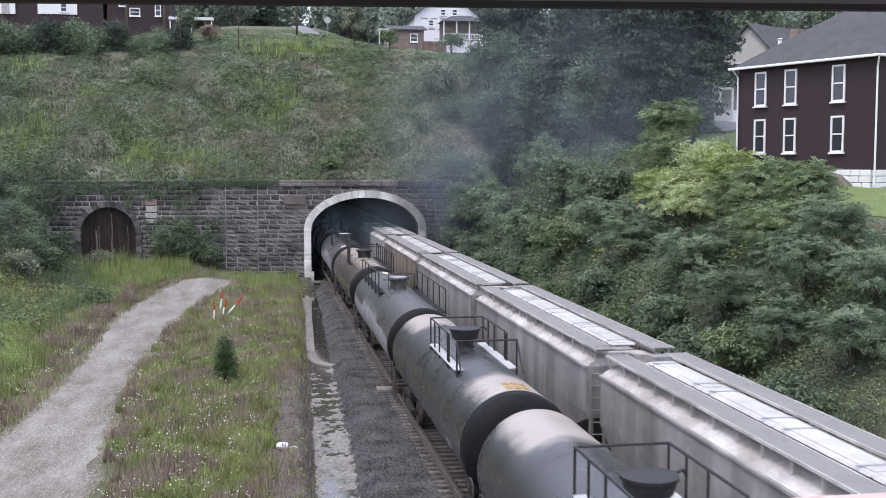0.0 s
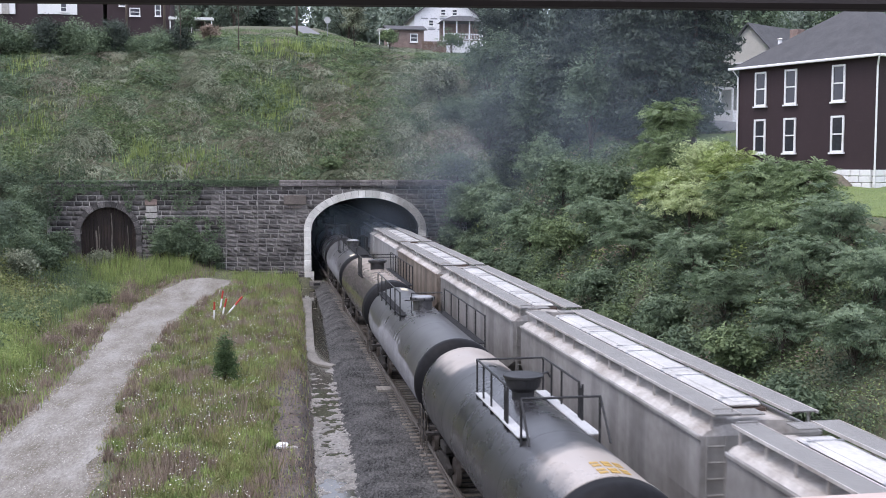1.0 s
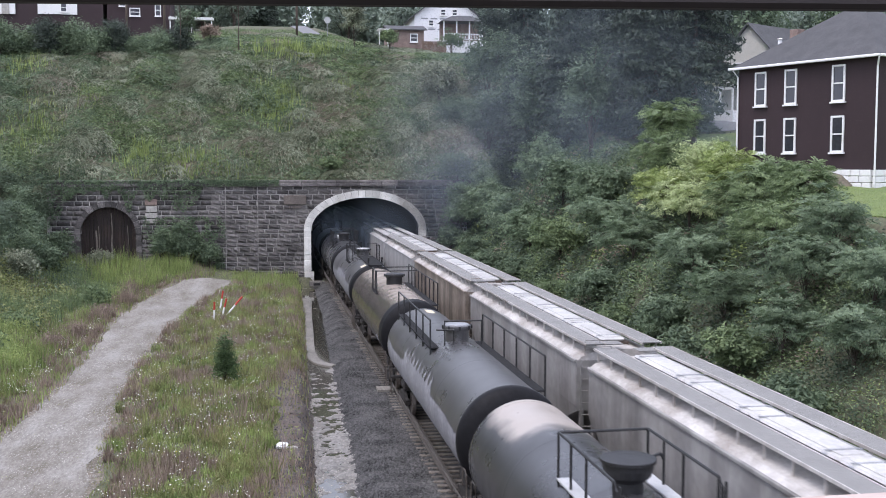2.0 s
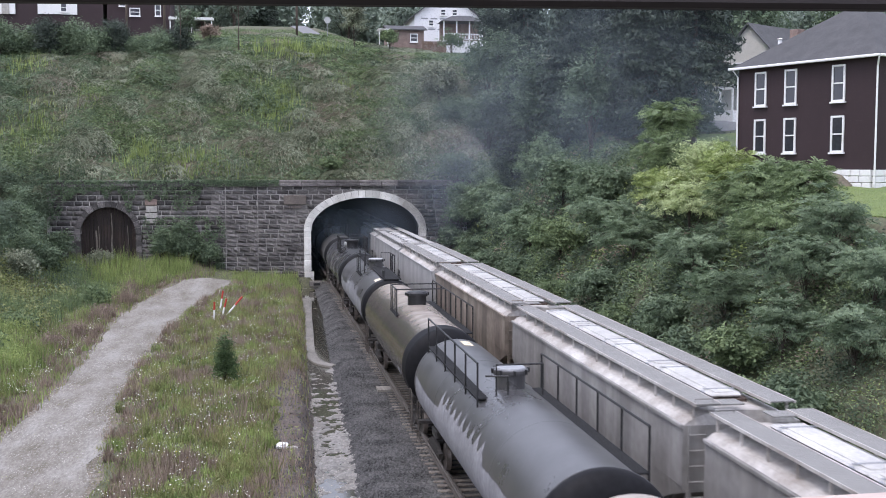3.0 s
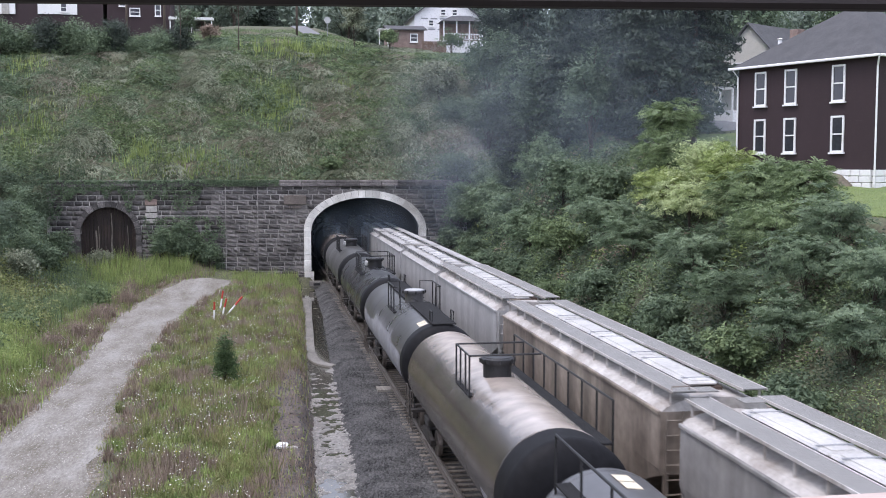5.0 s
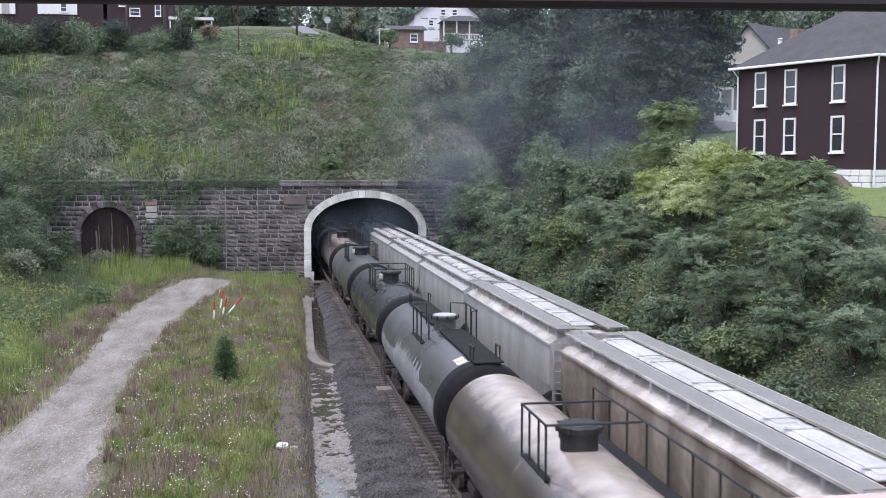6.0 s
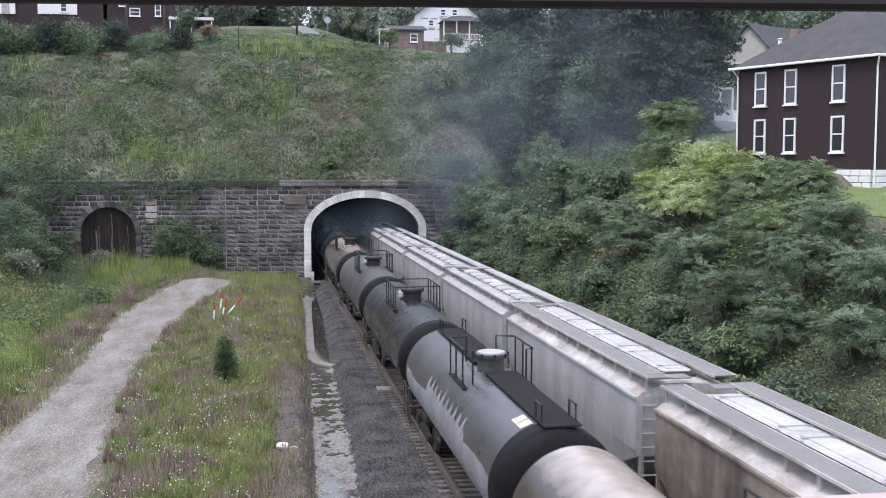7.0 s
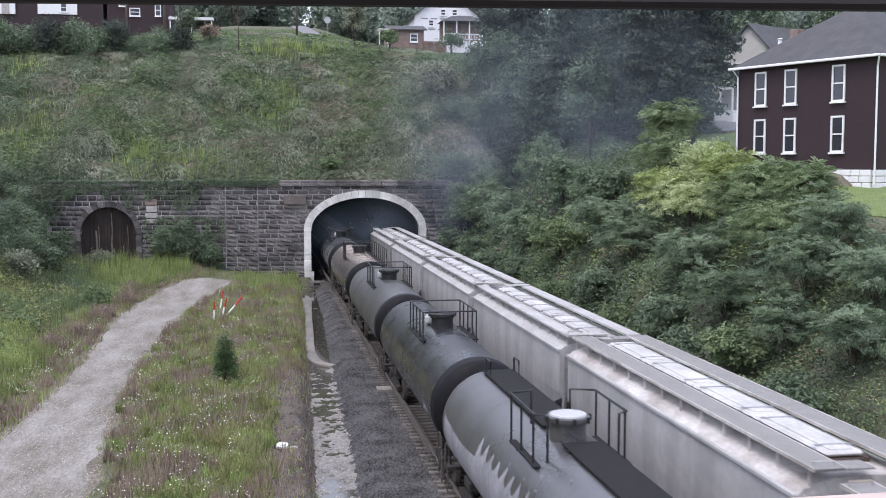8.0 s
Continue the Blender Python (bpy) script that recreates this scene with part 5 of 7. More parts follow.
def floor_plants():
    """Tall grass, dock and daisies on the floor of the cutting."""
    r = np.random.RandomState(41)
    n = 190000
    y = 27 + 71 * r.random_sample(n) ** 1.35
    x = r.uniform(-20, 3.2, n)
    L = np.interp(y, ROAD_Y, ROAD_L)
    R = np.interp(y, ROAD_Y, ROAD_R)
    wob = 0.5 * waves(x, y, 2.5, 44)
    wob = wob + np.where(r.random_sample(n) < 0.3, r.uniform(-0.7, 0.7, n), 0)
    on_road = (x > L - 0.1 + wob) & (x < R + 0.1 + wob) & (y < 92.3 + wob)
    dx = ditch_x(y)
    patch = noise2(x, y, 3.5, 45)
    bare = ((x > dx - 2.1 + 1.3 * wob) & (y < 52 + 7 * wob) & (r.random_sample(n) < 0.9)) | (x > dx - 0.65)
    tuft = on_road & (noise2(x * 0.6, y * 2.0, 2.0, 58) > 0.8) & (r.random_sample(n) < 0.5)
    ok = (~on_road | tuft) & ~bare & (patch + 0.35 > r.random_sample(n))
    x, y, patch = x[ok], y[ok], patch[ok]
    n = len(x)
    z = ground_z(x, y)
    west = x < np.interp(y, ROAD_Y, ROAD_L)
    tall = np.where(west, 1.5, 1.0) * np.where(y > 88, 1.5, 1.0)
    near_road = np.clip(np.abs(x - np.interp(y, ROAD_Y, ROAD_R)) / 1.2, 0.35, 1)
    h = r.uniform(0.16, 0.5, n) * (0.6 + 0.8 * patch) * tall * near_road
    b = noise2(x, y, 4.5, 46)
    d = noise2(x, y, 2.2, 47)
    kind = np.where(b + r.uniform(-0.25, 0.25, n) > 0.76, 1, np.where(d + r.uniform(-0.2, 0.2, n) > 0.68, 2, np.where(d < 0.22, 3, 0)))
    h = np.where(kind == 1, h * 1.5, h)
    inside = (x > np.interp(y, ROAD_Y, ROAD_L) + 0.2) & (x < np.interp(y, ROAD_Y, ROAD_R) - 0.2)
    h = np.where(inside, 0.09, h)
    kind = np.where((y > 88) & (r.random_sample(n) < 0.75), 4, kind)
    kind = np.where(west & (r.random_sample(n) < 0.4), 4, kind)
    edge = np.interp(y, ROAD_Y, ROAD_L) - x
    kind = np.where(west & (edge < 1.8) & (r.random_sample(n) < 0.6), 1, kind)
    h = np.where(west & (edge < 1.8), h * 0.6, h)
    for i, (m, nm, lab) in enumerate(((LEAF_STRAW, "meadow_grass", "grey-green meadow grass"), (LEAF_BROWN, "dry_grass", "reddish-brown seeding grass and dock"), (LEAF_LIGHT, "fresh_grass", "bright yellow-green fresh grass"), (LEAF_OLIVE, "green_grass", "olive-green grass"), (LEAF_LIGHT, "tall_weeds", "tall fresh green weeds"))):
        s = kind == i
        v, f = blades_np(x[s], y[s], z[s], h[s], np.full(s.sum(), 0.02) + 0.012 * (i == 4), 0.5, 48 + i)
        stuff(nm, v, f, m, lab, "grass")
    # broad leaves among the grass
    n2 = 42000
    yy = 27 + 71 * r.random_sample(n2) ** 1.35
    xx = r.uniform(-20, 3.0, n2)
    L, R = np.interp(yy, ROAD_Y, ROAD_L), np.interp(yy, ROAD_Y, ROAD_R)
    ok = ~((xx > L - 0.2) & (xx < R + 0.2) & (yy < 92.5)) & (xx < ditch_x(yy) - 0.9) & (noise2(xx, yy, 2.0, 52) > 0.5)
    xx, yy = xx[ok], yy[ok]
    C = np.stack([xx, yy, ground_z(xx, yy) + r.uniform(0.03, 0.3, len(xx))], -1)
    v, f = leaves_np(C, r.uniform(0.03, 0.08, len(C)), 0.8, 0.45, 53)
    stuff("broad_weeds", v, f, LEAF_OLIVE, "low broad-leaved weeds")
    # flower heads
    for nm, m, cnt, lab, seed in (("daisies", M_PETAL, 5600, "small white daisies in the grass", 54), ("yellow_flowers", M_YPETAL, 130, "small yellow flowers in the grass", 55)):
        rr = np.random.RandomState(seed)
        yy = 29 + 60 * rr.random_sample(cnt * 4) ** 1.3
        xx = rr.uniform(-13, 1.6, cnt * 4)
        R, L = np.interp(yy, ROAD_Y, ROAD_R), np.interp(yy, ROAD_Y, ROAD_L)
        ok = ((xx > R + 0.5) | (xx < L - 0.6)) & (noise2(xx, yy, 4.0, 56) > 0.52) & ((xx < ditch_x(yy) - 2.5) | (yy > 54))
        xx, yy = xx[ok][:cnt], yy[ok][:cnt]
        C = np.stack([xx, yy, ground_z(xx, yy) + rr.uniform(0.25, 0.55, len(xx))], -1)
        v, f = leaves_np(C, rr.uniform(0.013, 0.034, len(C)), 2.0, 0.9, 57, whole=True)
        stuff(nm, v, f, m, lab, "flowers")


def meadow_clumps():
    """Bushy stands of dock, goldenrod and grass, blades fanning out of each foot."""
    r = np.random.RandomState(141)
    n = 1500
    y = 28 + 64 * r.random_sample(n) ** 1.5
    x = r.uniform(-15, 2.2, n)
    L, R = np.interp(y, ROAD_Y, ROAD_L), np.interp(y, ROAD_Y, ROAD_R)
    ok = ((x > R + 0.25) | (x < L - 0.35)) & ((x < ditch_x(y) - 2.1) | (y > 53)) & (x < ditch_x(y) - 0.9)
    x, y, L, R = x[ok], y[ok], L[ok], R[ok]
    n = len(x)
    b = noise2(x, y, 5.0, 142) + r.uniform(-0.3, 0.3, n)
    rim = (np.abs(x - R) < 1.3) | (np.abs(x - L) < 1.3)
    kind = np.where((b > 0.8) | (rim & (r.random_sample(n) < 0.5)), 0, np.where(b < 0.22, 1, np.where(b < 0.5, 2, 3)))
    for i, (m, nm, lab, hh) in enumerate(((LEAF_BROWN, "dock_stand", "reddish-brown seeding dock", 0.62), (LEAF_OLIVE, "weed_stand", "bushy mid-green weeds", 0.5), (LEAF_LIGHT, "goldenrod_stand", "bright yellow-green leafy weeds", 0.48), (LEAF_STRAW, "tussock", "straw-green grass tussocks", 0.4))):
        s = kind == i
        k = np.repeat(np.where(s)[0], 85)
        a, u = r.uniform(0, 6.28, len(k)), r.random_sample(len(k))
        rad = (0.16 + 0.3 * r.random_sample(n))[k]
        X, Y = x[k] + np.cos(a) * u * rad, y[k] + np.sin(a) * u * rad
        H = hh * r.uniform(0.45, 1.15, len(k)) * (0.7 + 0.5 * r.random_sample(n))[k] * (1.1 - 0.45 * u)
        v, f = blades_np(X, Y, ground_z(X, Y), H, r.uniform(0.016, 0.032, len(k)), 0.55, 143 + i)
        stuff(nm, v, f, m, lab)
        if i:
            C = np.stack([X, Y, ground_z(X, Y) + H * r.uniform(0.35, 0.9, len(k))], -1)[::2]
            v, f = leaves_np(C, r.uniform(0.025, 0.055, len(C)), 0.5, 0.4, 150 + i)
            stuff(nm + "_leaves", v, f, m, "leaves of " + lab)
    # tall stands west of the road
    for j, (m, lab, spots) in enumerate((
        (LEAF_LIGHT, "tall bright green goldenrod stand beside the gravel track", ((-12.3, 54.8, 0.9, 1.25, 700), (-13.4, 57.5, 1.0, 1.5, 700), (-14.6, 63.0, 1.3, 1.5, 700), (-11.0, 84.0, 0.8, 0.9, 300))),
        (LEAF_MID, "tall green weed stand beside the gravel track", ((-14.8, 70.0, 1.6, 1.5, 900), (-13.6, 77.0, 1.5, 1.4, 800), (-12.6, 84.5, 1.4, 1.3, 700), (-16.0, 60.0, 1.2, 1.6, 600), (-14.8, 89.5, 1.6, 1.4, 700))),
        (LEAF_BROWN, "brown seeding stalks beside the gravel track", ((-11.4, 61.5, 0.6, 0.9, 260), (-10.8, 66.0, 0.6, 0.9, 260), (-10.4, 73.0, 0.6, 1.0, 260), (-9.6, 80.5, 0.5, 1.2, 260), (-10.2, 86.5, 0.5, 1.1, 220))))):
        X, Y, H = [], [], []
        for cx, cy, sp, hh, cnt in spots:
            X.append(cx + sp * 0.6 * r.normal(size=cnt))
            Y.append(cy + sp * r.normal(size=cnt))
            H.append(hh * r.uniform(0.4, 1.1, cnt))
        X, Y, H = np.concatenate(X), np.concatenate(Y), np.concatenate(H)
        ok = X < np.interp(Y, ROAD_Y, ROAD_L) - 0.5
        X, Y, H = X[ok], Y[ok], H[ok]
        v, f = blades_np(X, Y, ground_z(X, Y), H, r.uniform(0.025, 0.05, len(X)), 0.3, 160 + j)
        stuff("tall_stand", v, f, m, lab)
        C = np.repeat(np.stack([X, Y, ground_z(X, Y)], -1), 4, 0)
        C[:, 2] += np.repeat(H, 4) * r.uniform(0.3, 1.0, len(C))
        C[:, :2] += 0.1 * r.normal(size=(len(C), 2))
        v, f = leaves_np(C, r.uniform(0.04, 0.09, len(C)), 0.5, 0.3, 165 + j)
        stuff("stand_leaves", v, f, m, "leaves of the " + lab.split(" beside")[0])
    # sparse dry stems on the bare mud
    k = 2600
    Y = 28 + 12 * r.random_sample(k) ** 1.3
    X = ditch_x(Y) - 0.75 - 1.5 * r.random_sample(k)
    ok = noise2(X, Y, 1.6, 155) > 0.5
    X, Y = X[ok], Y[ok]
    v, f = blades_np(X, Y, ground_z(X, Y), r.uniform(0.08, 0.35, len(X)), np.full(len(X), 0.012), 0.7, 156)
    stuff("mud_stems", v, f, LEAF_BROWN, "sparse dry reddish stems on the mud")


def wall_ivy():
    r = np.random.RandomState(63)
    n = 15000
    x = r.uniform(-18.5, 1.5, n)
    hang = (0.5 + 2.6 * noise2(x, 0 * x, 3.2, 64) ** 2 * smooth_np(-3, -8, x) + 1.2 * smooth_np(-14, -18, x)) * r.random_sample(n) ** 1.5
    z = 8.95 - hang
    y = 97.84 - 0.1 * r.random_sample(n)
    ok = (noise2(x, z, 2.4, 65) + 0.1 > r.random_sample(n)) & ~((np.abs(x - LOW_C) < LOW_HW) & (z < 6.2))
    C = np.stack([x, y, z], -1)[ok]
    v, f = leaves_np(C, r.uniform(0.05, 0.12, len(C)), 0.2, 0.5, 66, np.tile(np.array([[0, -1.0, 0.2]]), (len(C), 1)))
    stuff("wall_ivy", v, f, LEAF_DARK, "dark creeper hanging over the stone wall")
    n = 9000
    x = -6.6 + 2.1 * r.normal(size=n)
    z = 1.2 + 4.6 * r.random_sample(n) ** 1.3
    ok = (noise2(x, z, 1.8, 67) > 0.42) & (x > -10.3) & (x < -3.2)
    C = np.stack([x, 97.84 - 0.14 * r.random_sample(n), z], -1)[ok]
    v, f = leaves_np(C, r.uniform(0.05, 0.12, len(C)), 0.2, 0.5, 68, np.tile(np.array([[0, -1.0, 0.2]]), (len(C), 1)))
    stuff("wall_creeper", v, f, LEAF_DARK, "dark creeper climbing the stone wall")


wall_ivy()
hill_cover()
bank_cover()
floor_plants()
meadow_clumps()


def crown_np(c, rad, n_clump, per, clump_r, leaf, seed, flat=1.0):
    """Leaves in clumps over an uneven crown; returns arrays and the clump centres."""
    r = np.random.RandomState(seed)
    d = r.normal(size=(n_clump, 3))
    d /= np.linalg.norm(d, axis=1, keepdims=True)
    d[:, 2] = np.where(d[:, 2] < -0.5, -d[:, 2], d[:, 2])
    lump = 0.75 + 0.35 * np.sin(3 * d[:, 0] + seed) * np.cos(2.6 * d[:, 1] + seed * 1.7) + 0.15 * r.normal(size=n_clump)
    rr = np.clip(r.random_sample(n_clump) ** 0.4 * lump, 0.1, 1.15)[:, None]
    cc = np.array(c) + d * rr * np.array(rad)
    k = np.repeat(np.arange(n_clump), per)
    off = r.normal(size=(len(k), 3)) * clump_r * 0.55
    off[:, 2] *= 0.55 * flat
    C = cc[k] + off
    out = d[k] + np.array((0, 0, 0.3))
    v, f = leaves_np(C, r.uniform(0.6, 1.3, len(C)) * leaf, 0.5, 0.4, seed + 1, out, whole=leaf < 0.1)
    return v, f, cc


def frond_crown(c, rad, n_clump, per, length, seed, pairs=6):
    """A crown of rosettes: each clump bears long pinnate leaves that arch outwards, two rows of leaflets on every one."""
    r = np.random.RandomState(seed)
    d = r.normal(size=(n_clump, 3))
    d /= np.linalg.norm(d, axis=1, keepdims=True)
    d[:, 2] = np.where(d[:, 2] < -0.35, -d[:, 2], d[:, 2])
    lump = 0.78 + 0.3 * np.sin(3 * d[:, 0] + seed) * np.cos(2.6 * d[:, 1] + seed * 1.7) + 0.13 * r.normal(size=n_clump)
    cc = np.array(c) + d * np.clip(r.random_sample(n_clump) ** 0.3 * lump, 0.15, 1.1)[:, None] * np.array(rad)
    k = np.repeat(np.arange(n_clump), per)
    n = len(k)
    ang = np.tile(np.arange(per) * 2 * math.pi / per, n_clump) + r.uniform(-0.35, 0.35, n) + r.uniform(0, 6.28, n_clump)[k]
    D = np.stack([np.cos(ang), np.sin(ang), r.uniform(-0.2, 0.8, n)], -1) + 0.45 * d[k]
    D /= np.linalg.norm(D, axis=1, keepdims=True)
    B = np.cross(D, d[k] + np.array((0, 0, 0.45)) + 0.35 * r.normal(size=(n, 3)))
    B /= np.linalg.norm(B, axis=1, keepdims=True) + 1e-9
    U = np.cross(B, D)
    L = length * r.uniform(0.65, 1.2, n)
    quads = []
    for j in range(1, pairs + 1):
        t = (j + 0.3) / pairs
        p = cc[k] + D * (L * t)[:, None] - np.array((0, 0, 1.0)) * (0.3 * L * t * t)[:, None]
        ll = L * 0.34 * (1.0 - 0.55 * abs(t - 0.45)) * r.uniform(0.85, 1.15, n)
        for side in (-1, 1):
            q = B * side * 0.85 + D * 0.45 - U * 0.22 + 0.12 * r.normal(size=(n, 3))
            w = np.cross(q, U) * 0.19
            quads.append(np.stack([p, p + (q * 0.5 + w) * ll[:, None], p + q * ll[:, None], p + (q * 0.5 - w) * ll[:, None]], 1))
    v = np.concatenate(quads).reshape(-1, 3)
    return v, np.arange(len(v)).reshape(-1, 4), cc


def tree(name, label, x, y, height, rad, material, seed, n_clump=150, per=45, clump=0.5, leaf=0.1, crown_h=None, category="tree", trunk_r=0.12, sink=0.0, frond=0.0):
    """A broad-leaved tree or bush: tapered trunk, limbs that reach clumps, uneven crown."""
    z0 = float(ground_z(np.array([x]), np.array([y]))[0]) - sink
    e = thing(name, label, category, pose(x, y, z0))
    ch = crown_h or height * 0.75
    c = (0, 0, height - ch / 2)
    if frond:
        v, f, cc = frond_crown(c, (rad, rad, ch / 2), n_clump, per, frond, seed)
    else:
        v, f, cc = crown_np(c, (rad, rad, ch / 2), n_clump, per, clump, leaf, seed)
    link_mesh("crown", mesh_np("crown", v, f, material), None, e)
    r = random.Random(seed)
    bm = bmesh.new()
    path = [Vector((0.06 * height * 0.1 * math.sin(k * 1.3 + seed), 0.05 * math.cos(k + seed), -0.2 + (height * 0.8 + 0.2) * k / 6)) for k in range(7)]
    seg = 7
    rings = []
    for k, p in enumerate(path):
        q = trunk_r * (1 - 0.82 * k / 6)
        rings.append([bm.verts.new(p + Vector((q * math.cos(6.283 * j / seg), q * math.sin(6.283 * j / seg), 0))) for j in range(seg)])
    for a, b in zip(rings, rings[1:]):
        for j in range(seg):
            bm.faces.new((a[j], a[(j + 1) % seg], b[(j + 1) % seg], b[j]))
    bm.faces.new(rings[-1])
    part("trunk", bm, M_BARK, e, smooth=True)
    bm = bmesh.new()
    for k in range(0, len(cc), max(1, len(cc) // 22)):
        t = Vector(cc[k])
        s = path[min(5, max(1, int(6 * max(0.0, t.z - 0.25 * height) / height)))]
        m_ = (s + t) / 2 + Vector((0, 0, 0.12 * (t - s).length))
        tube(bm, [s, m_, t], trunk_r * 0.16, 4)
    tagged(part("limb_work", bm, M_BARK, e), kind="stuff")
    return e


def conifer(x, y, height, rad, seed, label="tall dark spruce with drooping boughs", base=0.0):
    z0 = float(ground_z(np.array([x]), np.array([y]))[0])
    e = thing("conifer", label, "conifer", pose(x, y, z0))
    r = np.random.RandomState(seed)
    pts, outs = [], []
    bm = bmesh.new()
    tube(bm, [(0, 0, -0.3), (0.05, 0, height * 0.5), (0, 0, height)], 0.2, 7)
    for v in bm.verts:
        q = max(0.12, 1 - v.co.z / height)
        v.co.x *= q * 1.5
        v.co.y *= q * 1.5
    part("trunk", bm, M_BARK, e)
    bmb = bmesh.new()
    z = base + 0.6
    while z < height - 0.2:
        t = (z - base) / (height - base)
        for k in range(r.randint(5, 8)):
            a = r.uniform(0, 6.28)
            ln = rad * (1 - t) ** 0.8 * r.uniform(0.55, 1.1) + 0.25
            d = np.array([math.cos(a), math.sin(a)])
            m = max(8, int(ln * 34))
            s = r.random_sample(m) ** 0.7 * ln
            side = r.normal(size=m) * 0.16 * (0.4 + s / max(ln, 0.1)) * min(ln, 2)
            zz = z - 0.32 * s + 0.05 * s * s / max(ln, 0.3) + r.normal(size=m) * 0.08 - 0.12 * np.abs(r.normal(size=m))
            pts.append(np.stack([d[0] * s - d[1] * side, d[1] * s + d[0] * side, zz], -1))
            outs.append(np.repeat(np.array([[d[0], d[1], 0.4]]), m, 0))
            if k < 3:
                tube(bmb, [(0, 0, z), (d[0] * ln * 0.8, d[1] * ln * 0.8, z - 0.2 * ln)], 0.025, 4)
        z += r.uniform(0.28, 0.5)
    tagged(part("bough_work", bmb, M_BARK, e), kind="stuff")
    C = np.concatenate(pts)
    v, f = leaves_np(C, r.uniform(0.14, 0.34, len(C)), 0.3, 0.33, seed, np.concatenate(outs))
    link_mesh("needles", mesh_np("needles", v, f, LEAF_FIR), None, e)
    return e


# bushes and young trees on the east bank
T_SUM = "bushy sumac with long leaflets on the cutting side"
T_LOC = "bright green young tree on the cutting side"
T_DRK = "dark green leafy bush on the cutting side"
for k, (x, y, h, rad, m, lab, sc) in enumerate((
    (25.1, 65.0, 5.0, 1.75, LEAF_MID, "tall young tree of heaven on the cutting edge", 1.15),
    (24.0, 62.0, 3.4, 2.0, LEAF_MID, T_SUM, 1.0),
    (23.4, 54.5, 3.4, 2.0, LEAF_PALE, T_LOC, 0.9),
    (23.2, 51.5, 2.9, 1.9, LEAF_LIGHT, T_LOC, 0.9),
    (23.4, 46.8, 2.3, 1.6, LEAF_MID, T_SUM, 0.9),
    (22.8, 43.0, 2.7, 1.7, LEAF_MID, T_SUM, 0.9),
    (22.0, 46.5, 3.2, 2.2, LEAF_MID, T_SUM, 0.9),
    (20.8, 42.0, 3.2, 2.1, LEAF_MID, T_SUM, 0.9),
    (21.5, 52.5, 3.2, 2.0, LEAF_PALE, T_LOC, 0.9),
    (19.5, 47.0, 3.0, 2.0, LEAF_DARK, T_DRK, 0.9),
    (18.6, 41.5, 2.6, 1.7, LEAF_DARK, T_DRK, 0.9),
    (19.9, 37.3, 3.0, 1.9, LEAF_DARK, T_DRK, 0.85),
    (18.2, 35.6, 2.4, 1.5, LEAF_DARK, T_DRK, 0.85),
    (21.5, 38.2, 2.9, 1.7, LEAF_DARK, T_DRK, 0.85),
    (20.3, 33.4, 2.6, 1.6, LEAF_DARK, T_DRK, 0.8),
    (18.4, 31.3, 2.4, 1.5, LEAF_DARK, T_DRK, 0.8),
    (22.0, 57.0, 3.6, 2.2, LEAF_LIGHT, T_LOC, 1.0),
    (19.8, 56.0, 3.0, 2.0, LEAF_DARK, T_DRK, 1.0),
    (20.3, 62.5, 3.4, 2.2, LEAF_DARK, T_DRK, 1.1),
    (22.0, 68.5, 3.8, 2.4, LEAF_DARK, T_DRK, 1.1),
    (18.8, 67.0, 3.0, 2.0, LEAF_MID, T_DRK, 1.1),
    (18.8, 75.0, 3.4, 2.2, LEAF_DARK, T_DRK, 1.2),
    (21.8, 77.0, 4.2, 2.4, LEAF_DARK, T_DRK, 1.2),
    (19.2, 84.0, 4.0, 2.3, LEAF_DARK, T_DRK, 1.3),
    (22.6, 86.0, 5.0, 2.6, LEAF_DARK, T_DRK, 1.3),
    (19.3, 92.5, 5.2, 2.2, LEAF_DARK, T_DRK, 1.3),
    (20.4, 97.5, 6.0, 2.6, LEAF_DARK, T_DRK, 1.3),
    (17.9, 98.9, 3.0, 1.5, LEAF_DARK, T_DRK, 1.3),
    (17.8, 96.6, 6.4, 1.6, LEAF_DARK, T_DRK, 1.2),
    (16.9, 96.4, 3.0, 1.1, LEAF_DARK, T_DRK, 1.1),
)):
    if y < 66 and k != 2:
        tree("bush", lab, x, y, h, rad, m, 200 + k, n_clump=int(72 * rad), per=7, frond=0.42 * sc + 0.1, crown_h=h * 0.95, category="bush", trunk_r=0.07)
    else:
        tree("bush", lab, x, y, h, rad, m, 200 + k, n_clump=190, per=64, clump=0.42 * sc, leaf=0.085 * sc + 0.015, crown_h=h * 0.95, category="bush", trunk_r=0.07)

# broad-leaved trees and spruces behind the cutting's east side
for k, (x, y, h, rad) in enumerate(((26.8, 93.0, 16.5, 4.4), (30.5, 86.0, 18.5, 4.8), (34.5, 88.5, 19.0, 5.0), (29.5, 99.0, 18.0, 5.0), (29.9, 80.0, 18.0, 4.4), (33.0, 80.0, 20.0, 4.3), (33.0, 97.0, 19.0, 5.0), (35.0, 106.0, 17.0, 4.6), (25.0, 101.0, 14.0, 4.0), (38.0, 120.0, 16.0, 4.6), (33.0, 112.0, 15.0, 5.0), (28.5, 117.0, 13.0, 4.5))):
    conifer(x, y, h, rad, 300 + k, base=(3.2 if x < 31 else 5.2) if y == 80.0 else 0.0)
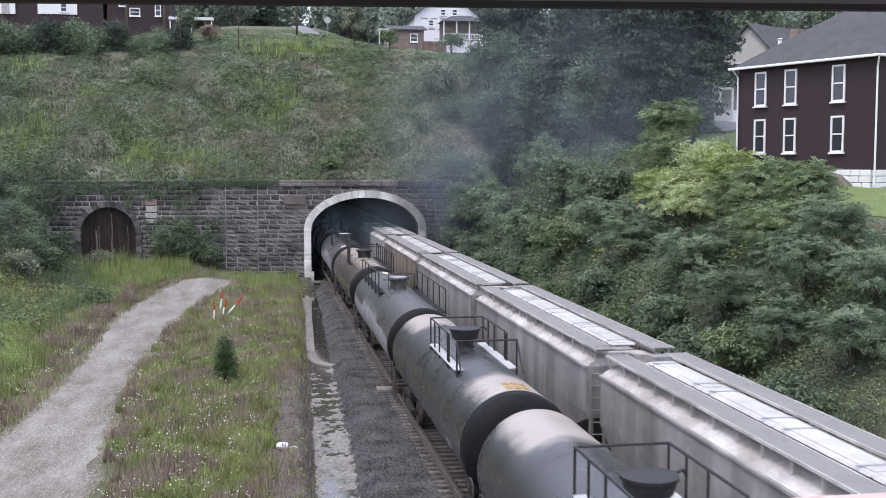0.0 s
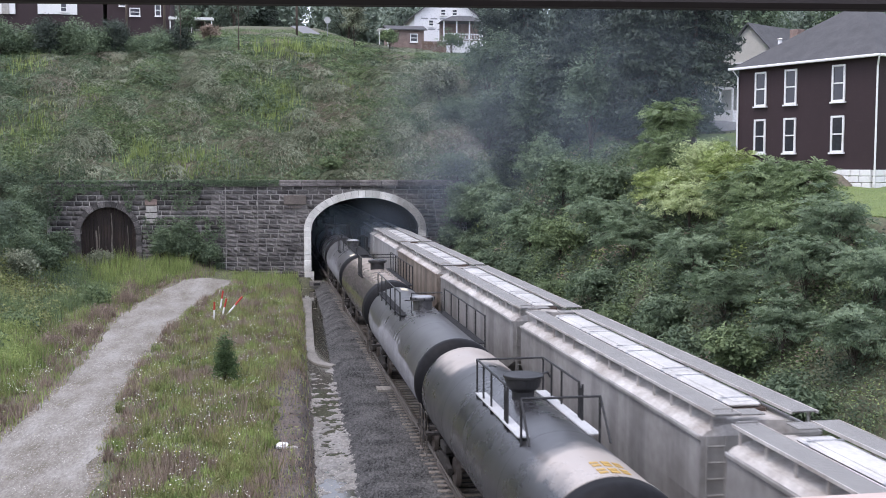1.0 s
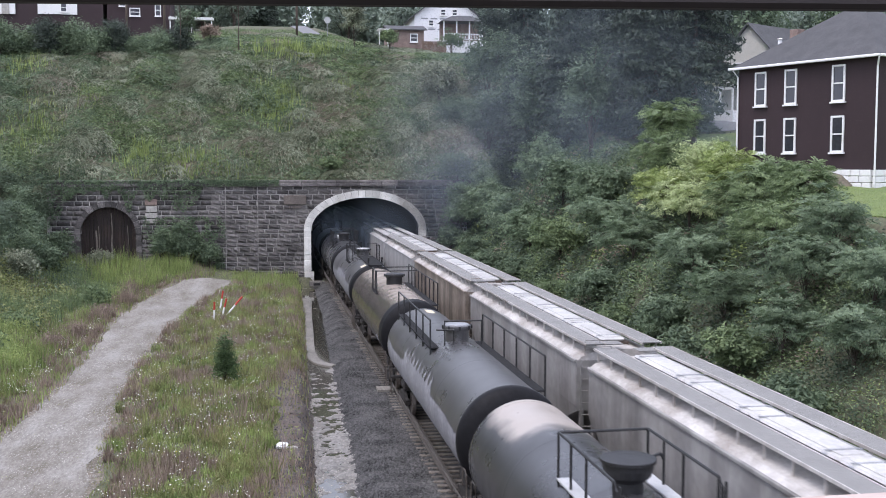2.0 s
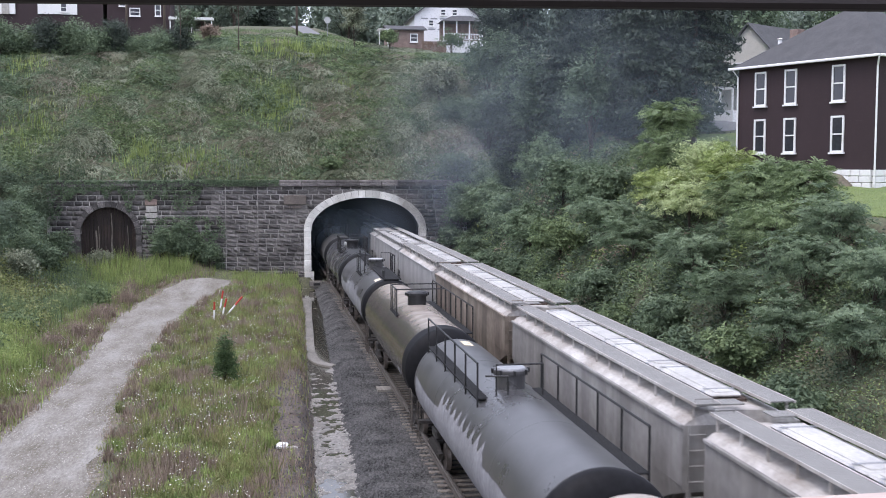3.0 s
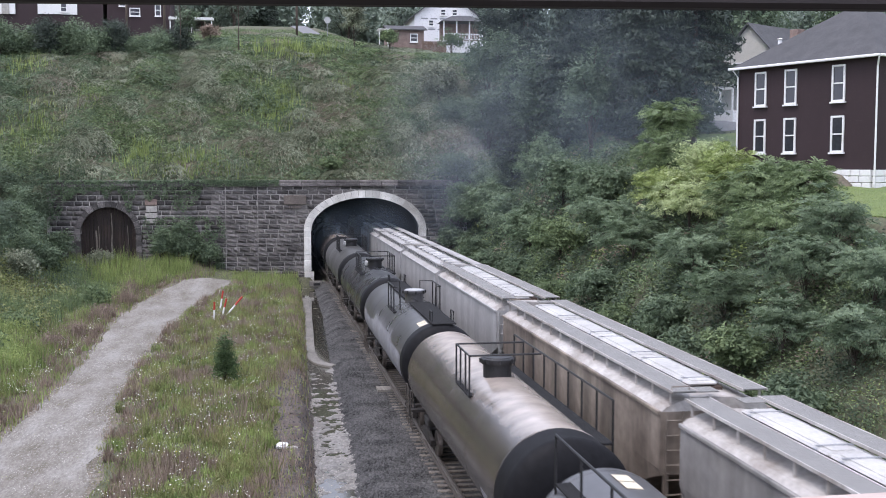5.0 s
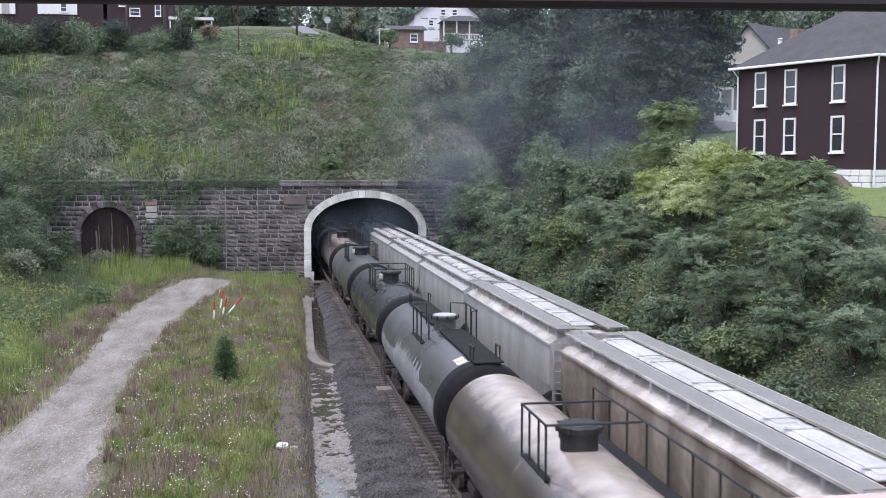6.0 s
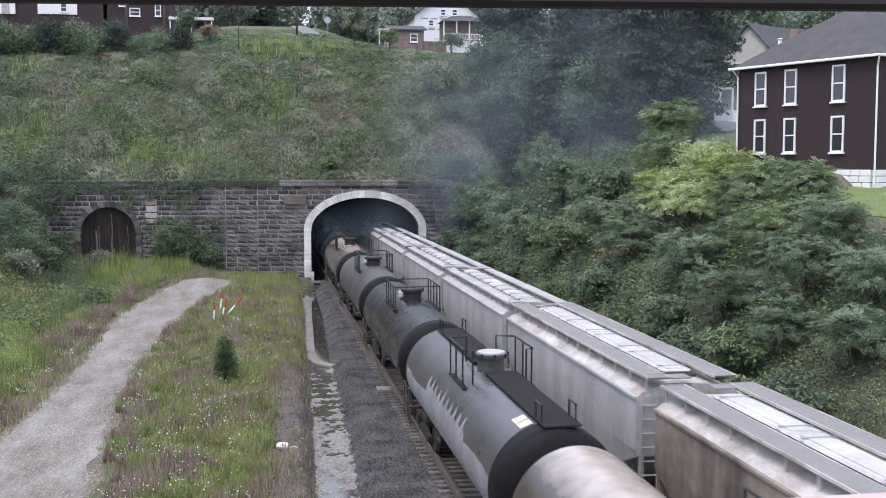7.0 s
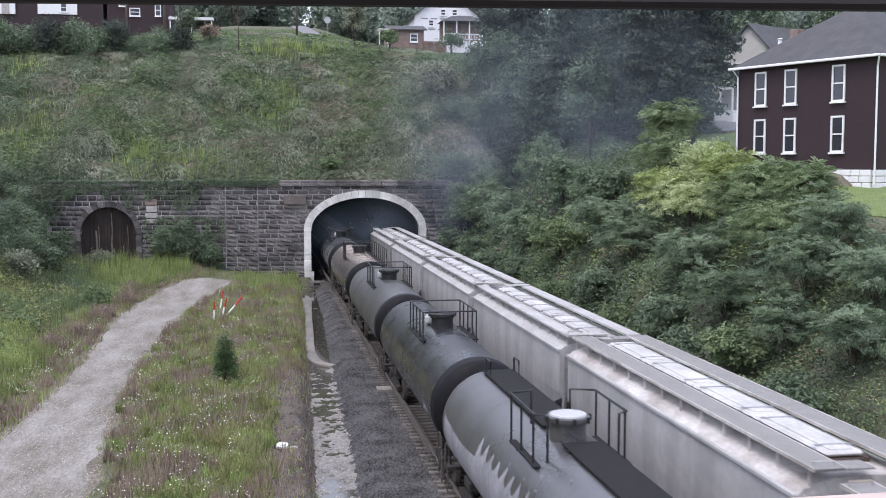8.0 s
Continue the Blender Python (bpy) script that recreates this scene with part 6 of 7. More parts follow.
for k, (x, y, h, rad, m) in enumerate(((24.5, 96.0, 11.0, 2.8, LEAF_DEEP), (26.0, 84.0, 8.5, 2.8, LEAF_DEEP), (25.5, 104.0, 11.0, 3.0, LEAF_DEEP), (22.0, 104.5, 6.5, 2.4, LEAF_DEEP), (23.5, 112.0, 8.0, 2.8, LEAF_DEEP), (18.5, 113.0, 5.0, 1.6, LEAF_GREY), (19.5, 108.5, 3.0, 1.5, LEAF_DEEP), (26.5, 120.0, 8.0, 2.6, LEAF_FIR))):
    tree("tree", "dark green leafy tree on the hillside above the tracks", x, y, h, rad, m, 320 + k, n_clump=260, per=42, clump=0.85, leaf=0.16, crown_h=h * 0.9, trunk_r=0.2)
# crest hedge and saplings over the tunnel
for k in range(17):
    x = -36 + 1.7 * k
    low = 0.0 if k < 13 else 1.2
    tree("bush", "dark evergreen hedge bush on the hill crest", x, 124.5 + 0.8 * math.sin(k * 2.1), 4.3 + 0.5 * math.sin(k * 1.7) - low, 1.9, LEAF_DARK if k % 4 else LEAF_FIR, 340 + k, n_clump=150, per=46, clump=0.75, leaf=0.13, crown_h=5.0, category="bush", trunk_r=0.06, sink=0.5)
for k, (x, y, h, rad, m) in enumerate(((-8.0, 127.0, 4.6, 1.2, LEAF_DARK), (-5.5, 127.5, 2.6, 1.4, LEAF_BROWN), (15.0, 128.0, 3.0, 1.2, LEAF_MID), (22.0, 126.0, 3.6, 1.5, LEAF_DARK), (6.5, 100.6, 1.6, 1.1, LEAF_MID))):
    tree("sapling", "thin young tree on the hill crest", x, y, h, rad, m, 360 + k, n_clump=60, per=36, clump=0.45, leaf=0.13, trunk_r=0.06)

tree("tree", "slim pale green street tree beside the hilltop lane", 10.9, 128.5, 6.2, 1.8, LEAF_GREY, 359, n_clump=120, per=48, clump=0.5, leaf=0.13, crown_h=5.6, trunk_r=0.08)


def bare_tree(x, y, h, seed):
    e = thing("bare_tree", "bare leafless young tree on the hill crest", "tree", pose(x, y, float(ground_z(np.array([x]), np.array([y]))[0])))
    r = random.Random(seed)
    bm = bmesh.new()
    tube(bm, [(0, 0, -0.2), (0.04, 0, h * 0.5), (0, 0, h * 0.95)], 0.05, 6)
    part("trunk", bm, M_BARK, e)
    for k in range(13):
        a = 2.4 * k
        z = h * (0.5 + 0.033 * k)
        ln = h * r.uniform(0.2, 0.32) * (1.1 - 0.04 * k)
        dx, dy = math.cos(a), math.sin(a)
        bm = bmesh.new()
        tube(bm, [(0, 0, z), (dx * ln * 0.5, dy * ln * 0.5, z + ln * 0.45), (dx * ln * 0.75, dy * ln * 0.75, z + ln)], 0.02, 4)
        for q in (0.4, 0.7):
            b = a + r.uniform(-1, 1)
            tube(bm, [(dx * ln * q, dy * ln * q, z + ln * q), (dx * ln * q + math.cos(b) * ln * 0.35, dy * ln * q + math.sin(b) * ln * 0.35, z + ln * (q + 0.35))], 0.012, 4)
        part("branch", bm, M_BARK, e)


bare_tree(-2.3, 124.0, 6.4, 5)
bare_tree(-8.6, 124.0, 6.0, 9)
# bushes along the foot of the east side
for k, (x, y, h, rad, m) in enumerate(((16.6, 31.5, 1.7, 1.2, LEAF_DARK), (17.2, 37.0, 2.0, 1.4, LEAF_MID), (16.6, 41.0, 1.8, 1.2, LEAF_DARK), (17.3, 45.0, 2.2, 1.5, LEAF_DARK), (16.6, 50.0, 1.9, 1.3, LEAF_MID), (17.4, 55.0, 2.2, 1.5, LEAF_DARK), (16.7, 61.0, 2.0, 1.4, LEAF_MID), (17.0, 71.0, 2.0, 1.4, LEAF_DARK), (16.7, 79.0, 2.2, 1.5, LEAF_DARK), (17.0, 87.0, 2.6, 1.6, LEAF_DARK), (16.3, 34.5, 1.4, 1.0, LEAF_MID), (16.2, 46.5, 1.4, 1.1, LEAF_MID))):
    tree("bush", "low leafy bush at the foot of the cutting side", x, y, h, rad, m, 480 + k, n_clump=95, per=60, clump=0.34, leaf=0.1, crown_h=h * 0.95, category="bush", trunk_r=0.05)
# bushes against the west bank and the wall
for k, (x, y, h, rad, m) in enumerate(((-18.2, 88.0, 3.6, 2.0, LEAF_DARK), (-20.5, 91.0, 4.5, 2.4, LEAF_DEEP), (-18.9, 94.0, 3.8, 1.8, LEAF_DEEP), (-21.5, 97.0, 6.5, 2.5, LEAF_DEEP), (-18.9, 96.6, 6.5, 1.6, LEAF_DEEP), (-19.8, 95.0, 5.5, 1.8, LEAF_DARK), (-17.2, 96.8, 3.0, 1.2, LEAF_DARK), (-20.0, 85.5, 4.8, 2.3, LEAF_DEEP), (-22.0, 88.5, 5.4, 2.4, LEAF_DEEP), (-19.0, 91.0, 4.6, 2.0, LEAF_DARK), (-23.5, 93.0, 6.0, 2.6, LEAF_DEEP), (-17.0, 90.5, 2.6, 1.4, LEAF_DARK), (-17.5, 83.5, 2.4, 1.6, LEAF_GREY), (-19.5, 80.0, 3.4, 2.0, LEAF_DARK), (-8.6, 97.2, 3.2, 1.1, LEAF_DARK), (-6.2, 97.3, 2.9, 1.3, LEAF_DARK), (-7.2, 97.0, 4.2, 0.9, LEAF_DARK), (-4.6, 97.4, 2.4, 0.9, LEAF_DARK), (-13.6, 95.5, 1.4, 1.0, LEAF_GREY), (-14.2, 57.5, 2.0, 1.4, LEAF_MID), (-14.5, 66.0, 1.5, 1.3, LEAF_MID), (-11.6, 79.0, 1.4, 1.0, LEAF_MID))):
    tree("bush", "leafy bush growing at the foot of the bank", x, y, h, rad, m, 380 + k, n_clump=120, per=42, clump=0.5, leaf=0.1, crown_h=h * 0.95, category="bush", trunk_r=0.05)
tree("juniper", "small dense dark juniper bush in the grass", -1.75, 50.6, 2.3, 0.68, LEAF_JUN, 410, n_clump=170, per=40, clump=0.24, leaf=0.055, crown_h=2.9, category="bush", trunk_r=0.04)
# trees behind the houses on the hill
_rw = np.random.RandomState(99)
_n = 120000
_C = np.stack([_rw.uniform(-65, 150, _n), _rw.uniform(186, 204, _n), 26 + 15 * _rw.random_sample(_n)], -1)
_C[:, 2] = np.where(_C[:, 2] > 40 + 2 * np.sin(_C[:, 0] * 0.45) + 1.2 * np.sin(_C[:, 0] * 1.3), 30, _C[:, 2])
# the sky shows through a gap over the street
_C = _C[((_C[:, 0] - 8.0) / 1.5) ** 2 + ((_C[:, 2] - 35.8) / 1.2) ** 2 > 1 + 0.6 * np.sin(_C[:, 0] * 5) * np.cos(_C[:, 2] * 6)]
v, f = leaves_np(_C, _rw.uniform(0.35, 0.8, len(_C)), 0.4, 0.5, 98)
stuff("far_woods", v, f, LEAF_FAR_HAZE, "dark woods beyond the hilltop houses", "woods")
for k in range(15):
    x, y = -48 + 7.6 * k + 2 * math.sin(k * 5.1), 178 + 9 * math.sin(k * 2.7)
    x += 1.6 if k == 8 else -2.6 if k == 7 else 0
    if k % 3 == 1:
        conifer(x, y, 13.5 + math.sin(k), 3.8, 430 + k, "dark spruce behind the hilltop houses")
    else:
        tree("tree", "dense dark tree behind the hilltop houses", x, y, 12.5 + math.sin(k * 1.9), 4.6, LEAF_FAR_HAZE, 430 + k, n_clump=180, per=38, clump=1.4, leaf=0.32, crown_h=11.5, trunk_r=0.25)
for k, (x, y, h) in enumerate(((52.0, 112.0, 20.0), (59.0, 104.0, 21.0), (47.0, 125.0, 19.0), (42.0, 132.0, 18.0), (65.0, 96.0, 20.0), (55.0, 118.0, 21.0))):
    tree("tree", "dense dark tree behind the white house", x, y, h, 4.6, LEAF_DARK, 460 + k, n_clump=220, per=38, clump=1.2, leaf=0.25, crown_h=h * 0.9, trunk_r=0.25)

# ---- houses
def glass_mat():
    m = mat("dark_glass", (0.03, 0.032, 0.045), 0.06, var=0.2, scale=1.5, spec=0.8)
    return m


M_GLASS = glass_mat()
M_CLAP = mat("cream_clapboard", (0.62, 0.6, 0.55), 0.8, var=0.12, scale=3, bump=0.2)
M_BRICK = mat("brown_brick", (0.3, 0.22, 0.19), 0.9, var=0.3, scale=6, second=(0.2, 0.145, 0.125), bump=0.4)
M_WRAP = mat("white_house_wrap", (0.8, 0.8, 0.82), 0.6, var=0.06, scale=2)
M_FENCE = mat("brown_fence", (0.17, 0.11, 0.08), 0.9, var=0.3, scale=5, rand=0.2)
M_POLE = mat("pole_wood", (0.13, 0.1, 0.08), 0.9, var=0.3, scale=5)
M_LAWN = mat("mown_lawn", (0.13, 0.19, 0.06), 0.95, var=0.3, scale=2.5, second=(0.17, 0.2, 0.08), bump=0.6, bscale=18)
M_ASPHALT = mat("grey_asphalt", (0.2, 0.2, 0.21), 0.9, var=0.15, scale=2)


def window(e, c, w, h, axis, frame_w=0.1):
    """A sash window in a wall that faces -x or -y: white frame, two panes, a meeting rail, a sill."""
    def bx(name, du, dv, su, sv, depth, m, parent, off):
        bm = bmesh.new()
        if axis == "x":
            box(bm, (c[0] - off, c[1] + du, c[2] + dv), (depth, su, sv))
        else:
            box(bm, (c[0] + du, c[1] - off, c[2] + dv), (su, depth, sv))
        return part(name, bm, m, parent)
    bm = bmesh.new()
    for du, dv, su, sv in ((-(w - frame_w) / 2, 0, frame_w, h), ((w - frame_w) / 2, 0, frame_w, h), (0, (h - frame_w) / 2, w, frame_w), (0, -(h - frame_w) / 2, w, frame_w), (0, 0, w - frame_w, frame_w * 0.7)):
        if axis == "x":
            box(bm, (c[0] - 0.04, c[1] + du, c[2] + dv), (0.08 - 0.004 * (sv == h), su, sv))
        else:
            box(bm, (c[0] + du, c[1] - 0.04, c[2] + dv), (su, 0.08 - 0.004 * (sv == h), sv))
    wd = part("window", bm, M_WHITE, e, "white double-hung sash window")
    for s in (-1, 1):
        bx("pane", 0, s * h / 4, w - 1.6 * frame_w, h / 2 - frame_w, 0.02, M_GLASS, wd, 0.015)
    bx("sill", 0, -h / 2 - 0.04, w + 0.12, 0.08, 0.16, M_WHITE, wd, 0.07)
    return wd


def hip_roof(e, x0, x1, y0, y1, z, h, over, material):
    bm = bmesh.new()
    a, b, c, d = x0 - over, x1 + over, y0 - over, y1 + over
    run = min(b - a, d - c) / 2
    if (b - a) >= (d - c):
        r0, r1 = ((a + run), (c + d) / 2), ((b - run), (c + d) / 2)
    else:
        r0, r1 = ((a + b) / 2, c + run), ((a + b) / 2, d - run)
    v = [bm.verts.new(p) for p in ((a, c, z), (b, c, z), (b, d, z), (a, d, z), (r0[0], r0[1], z + h), (r1[0] + 0.01, r1[1] + 0.01, z + h))]
    if (b - a) >= (d - c):
        fs = ((0, 1, 5, 4), (1, 2, 5), (2, 3, 4, 5), (3, 0, 4))
    else:
        fs = ((0, 1, 4), (1, 2, 5, 4), (2, 3, 5), (3, 0, 4, 5))
    for f in fs:
        bm.faces.new([v[k] for k in f])
    bm.faces.new([v[3], v[2], v[1], v[0]])
    bmesh.ops.recalc_face_normals(bm, faces=bm.faces)
    return part("roof", bm, material, e, "weathered grey shingle roof")


def gable_roof(e, x0, x1, y0, y1, z, h, over, material, t=0.16, along="y", gable=None):
    """A pitched roof as a folded slab, with the gable triangles under it."""
    if along == "y":
        xm = (x0 + x1) / 2
        prof = [(x0 - over, z - over * h / (xm - x0)), (xm, z + h), (x1 + over, z - over * h / (xm - x0))]
        mk = lambda p, q: (p[0], q, p[1])
        ends = (y0 - over, y1 + over)
        tri = [((x0, y, z), (x1, y, z), (xm, y, z + h)) for y in (y0, y1)]
    else:
        ym = (y0 + y1) / 2
        prof = [(y0 - over, z - over * h / (ym - y0)), (ym, z + h), (y1 + over, z - over * h / (ym - y0))]
        mk = lambda p, q: (q, p[0], p[1])
        ends = (x0 - over, x1 + over)
        tri = [((x, y0, z), (x, y1, z), (x, ym, z + h)) for x in (x0, x1)]
    bm = bmesh.new()
    lo = [[bm.verts.new(mk((p[0], p[1] + dz), q)) for p in prof] for q in ends for dz in (0.02, t)]
    a, at_, b, bt = lo
    for k in range(2):
        bm.faces.new((a[k], a[k + 1], b[k + 1], b[k]))
        bm.faces.new((at_[k], bt[k], bt[k + 1], at_[k + 1]))
    for p, q in ((a, at_), (b, bt)):
        for k in range(2):
            bm.faces.new((p[k], q[k], q[k + 1], p[k + 1]))
    for k in (0, 2):
        bm.faces.new((a[k], b[k], bt[k], at_[k]))
    bmesh.ops.recalc_face_normals(bm, faces=bm.faces)
    rf = part("roof", bm, material, e)
    for t3 in tri:
        bm = bmesh.new()
        bm.faces.new([bm.verts.new(p) for p in t3])
        ex = bmesh.ops.extrude_face_region(bm, geom=bm.faces[:])
        vv = [g for g in ex["geom"] if isinstance(g, bmesh.types.BMVert)]
        bmesh.ops.translate(bm, verts=vv, vec=(0, 0.1, 0) if along == "y" else (0.1, 0, 0))
        bmesh.ops.recalc_face_normals(bm, faces=bm.faces)
        part("gable", bm, gable or M_CLAP, e)
    return rf


def red_house():
    e = thing("red_house", "two-storey dark red-brown house with white sash windows and grey hip roof", "house", pose(30.75, 50.95, 9.3, 0, 0, 21.7))
    LY, LX, EV = 9.3, 9.0, 6.5
    bm = bmesh.new()
    box(bm, (LX / 2, LY / 2, (0.75 + EV) / 2), (LX, LY, EV - 0.75))
    part("wall", bm, M_RED, e)
    for k in range(34):
        z = 0.82 + 0.168 * k
        for nm, c, s in (("siding_board", (-0.005, LY / 2, z), (0.01, LY - 0.02, 0.164)), ("siding_board", (LX / 2, -0.005, z), (LX - 0.02, 0.01, 0.164))):
            bm = bmesh.new()
            box(bm, c, s)
            part(nm, bm, M_RED, e)
    for row in range(3):
        x = 0.0
        k = 0
        while x < LX:
            ln = 0.5 + 0.25 * ((k * 7 + row * 3) % 4) / 4
            bm = bmesh.new()
            box(bm, (x + ln / 2, 0.0, -0.25 + 0.34 * row + 0.15), (ln - 0.025, 0.25, 0.31), bevel=0.02)
            part("foundation_stone", bm, M_WHITE, e, "whitewashed foundation stone")
            if x > 1.9:
                x += ln
                k += 1
                continue
            bm = bmesh.new()
            box(bm, (0.0, x * LY / LX + ln / 2 + 0.15, -0.25 + 0.34 * row + 0.15), (0.25, ln - 0.025, 0.31), bevel=0.02)
            part("foundation_stone", bm, M_WHITE, e)
            x += ln
            k += 1
    # earth heaped against the long wall
    bm = bmesh.new()
    prof = [(0.2, -0.5), (0.2, 0.72), (-0.25, 0.66), (-0.8, 0.35), (-1.7, -0.05), (-2.2, -0.5)]
    rings = [[bm.verts.new((px_ * q, yy, -0.5 + (pz_ + 0.5) * q + 0.05 * math.sin(3 * yy + px_))) for px_, pz_ in prof] for yy, q in ((1.2, 0.4), (1.9, 0.85), (3.0, 1.0), (4.6, 1.02), (6.2, 1.0), (7.8, 1.04), (LY, 1.0))]
    for a, b in zip(rings, rings[1:]):
        for k in range(len(prof) - 1):
            bm.faces.new((a[k], a[k + 1], b[k + 1], b[k]))
    bm.faces.new(rings[0][::-1])
    bm.faces.new(rings[-1])
    bmesh.ops.recalc_face_normals(bm, faces=bm.faces)
    part("earth_bank", bm, M_SHOULDER, e, "bare brown earth heaped against the wall", smooth=True)
    for y in (2.29, 5.46, 7.6):
        window(e, (-0.02, y, 5.25), 0.84, 1.92, "x")
        window(e, (-0.02, y, 2.6), 0.84, 1.92, "x")
    for x in (1.7, 4.4, 7.0):
        window(e, (x, -0.02, 5.2), 0.84, 1.92, "y")
        window(e, (x, -0.02, 2.55), 0.84, 1.92, "y")
    hip_roof(e, 0, LX, 0, LY, EV, 3.5, 0.4, M_ROOF)
    bm = bmesh.new()
    box(bm, (-0.42, LY / 2, EV - 0.02), (0.13, LY + 0.9, 0.14), bevel=0.03)
    part("gutter", bm, M_WHITE, e, "white rain gutter")
    bm = bmesh.new()
    box(bm, (LX / 2 + 0.1, -0.42, EV - 0.02), (LX + 0.8, 0.13, 0.14), bevel=0.03)
    part("gutter", bm, M_WHITE, e, "white rain gutter")
    for p in ([(-0.4, -0.4, EV - 0.1), (-0.12, -0.12, EV - 0.5), (-0.1, -0.1, 0.0)], [(-0.4, LY + 0.1, EV - 0.1), (-0.1, LY - 0.02, EV - 0.5), (-0.1, LY - 0.02, 0.2)]):
        bm = bmesh.new()
        tube(bm, p, 0.05, 8)
        part("downspout", bm, M_WHITE, e, "white downspout")
    for x, y in ((2.1, 8.2), (2.3, 6.6)):
        bm = bmesh.new()
        lathe(bm, [(0, 0.12), (0.5, 0.12), (0.52, 0.2), (0.6, 0.02)], axis="z", seg=10, c=(x, y, EV + 1.2))
        box(bm, (x, y, EV + 1.25), (0.55, 0.5, 0.06))
        part("roof_vent", bm, M_WHITE, e, "white roof vent")
    bm = bmesh.new()
    box(bm, (3.4, 8.1, EV + 1.5), (0.6, 0.6, 1.7), bevel=0.02)
    part("chimney", bm, M_BRICK, e, "brown brick chimney")


red_house()


def cream_house():
    e = thing("cream_house", "cream clapboard gabled house with a porch among trees", "house", pose(41.1, 95.4, 14.1, 0, 0, -58))
    bm = bmesh.new()
    box(bm, (3.8, 4, 2.9), (5.6, 8, 5.8))
    part("wall", bm, M_CLAP, e)
    for k in range(20):
        bm = bmesh.new()
        box(bm, (3.8, -0.012, 0.3 + 0.28 * k), (5.58, 0.024, 0.25))
        part("siding_board", bm, M_CLAP, e)
    for k in range(9):
        z = 5.92 + 0.3 * k
        hw = 2.75 * (1 - (z + 0.14 - 5.8) / 2.9)
        bm = bmesh.new()
        box(bm, (3.8, -0.012, z), (2 * hw, 0.024, 0.26))
        part("siding_board", bm, M_CLAP, e)
    gable_roof(e, 1.0, 6.6, 0, 8, 5.8, 2.9, 0.35, M_ROOF, along="y")
    window(e, (2.7, -0.03, 4.6), 1.0, 1.6, "y")
    window(e, (5.0, -0.03, 4.6), 1.0, 1.6, "y")
    bm = bmesh.new()
    box(bm, (1.2, -1.0, 3.2), (5.0, 2.2, 0.14), rot=Euler((radians(8), 0, 0)).to_matrix())
    part("porch_roof", bm, M_ROOF, e)
    bm = bmesh.new()
    box(bm, (1.2, -2.05, 3.0), (5.0, 0.1, 0.2))
    part("fascia", bm, M_WHITE, e)
    bm = bmesh.new()
    box(bm, (1.2, -1.0, 0.5), (4.8, 2.0, 1.1), bevel=0.02)
    part("porch_skirt", bm, M_WHITE, e)
    for x in (-1.0, 0.6, 2.2, 3.5):
        bm = bmesh.new()
        box(bm, (x, -1.95, 2.0), (0.14, 0.14, 2.0))
        part("porch_post", bm, M_WHITE, e)


cream_house()


def gz(x, y):
    return float(ground_z(np.array([x]), np.array([y]))[0])


def hill_house(name, label, x, y, w, d, h, wall, roof_h, wins, rot=0, along="x", gable=None, roof=None):
    e = thing(name, label, "house", pose(x, y, gz(x, y) - 0.1, 0, 0, rot))
    bm = bmesh.new()
    box(bm, (w / 2, d / 2, h / 2), (w, d, h))
    part("wall", bm, wall, e)
    gable_roof(e, 0, w, 0, d, h, roof_h, 0.4, roof or M_ROOF, along=along, gable=gable or wall)
    for (wx, wz, ww, wh) in wins:
        window(e, (wx, -0.02, wz), ww, wh, "y", 0.12)
    return e


h1 = hill_house("brick_house", "dark red brick house with white door surround on the hill", -37.5, 152.0, 17.0, 9.0, 7.2, M_RED, 2.6, [(1.6, 4.3, 1.0, 1.6)], along="x", gable=M_WHITE)
bm = bmesh.new()
box(bm, (4.6, -0.12, 4.3), (2.6, 0.24, 2.8), bevel=0.02)
part("door_surround", bm, M_WHITE, h1, "white porch and door surround")
bm = bmesh.new()
box(bm, (4.7, -0.26, 3.9), (0.95, 0.06, 2.0))
part("door", bm, M_PALE, h1)
bm = bmesh.new()
box(bm, (11.2, -0.08, 4.0), (5.0, 0.1, 2.0), bevel=0.01)
wp = part("wall_panel", bm, M_WHITE, h1, "white board panel round a window")
window(h1, (12.0, -0.14, 3.9), 0.8, 1.2, "y", 0.08)
h2 = hill_house("brick_house", "red-brown house with white gable trim on the hill", -20.0, 152.0, 8.2, 8.0, 6.0, M_RED, 2.2, [(2.0, 4.6, 0.9, 1.2), (3.6, 3.3, 1.4, 1.1), (6.6, 3.6, 0.8, 1.6)], along="x", gable=M_WHITE)
h3 = hill_house("brick_cottage", "small brown brick cottage with white windows", 16.4, 140.0, 4.5, 6.0, 2.75, M_BRICK, 0.75, [(3.2, 1.75, 1.0, 1.1)], along="x")
bm = bmesh.new()
box(bm, (-0.7, 0.5, 2.75), (1.5, 2.0, 0.12))
part("porch_roof", bm, M_WHITE, h3)
for x in (-1.3, -0.2):
    bm = bmesh.new()
    box(bm, (x, -0.4, 1.35), (0.12, 0.12, 2.7))
    part("porch_post", bm, M_WHITE, h3)
h4 = hill_house("white_house", "tall white unfinished-looking house with small windows", 21.1, 150.0, 9.0, 9.0, 4.9, M_WRAP, 3.4, [(2.3, 3.9, 0.8, 0.9), (4.0, 5.4, 0.8, 0.9), (5.6, 5.4, 0.8, 0.9), (4.6, 3.6, 0.9, 0.9), (6.6, 3.6, 0.9, 0.9)], along="y", gable=M_WRAP)

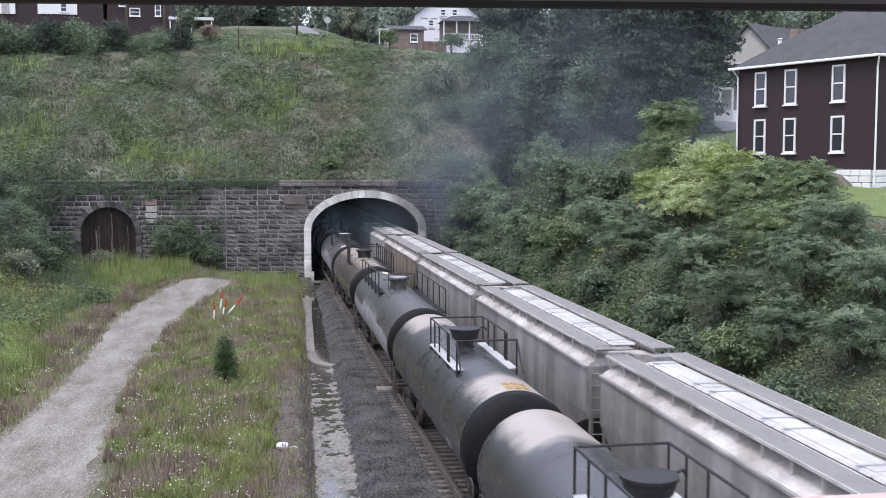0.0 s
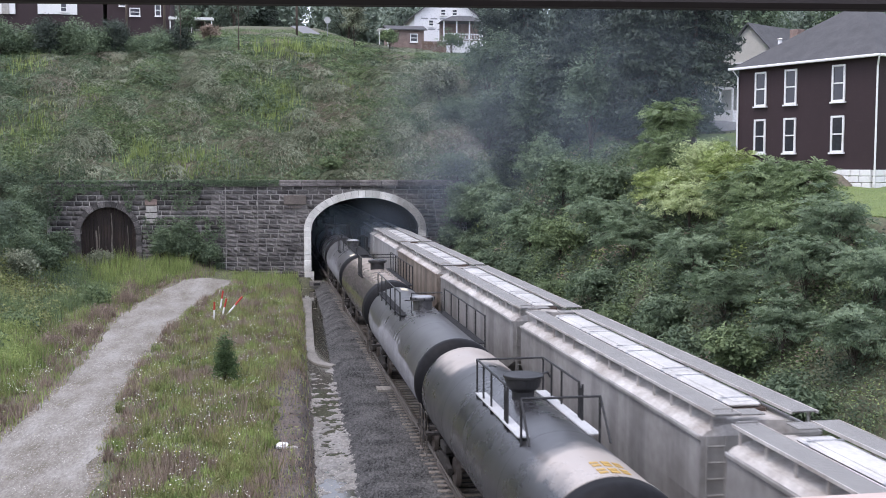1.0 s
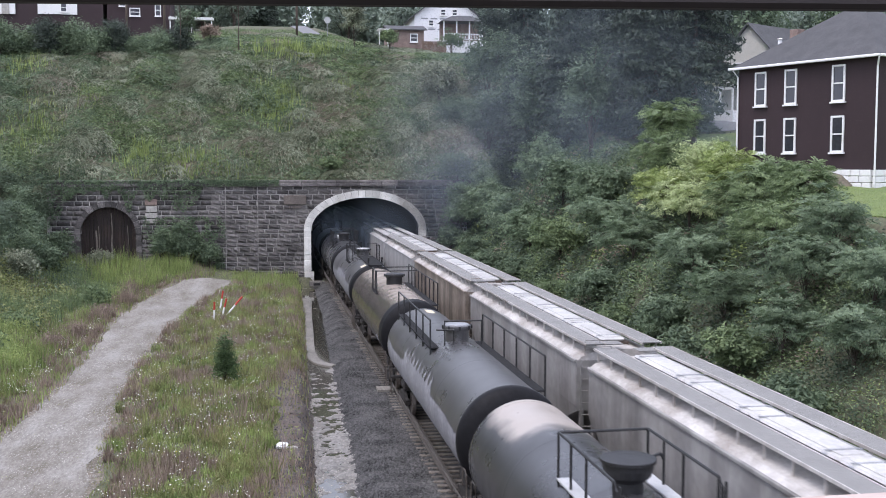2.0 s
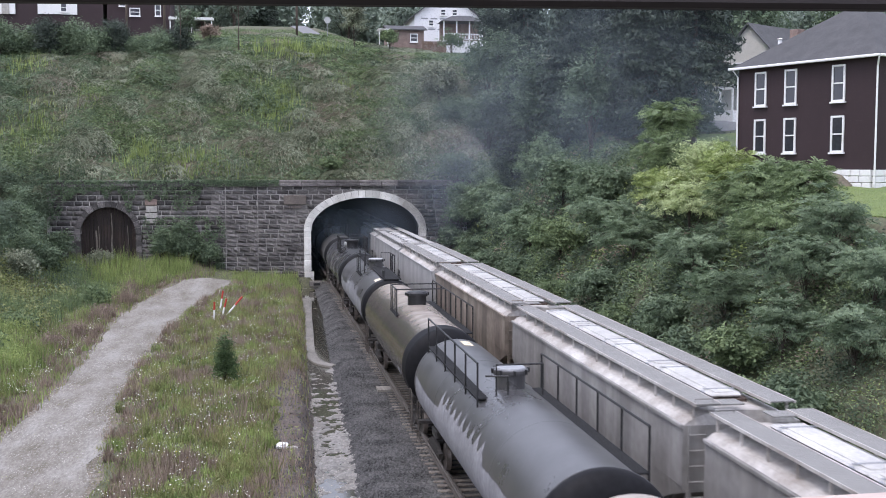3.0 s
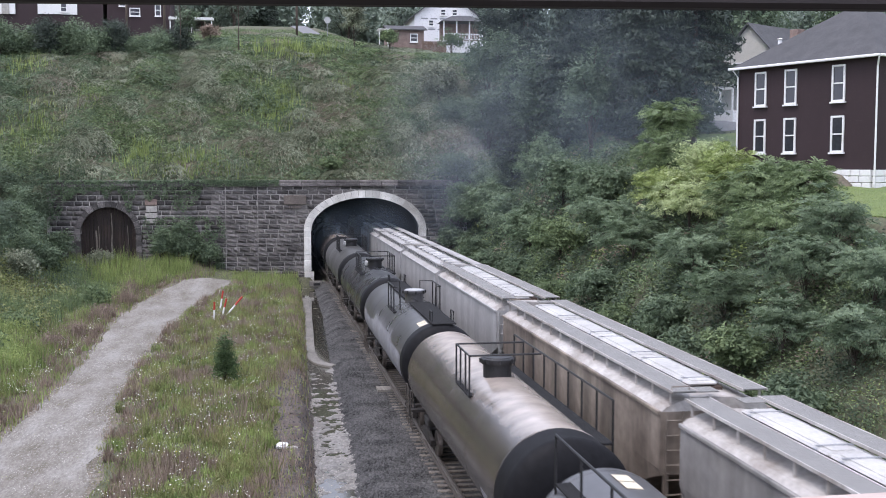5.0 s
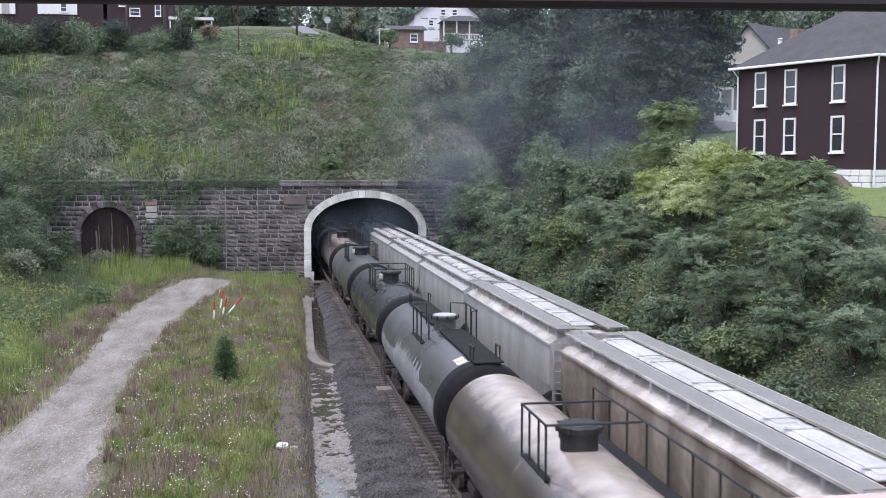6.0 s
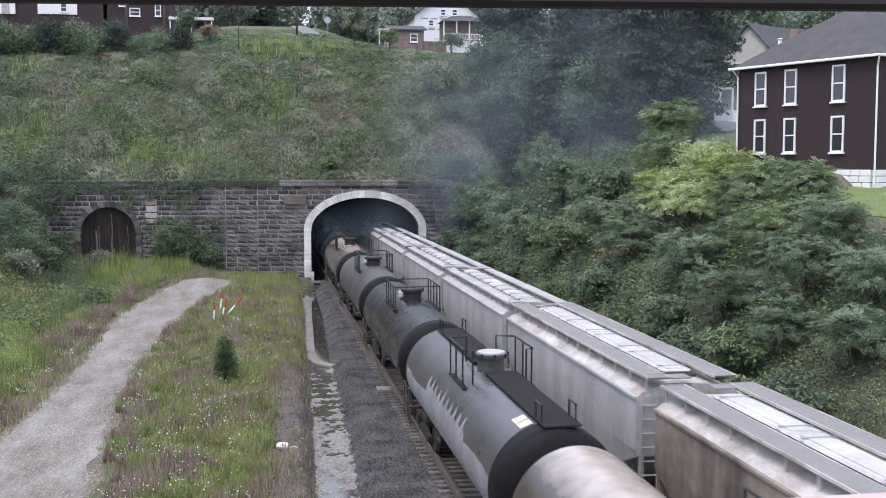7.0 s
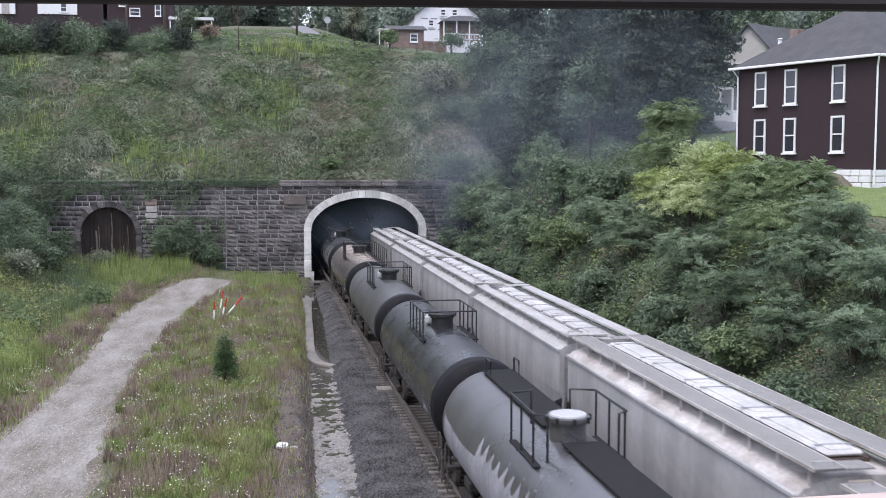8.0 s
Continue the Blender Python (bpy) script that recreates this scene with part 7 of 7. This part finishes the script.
for row, z in enumerate((2.3, 3.75, 5.75)):
    for k in range(6):
        if 0.7 + 1.35 * k + 0.5 > 8.6 - 1.1 * max(0, row - 1):
            continue
        bm = bmesh.new()
        box(bm, (1.1 + 1.3 * k + 0.3 * row, -0.006, z + 0.75), (0.95, 0.01, 0.2))
        part("printed_bar", bm, M_LID, h4, "pale grey printing on the house wrap")


def porch_house():
    x, y = 23.1, 138.0
    e = thing("porch", "white railed porch with lattice skirt and grey roof", "porch", pose(x, y, 23.95))
    bm = bmesh.new()
    box(bm, (2.6, 1.5, 1.1), (5.2, 3.0, 2.2))
    part("skirt", bm, M_WHITE, e, "white lattice skirt")
    hip_roof(e, 0, 5.2, 0, 3.0, 4.7, 0.9, 0.3, M_ROOF)
    bm = bmesh.new()
    box(bm, (2.6, 2.9, 3.4), (5.2, 0.2, 2.6))
    part("back_wall", bm, M_BRICK, e)
    for k in range(4):
        bm = bmesh.new()
        box(bm, (0.1 + 1.66 * k, 0.1, 3.45), (0.16, 0.16, 2.5))
        part("post", bm, M_WHITE, e)
    for z in (2.45, 3.1):
        bm = bmesh.new()
        box(bm, (2.6, 0.1, z), (5.0, 0.08, 0.1))
        part("rail", bm, M_WHITE, e)
    for k in range(24):
        bm = bmesh.new()
        box(bm, (0.3 + 0.2 * k, 0.1, 2.78), (0.05, 0.05, 0.6))
        part("baluster", bm, M_WHITE, e)
    for k in range(17):
        for s in (-1, 1):
            bm = bmesh.new()
            box(bm, (0.2 + 0.3 * k, -0.02, 1.2), (0.05, 0.03, 2.4), rot=Euler((0, s * 0.5, 0)).to_matrix())
            part("lattice_slat", bm, M_WHITE, e)


porch_house()


def fence():
    x0, y0 = 20.4, 137.4
    e = thing("board_fence", "brown weathered board fence", "fence", pose(x0, y0, gz(x0, y0) - 0.2))
    for k in range(22):
        bm = bmesh.new()
        box(bm, (0.14 * k, 0, 0.95 + 0.05 * math.sin(k * 3)), (0.125, 0.03, 1.9))
        part("board", bm, M_FENCE, e)
    for z in (0.5, 1.5):
        bm = bmesh.new()
        box(bm, (1.5, 0.04, z), (3.1, 0.05, 0.1))
        part("rail", bm, M_FENCE, e)


fence()


def carport():
    x0, y0 = -11.9, 150.0
    e = thing("carport", "low open carport with a white metal roof", "carport", pose(x0, y0, gz(x0, y0)))
    bm = bmesh.new()
    box(bm, (2.9, 2, 2.4), (5.8, 4, 0.35), rot=Euler((radians(6), 0, 0)).to_matrix(), bevel=0.03)
    part("roof", bm, M_WHITE, e)
    for k in range(8):
        bm = bmesh.new()
        box(bm, (0.2 + 0.77 * k, 1.9, 2.6), (0.06, 4.0, 0.06), rot=Euler((radians(6), 0, 0)).to_matrix())
        part("roof_rib", bm, M_WHITE, e)
    for x in (0.2, 3.0, 5.6):
        bm = bmesh.new()
        box(bm, (x, 0.2, 1.1), (0.12, 0.12, 2.3))
        part("post", bm, M_WHITE, e)


carport()


def pole(x, y, h, arms=True):
    e = thing("utility_pole", "weathered wooden utility pole", "pole", pose(x, y, gz(x, y)), group="utility poles")
    bm = bmesh.new()
    tube(bm, [(0, 0, -0.3), (0.02, 0, h * 0.5), (0, 0, h)], 0.15, 9)
    part("shaft", bm, M_POLE, e, smooth=True)
    if arms:
        bm = bmesh.new()
        box(bm, (0, -0.18, h - 0.6), (2.2, 0.1, 0.12))
        part("crossarm", bm, M_POLE, e)
        for k in (-1, -0.4, 0.4, 1):
            bm = bmesh.new()
            lathe(bm, [(h - 0.54, 0.04), (h - 0.4, 0.05), (h - 0.36, 0.02)], axis="z", seg=8, c=(k, -0.18, 0))
            part("insulator", bm, M_GLASS, e)


pole(-11.6, 140.0, 10.5)
pole(4.6, 138.0, 9.5)
pole(-16.8, 146.0, 10.0)
for k, dz in enumerate((9.6, 9.0, 8.2)):
    za, zb = gz(-11.6, 140.0) + dz, gz(4.6, 138.0) + dz - 0.6
    bm = bmesh.new()
    tube(bm, [(-11.6 + 16.2 * q / 10, 140 - 2 * q / 10 - 0.2, za + (zb - za) * q / 10 - 0.9 * (1 - (q / 5 - 1) ** 2)) for q in range(11)], 0.018, 4)
    tagged(part("power_line", bm, M_BLACK), "thin black overhead wire between poles", "wire", group="overhead wires")


def street_sign():
    e = thing("stop_sign", "street sign seen from behind on a thin post", "sign", pose(8.4, 138.0, gz(8.4, 138.0)))
    bm = bmesh.new()
    tube(bm, [(0, 0, -0.2), (0, 0, 2.8)], 0.04, 6)
    part("post", bm, M_LID, e)
    bm = bmesh.new()
    lathe(bm, [(-0.02, 0.42), (0.02, 0.42)], axis="y", seg=8, c=(0, -0.06, 2.5))
    part("plate", bm, M_DECKW, e)


street_sign()


def patch(name, xa, xb, ya, yb, lift, material, label, category):
    f = lambda X, Y: ground_z(X, Y) + lift
    ob = strip(name, lambda y: xa(y) if callable(xa) else xa, lambda y: xb(y) if callable(xb) else xb, list(np.arange(ya, yb, 0.5)), f, material, 30)
    return tagged(ob, label, category, kind="structure")


patch("lawn", lambda y: 23.4 + 0.5 * math.sin(y), 48.0, 34, 66, 0.05, M_LAWN, "mown green lawn round the red house", "lawn")
patch("lane", lambda y: 31.0, lambda y: 46.0, 87, 92.5, 0.09, M_ASPHALT, "grey asphalt lane behind the red house", "lane")
patch("lawn_upper", 31.0, 48.0, 66, 86.5, 0.06, M_LAWN, "grass verge by the lane", "lawn")
patch("hill_street", lambda y: 7.7 - 0.11 * (y - 126), lambda y: 10.1 - 0.11 * (y - 126), 126, 170, 0.08, M_ASPHALT, "grey street on the hilltop", "street")
_r2 = np.random.RandomState(77)
_n = 26000
_x, _y = _r2.uniform(23.6, 34, _n), _r2.uniform(34.5, 52, _n)
v, f = blades_np(_x, _y, ground_z(_x, _y) + 0.05, _r2.uniform(0.04, 0.1, _n), np.full(_n, 0.012), 0.6, 78)
stuff("lawn_grass", v, f, LEAF_LIGHT, "short mown lawn grass", "grass")


# ---- small things
def marker_posts():
    for k, (x, y, h, lean, rz) in enumerate(((-3.14, 71.5, 1.15, 2, 0), (-2.95, 77.2, 1.25, 10, 20), (-2.66, 72.2, 1.3, 14, 10), (-2.4, 73.5, 1.6, 42, 15))):
        e = thing("marker_post", "red and white striped leaning marker post", "post", pose(x, y, gz(x, y), 0, lean, rz), group="marker posts")
        for j, (z0, z1, m) in enumerate(((-0.1, h * 0.55, M_WHITE), (h * 0.55, h, M_REDP))):
            bm = bmesh.new()
            tube(bm, [(0, 0, z0), (0, 0, z1)], 0.06 + 0.003 * j, 8)
            part("band", bm, m, e)


M_REDP = mat("red_paint", (0.55, 0.06, 0.04), 0.6, var=0.2, scale=4)
marker_posts()


def litter():
    e = thing("litter_bag", "crumpled white plastic bag on dark soil", "litter", pose(0.62, 38.3, gz(0.62, 38.3)))
    r = random.Random(3)
    for nm, c, s, m in (("bag", (0, 0, 0.11), (0.24, 0.16, 0.13), M_WHITE), ("scrap", (-0.28, 0.05, 0.06), (0.1, 0.1, 0.06), M_BLACK), ("scrap", (0.38, -0.05, 0.05), (0.16, 0.08, 0.05), M_PALE)):
        bm = bmesh.new()
        bmesh.ops.create_icosphere(bm, subdivisions=3, radius=1)
        for v in bm.verts:
            q = 1 + 0.35 * noise.noise(v.co * 2.3 + Vector((r.random() * 5, 0, 0)))
            v.co = Vector((v.co.x * s[0], v.co.y * s[1], v.co.z * s[2])) * q + Vector(c)
        part(nm, bm, m, e)


litter()


def trackside_box():
    e = thing("equipment_block", "small concrete block beside the tunnel foot", "block", pose(4.6, 95.5, -0.35))
    bm = bmesh.new()
    box(bm, (0, 0, 0.25), (1.1, 0.5, 0.5), bevel=0.03)
    part("block", bm, M_CONC, e)
    bm = bmesh.new()
    box(bm, (0.1, -0.26, 0.22), (0.6, 0.04, 0.2))
    part("recess", bm, M_BLACK, e)


trackside_box()

# beam over the viewpoint and the ledge under it
_right = Vector((math.cos(TURN), -math.sin(TURN), 0))
_fwd = (AIM - EYE).normalized()
_up = _right.cross(_fwd)


def near_beam():
    m = Matrix((( _right.x, _fwd.x, _up.x, 0), (_right.y, _fwd.y, _up.y, 0), (_right.z, _fwd.z, _up.z, 0), (0, 0, 0, 1)))
    d = 0.7
    zc = (441 - 12) / 1920 * d
    bm = bmesh.new()
    box(bm, (0, 0, 0.04), (0.9, 0.012, 0.08), bevel=0.003)
    ob = part("overhead_beam", bm, M_BEAM, m=Matrix.Translation(EYE + _fwd * d + _up * zc) @ m @ pose(0, 0, 0, 0, 0.55, 0))
    tagged(ob, "dark brown beam edge above the viewpoint", "beam", kind="structure")
    bm = bmesh.new()
    box(bm, (0, 0, -0.03), (0.2, 0.04, 0.06), bevel=0.01)
    ob = part("parapet_edge", bm, M_LEDGE, m=Matrix.Translation(EYE + _fwd * d + _right * (790 / 1920 * d) - _up * (437 / 1920 * d)) @ m @ pose(0, 0, 0, 0, -3.2, 0))
    tagged(ob, "pale pinkish parapet edge below the viewpoint", "parapet", kind="structure")


def smoke_mat(name, dens, color):
    m = bpy.data.materials.new(name)
    m.use_nodes = True
    N, L = m.node_tree.nodes, m.node_tree.links
    N.remove(N["Principled BSDF"])
    d = N.new("ShaderNodeBsdfDiffuse")
    d.inputs[0].default_value = (*color, 1)
    t = N.new("ShaderNodeBsdfTransparent")
    tc = N.new("ShaderNodeTexCoord")
    n1 = N.new("ShaderNodeTexNoise")
    n1.inputs["Scale"].default_value = 0.22
    n1.inputs["Detail"].default_value = 3
    L.new(tc.outputs["Object"], n1.inputs[0])
    mr = N.new("ShaderNodeMapRange")
    mr.inputs["From Min"].default_value, mr.inputs["From Max"].default_value = 0.35, 0.7
    mr.inputs["To Min"].default_value, mr.inputs["To Max"].default_value = dens * 0.35, dens * 1.5
    L.new(n1.outputs[0], mr.inputs[0])
    sp = N.new("ShaderNodeSeparateXYZ")
    L.new(tc.outputs["Generated"], sp.inputs[0])
    thick = N.new("ShaderNodeMath")
    thick.operation = "MULTIPLY_ADD"
    L.new(sp.outputs[1], thick.inputs[0])
    thick.inputs[1].default_value, thick.inputs[2].default_value = 2.0, -1.0
    ab = N.new("ShaderNodeMath")
    ab.operation = "ABSOLUTE"
    L.new(thick.outputs[0], ab.inputs[0])
    pw = N.new("ShaderNodeMath")
    pw.operation = "POWER"
    L.new(ab.outputs[0], pw.inputs[0])
    pw.inputs[1].default_value = 1.6
    dn = N.new("ShaderNodeMath")
    dn.operation = "MULTIPLY"
    L.new(pw.outputs[0], dn.inputs[0])
    L.new(mr.outputs[0], dn.inputs[1])
    mx = N.new("ShaderNodeMixShader")
    L.new(dn.outputs[0], mx.inputs[0])
    L.new(t.outputs[0], mx.inputs[1])
    L.new(d.outputs[0], mx.inputs[2])
    L.new(mx.outputs[0], N["Material Output"].inputs[0])
    return m


SMOKE = []


def smoke():
    m1 = smoke_mat("thin_smoke", 0.045, (0.68, 0.78, 0.92))
    e = thing("smoke_cloud", "thin bluish exhaust smoke drifting from the tunnel mouth", "smoke")
    for k, s in enumerate((1.0, 0.66)):
        bm = bmesh.new()
        bmesh.ops.create_icosphere(bm, subdivisions=4, radius=1)
        for v in bm.verts:
            q = s * (1 + 0.22 * noise.noise(v.co * 1.4 + Vector((k * 0.3, 0, 0))))
            v.co = Vector((v.co.x * 8.5 * q + 1.6 * v.co.z * q, v.co.y * 2.0 * q, v.co.z * 10.5 * q))
        part("smoke_layer", bm, m1, e, smooth=True)
    SMOKE.append((e, Vector((17.0, 95.0, 10.5)), Vector((0.12, -0.02, 0.1))))
    e = thing("smoke_veil", "thin blue haze drifting before the dark spruces", "smoke")
    haze = smoke_mat("haze_smoke", 0.03, (0.6, 0.72, 0.84))
    for s in (1.0, 0.6):
        bm = bmesh.new()
        bmesh.ops.create_icosphere(bm, subdivisions=4, radius=1)
        for v in bm.verts:
            q = s * (1 + 0.2 * noise.noise(v.co * 1.2))
            v.co = Vector((v.co.x * 19 * q, v.co.y * 1.6 * q, v.co.z * 14 * q))
        part("smoke_layer", bm, haze, e, smooth=True)
    SMOKE.append((e, Vector((26.5, 77.0, 14.0)), Vector((0.1, 0.0, 0.05))))
    m2 = smoke_mat("tunnel_smoke", 0.5, (0.15, 0.185, 0.225))
    e = thing("smoke_puff", "bluish exhaust smoke hanging in the tunnel mouth", "smoke")
    bm = bmesh.new()
    bmesh.ops.create_icosphere(bm, subdivisions=4, radius=1)
    for v in bm.verts:
        q = 1 + 0.12 * noise.noise(v.co * 1.7)
        v.co = Vector((v.co.x * 7.0 * q, v.co.y * 5.0 * q, v.co.z * 5.5 * q))
    part("smoke_layer", bm, m2, e, smooth=True)
    SMOKE.append((e, Vector((9.3, 103.8, 3.7)), Vector((0.0, -0.03, 0.01))))


smoke()
M_BEAM = mat("beam_paint", (0.016, 0.01, 0.011), 0.7, var=0.2, scale=8)
M_LEDGE = mat("pinkish_ledge", (0.55, 0.44, 0.4), 0.8, var=0.15, scale=8)
near_beam()

motions()
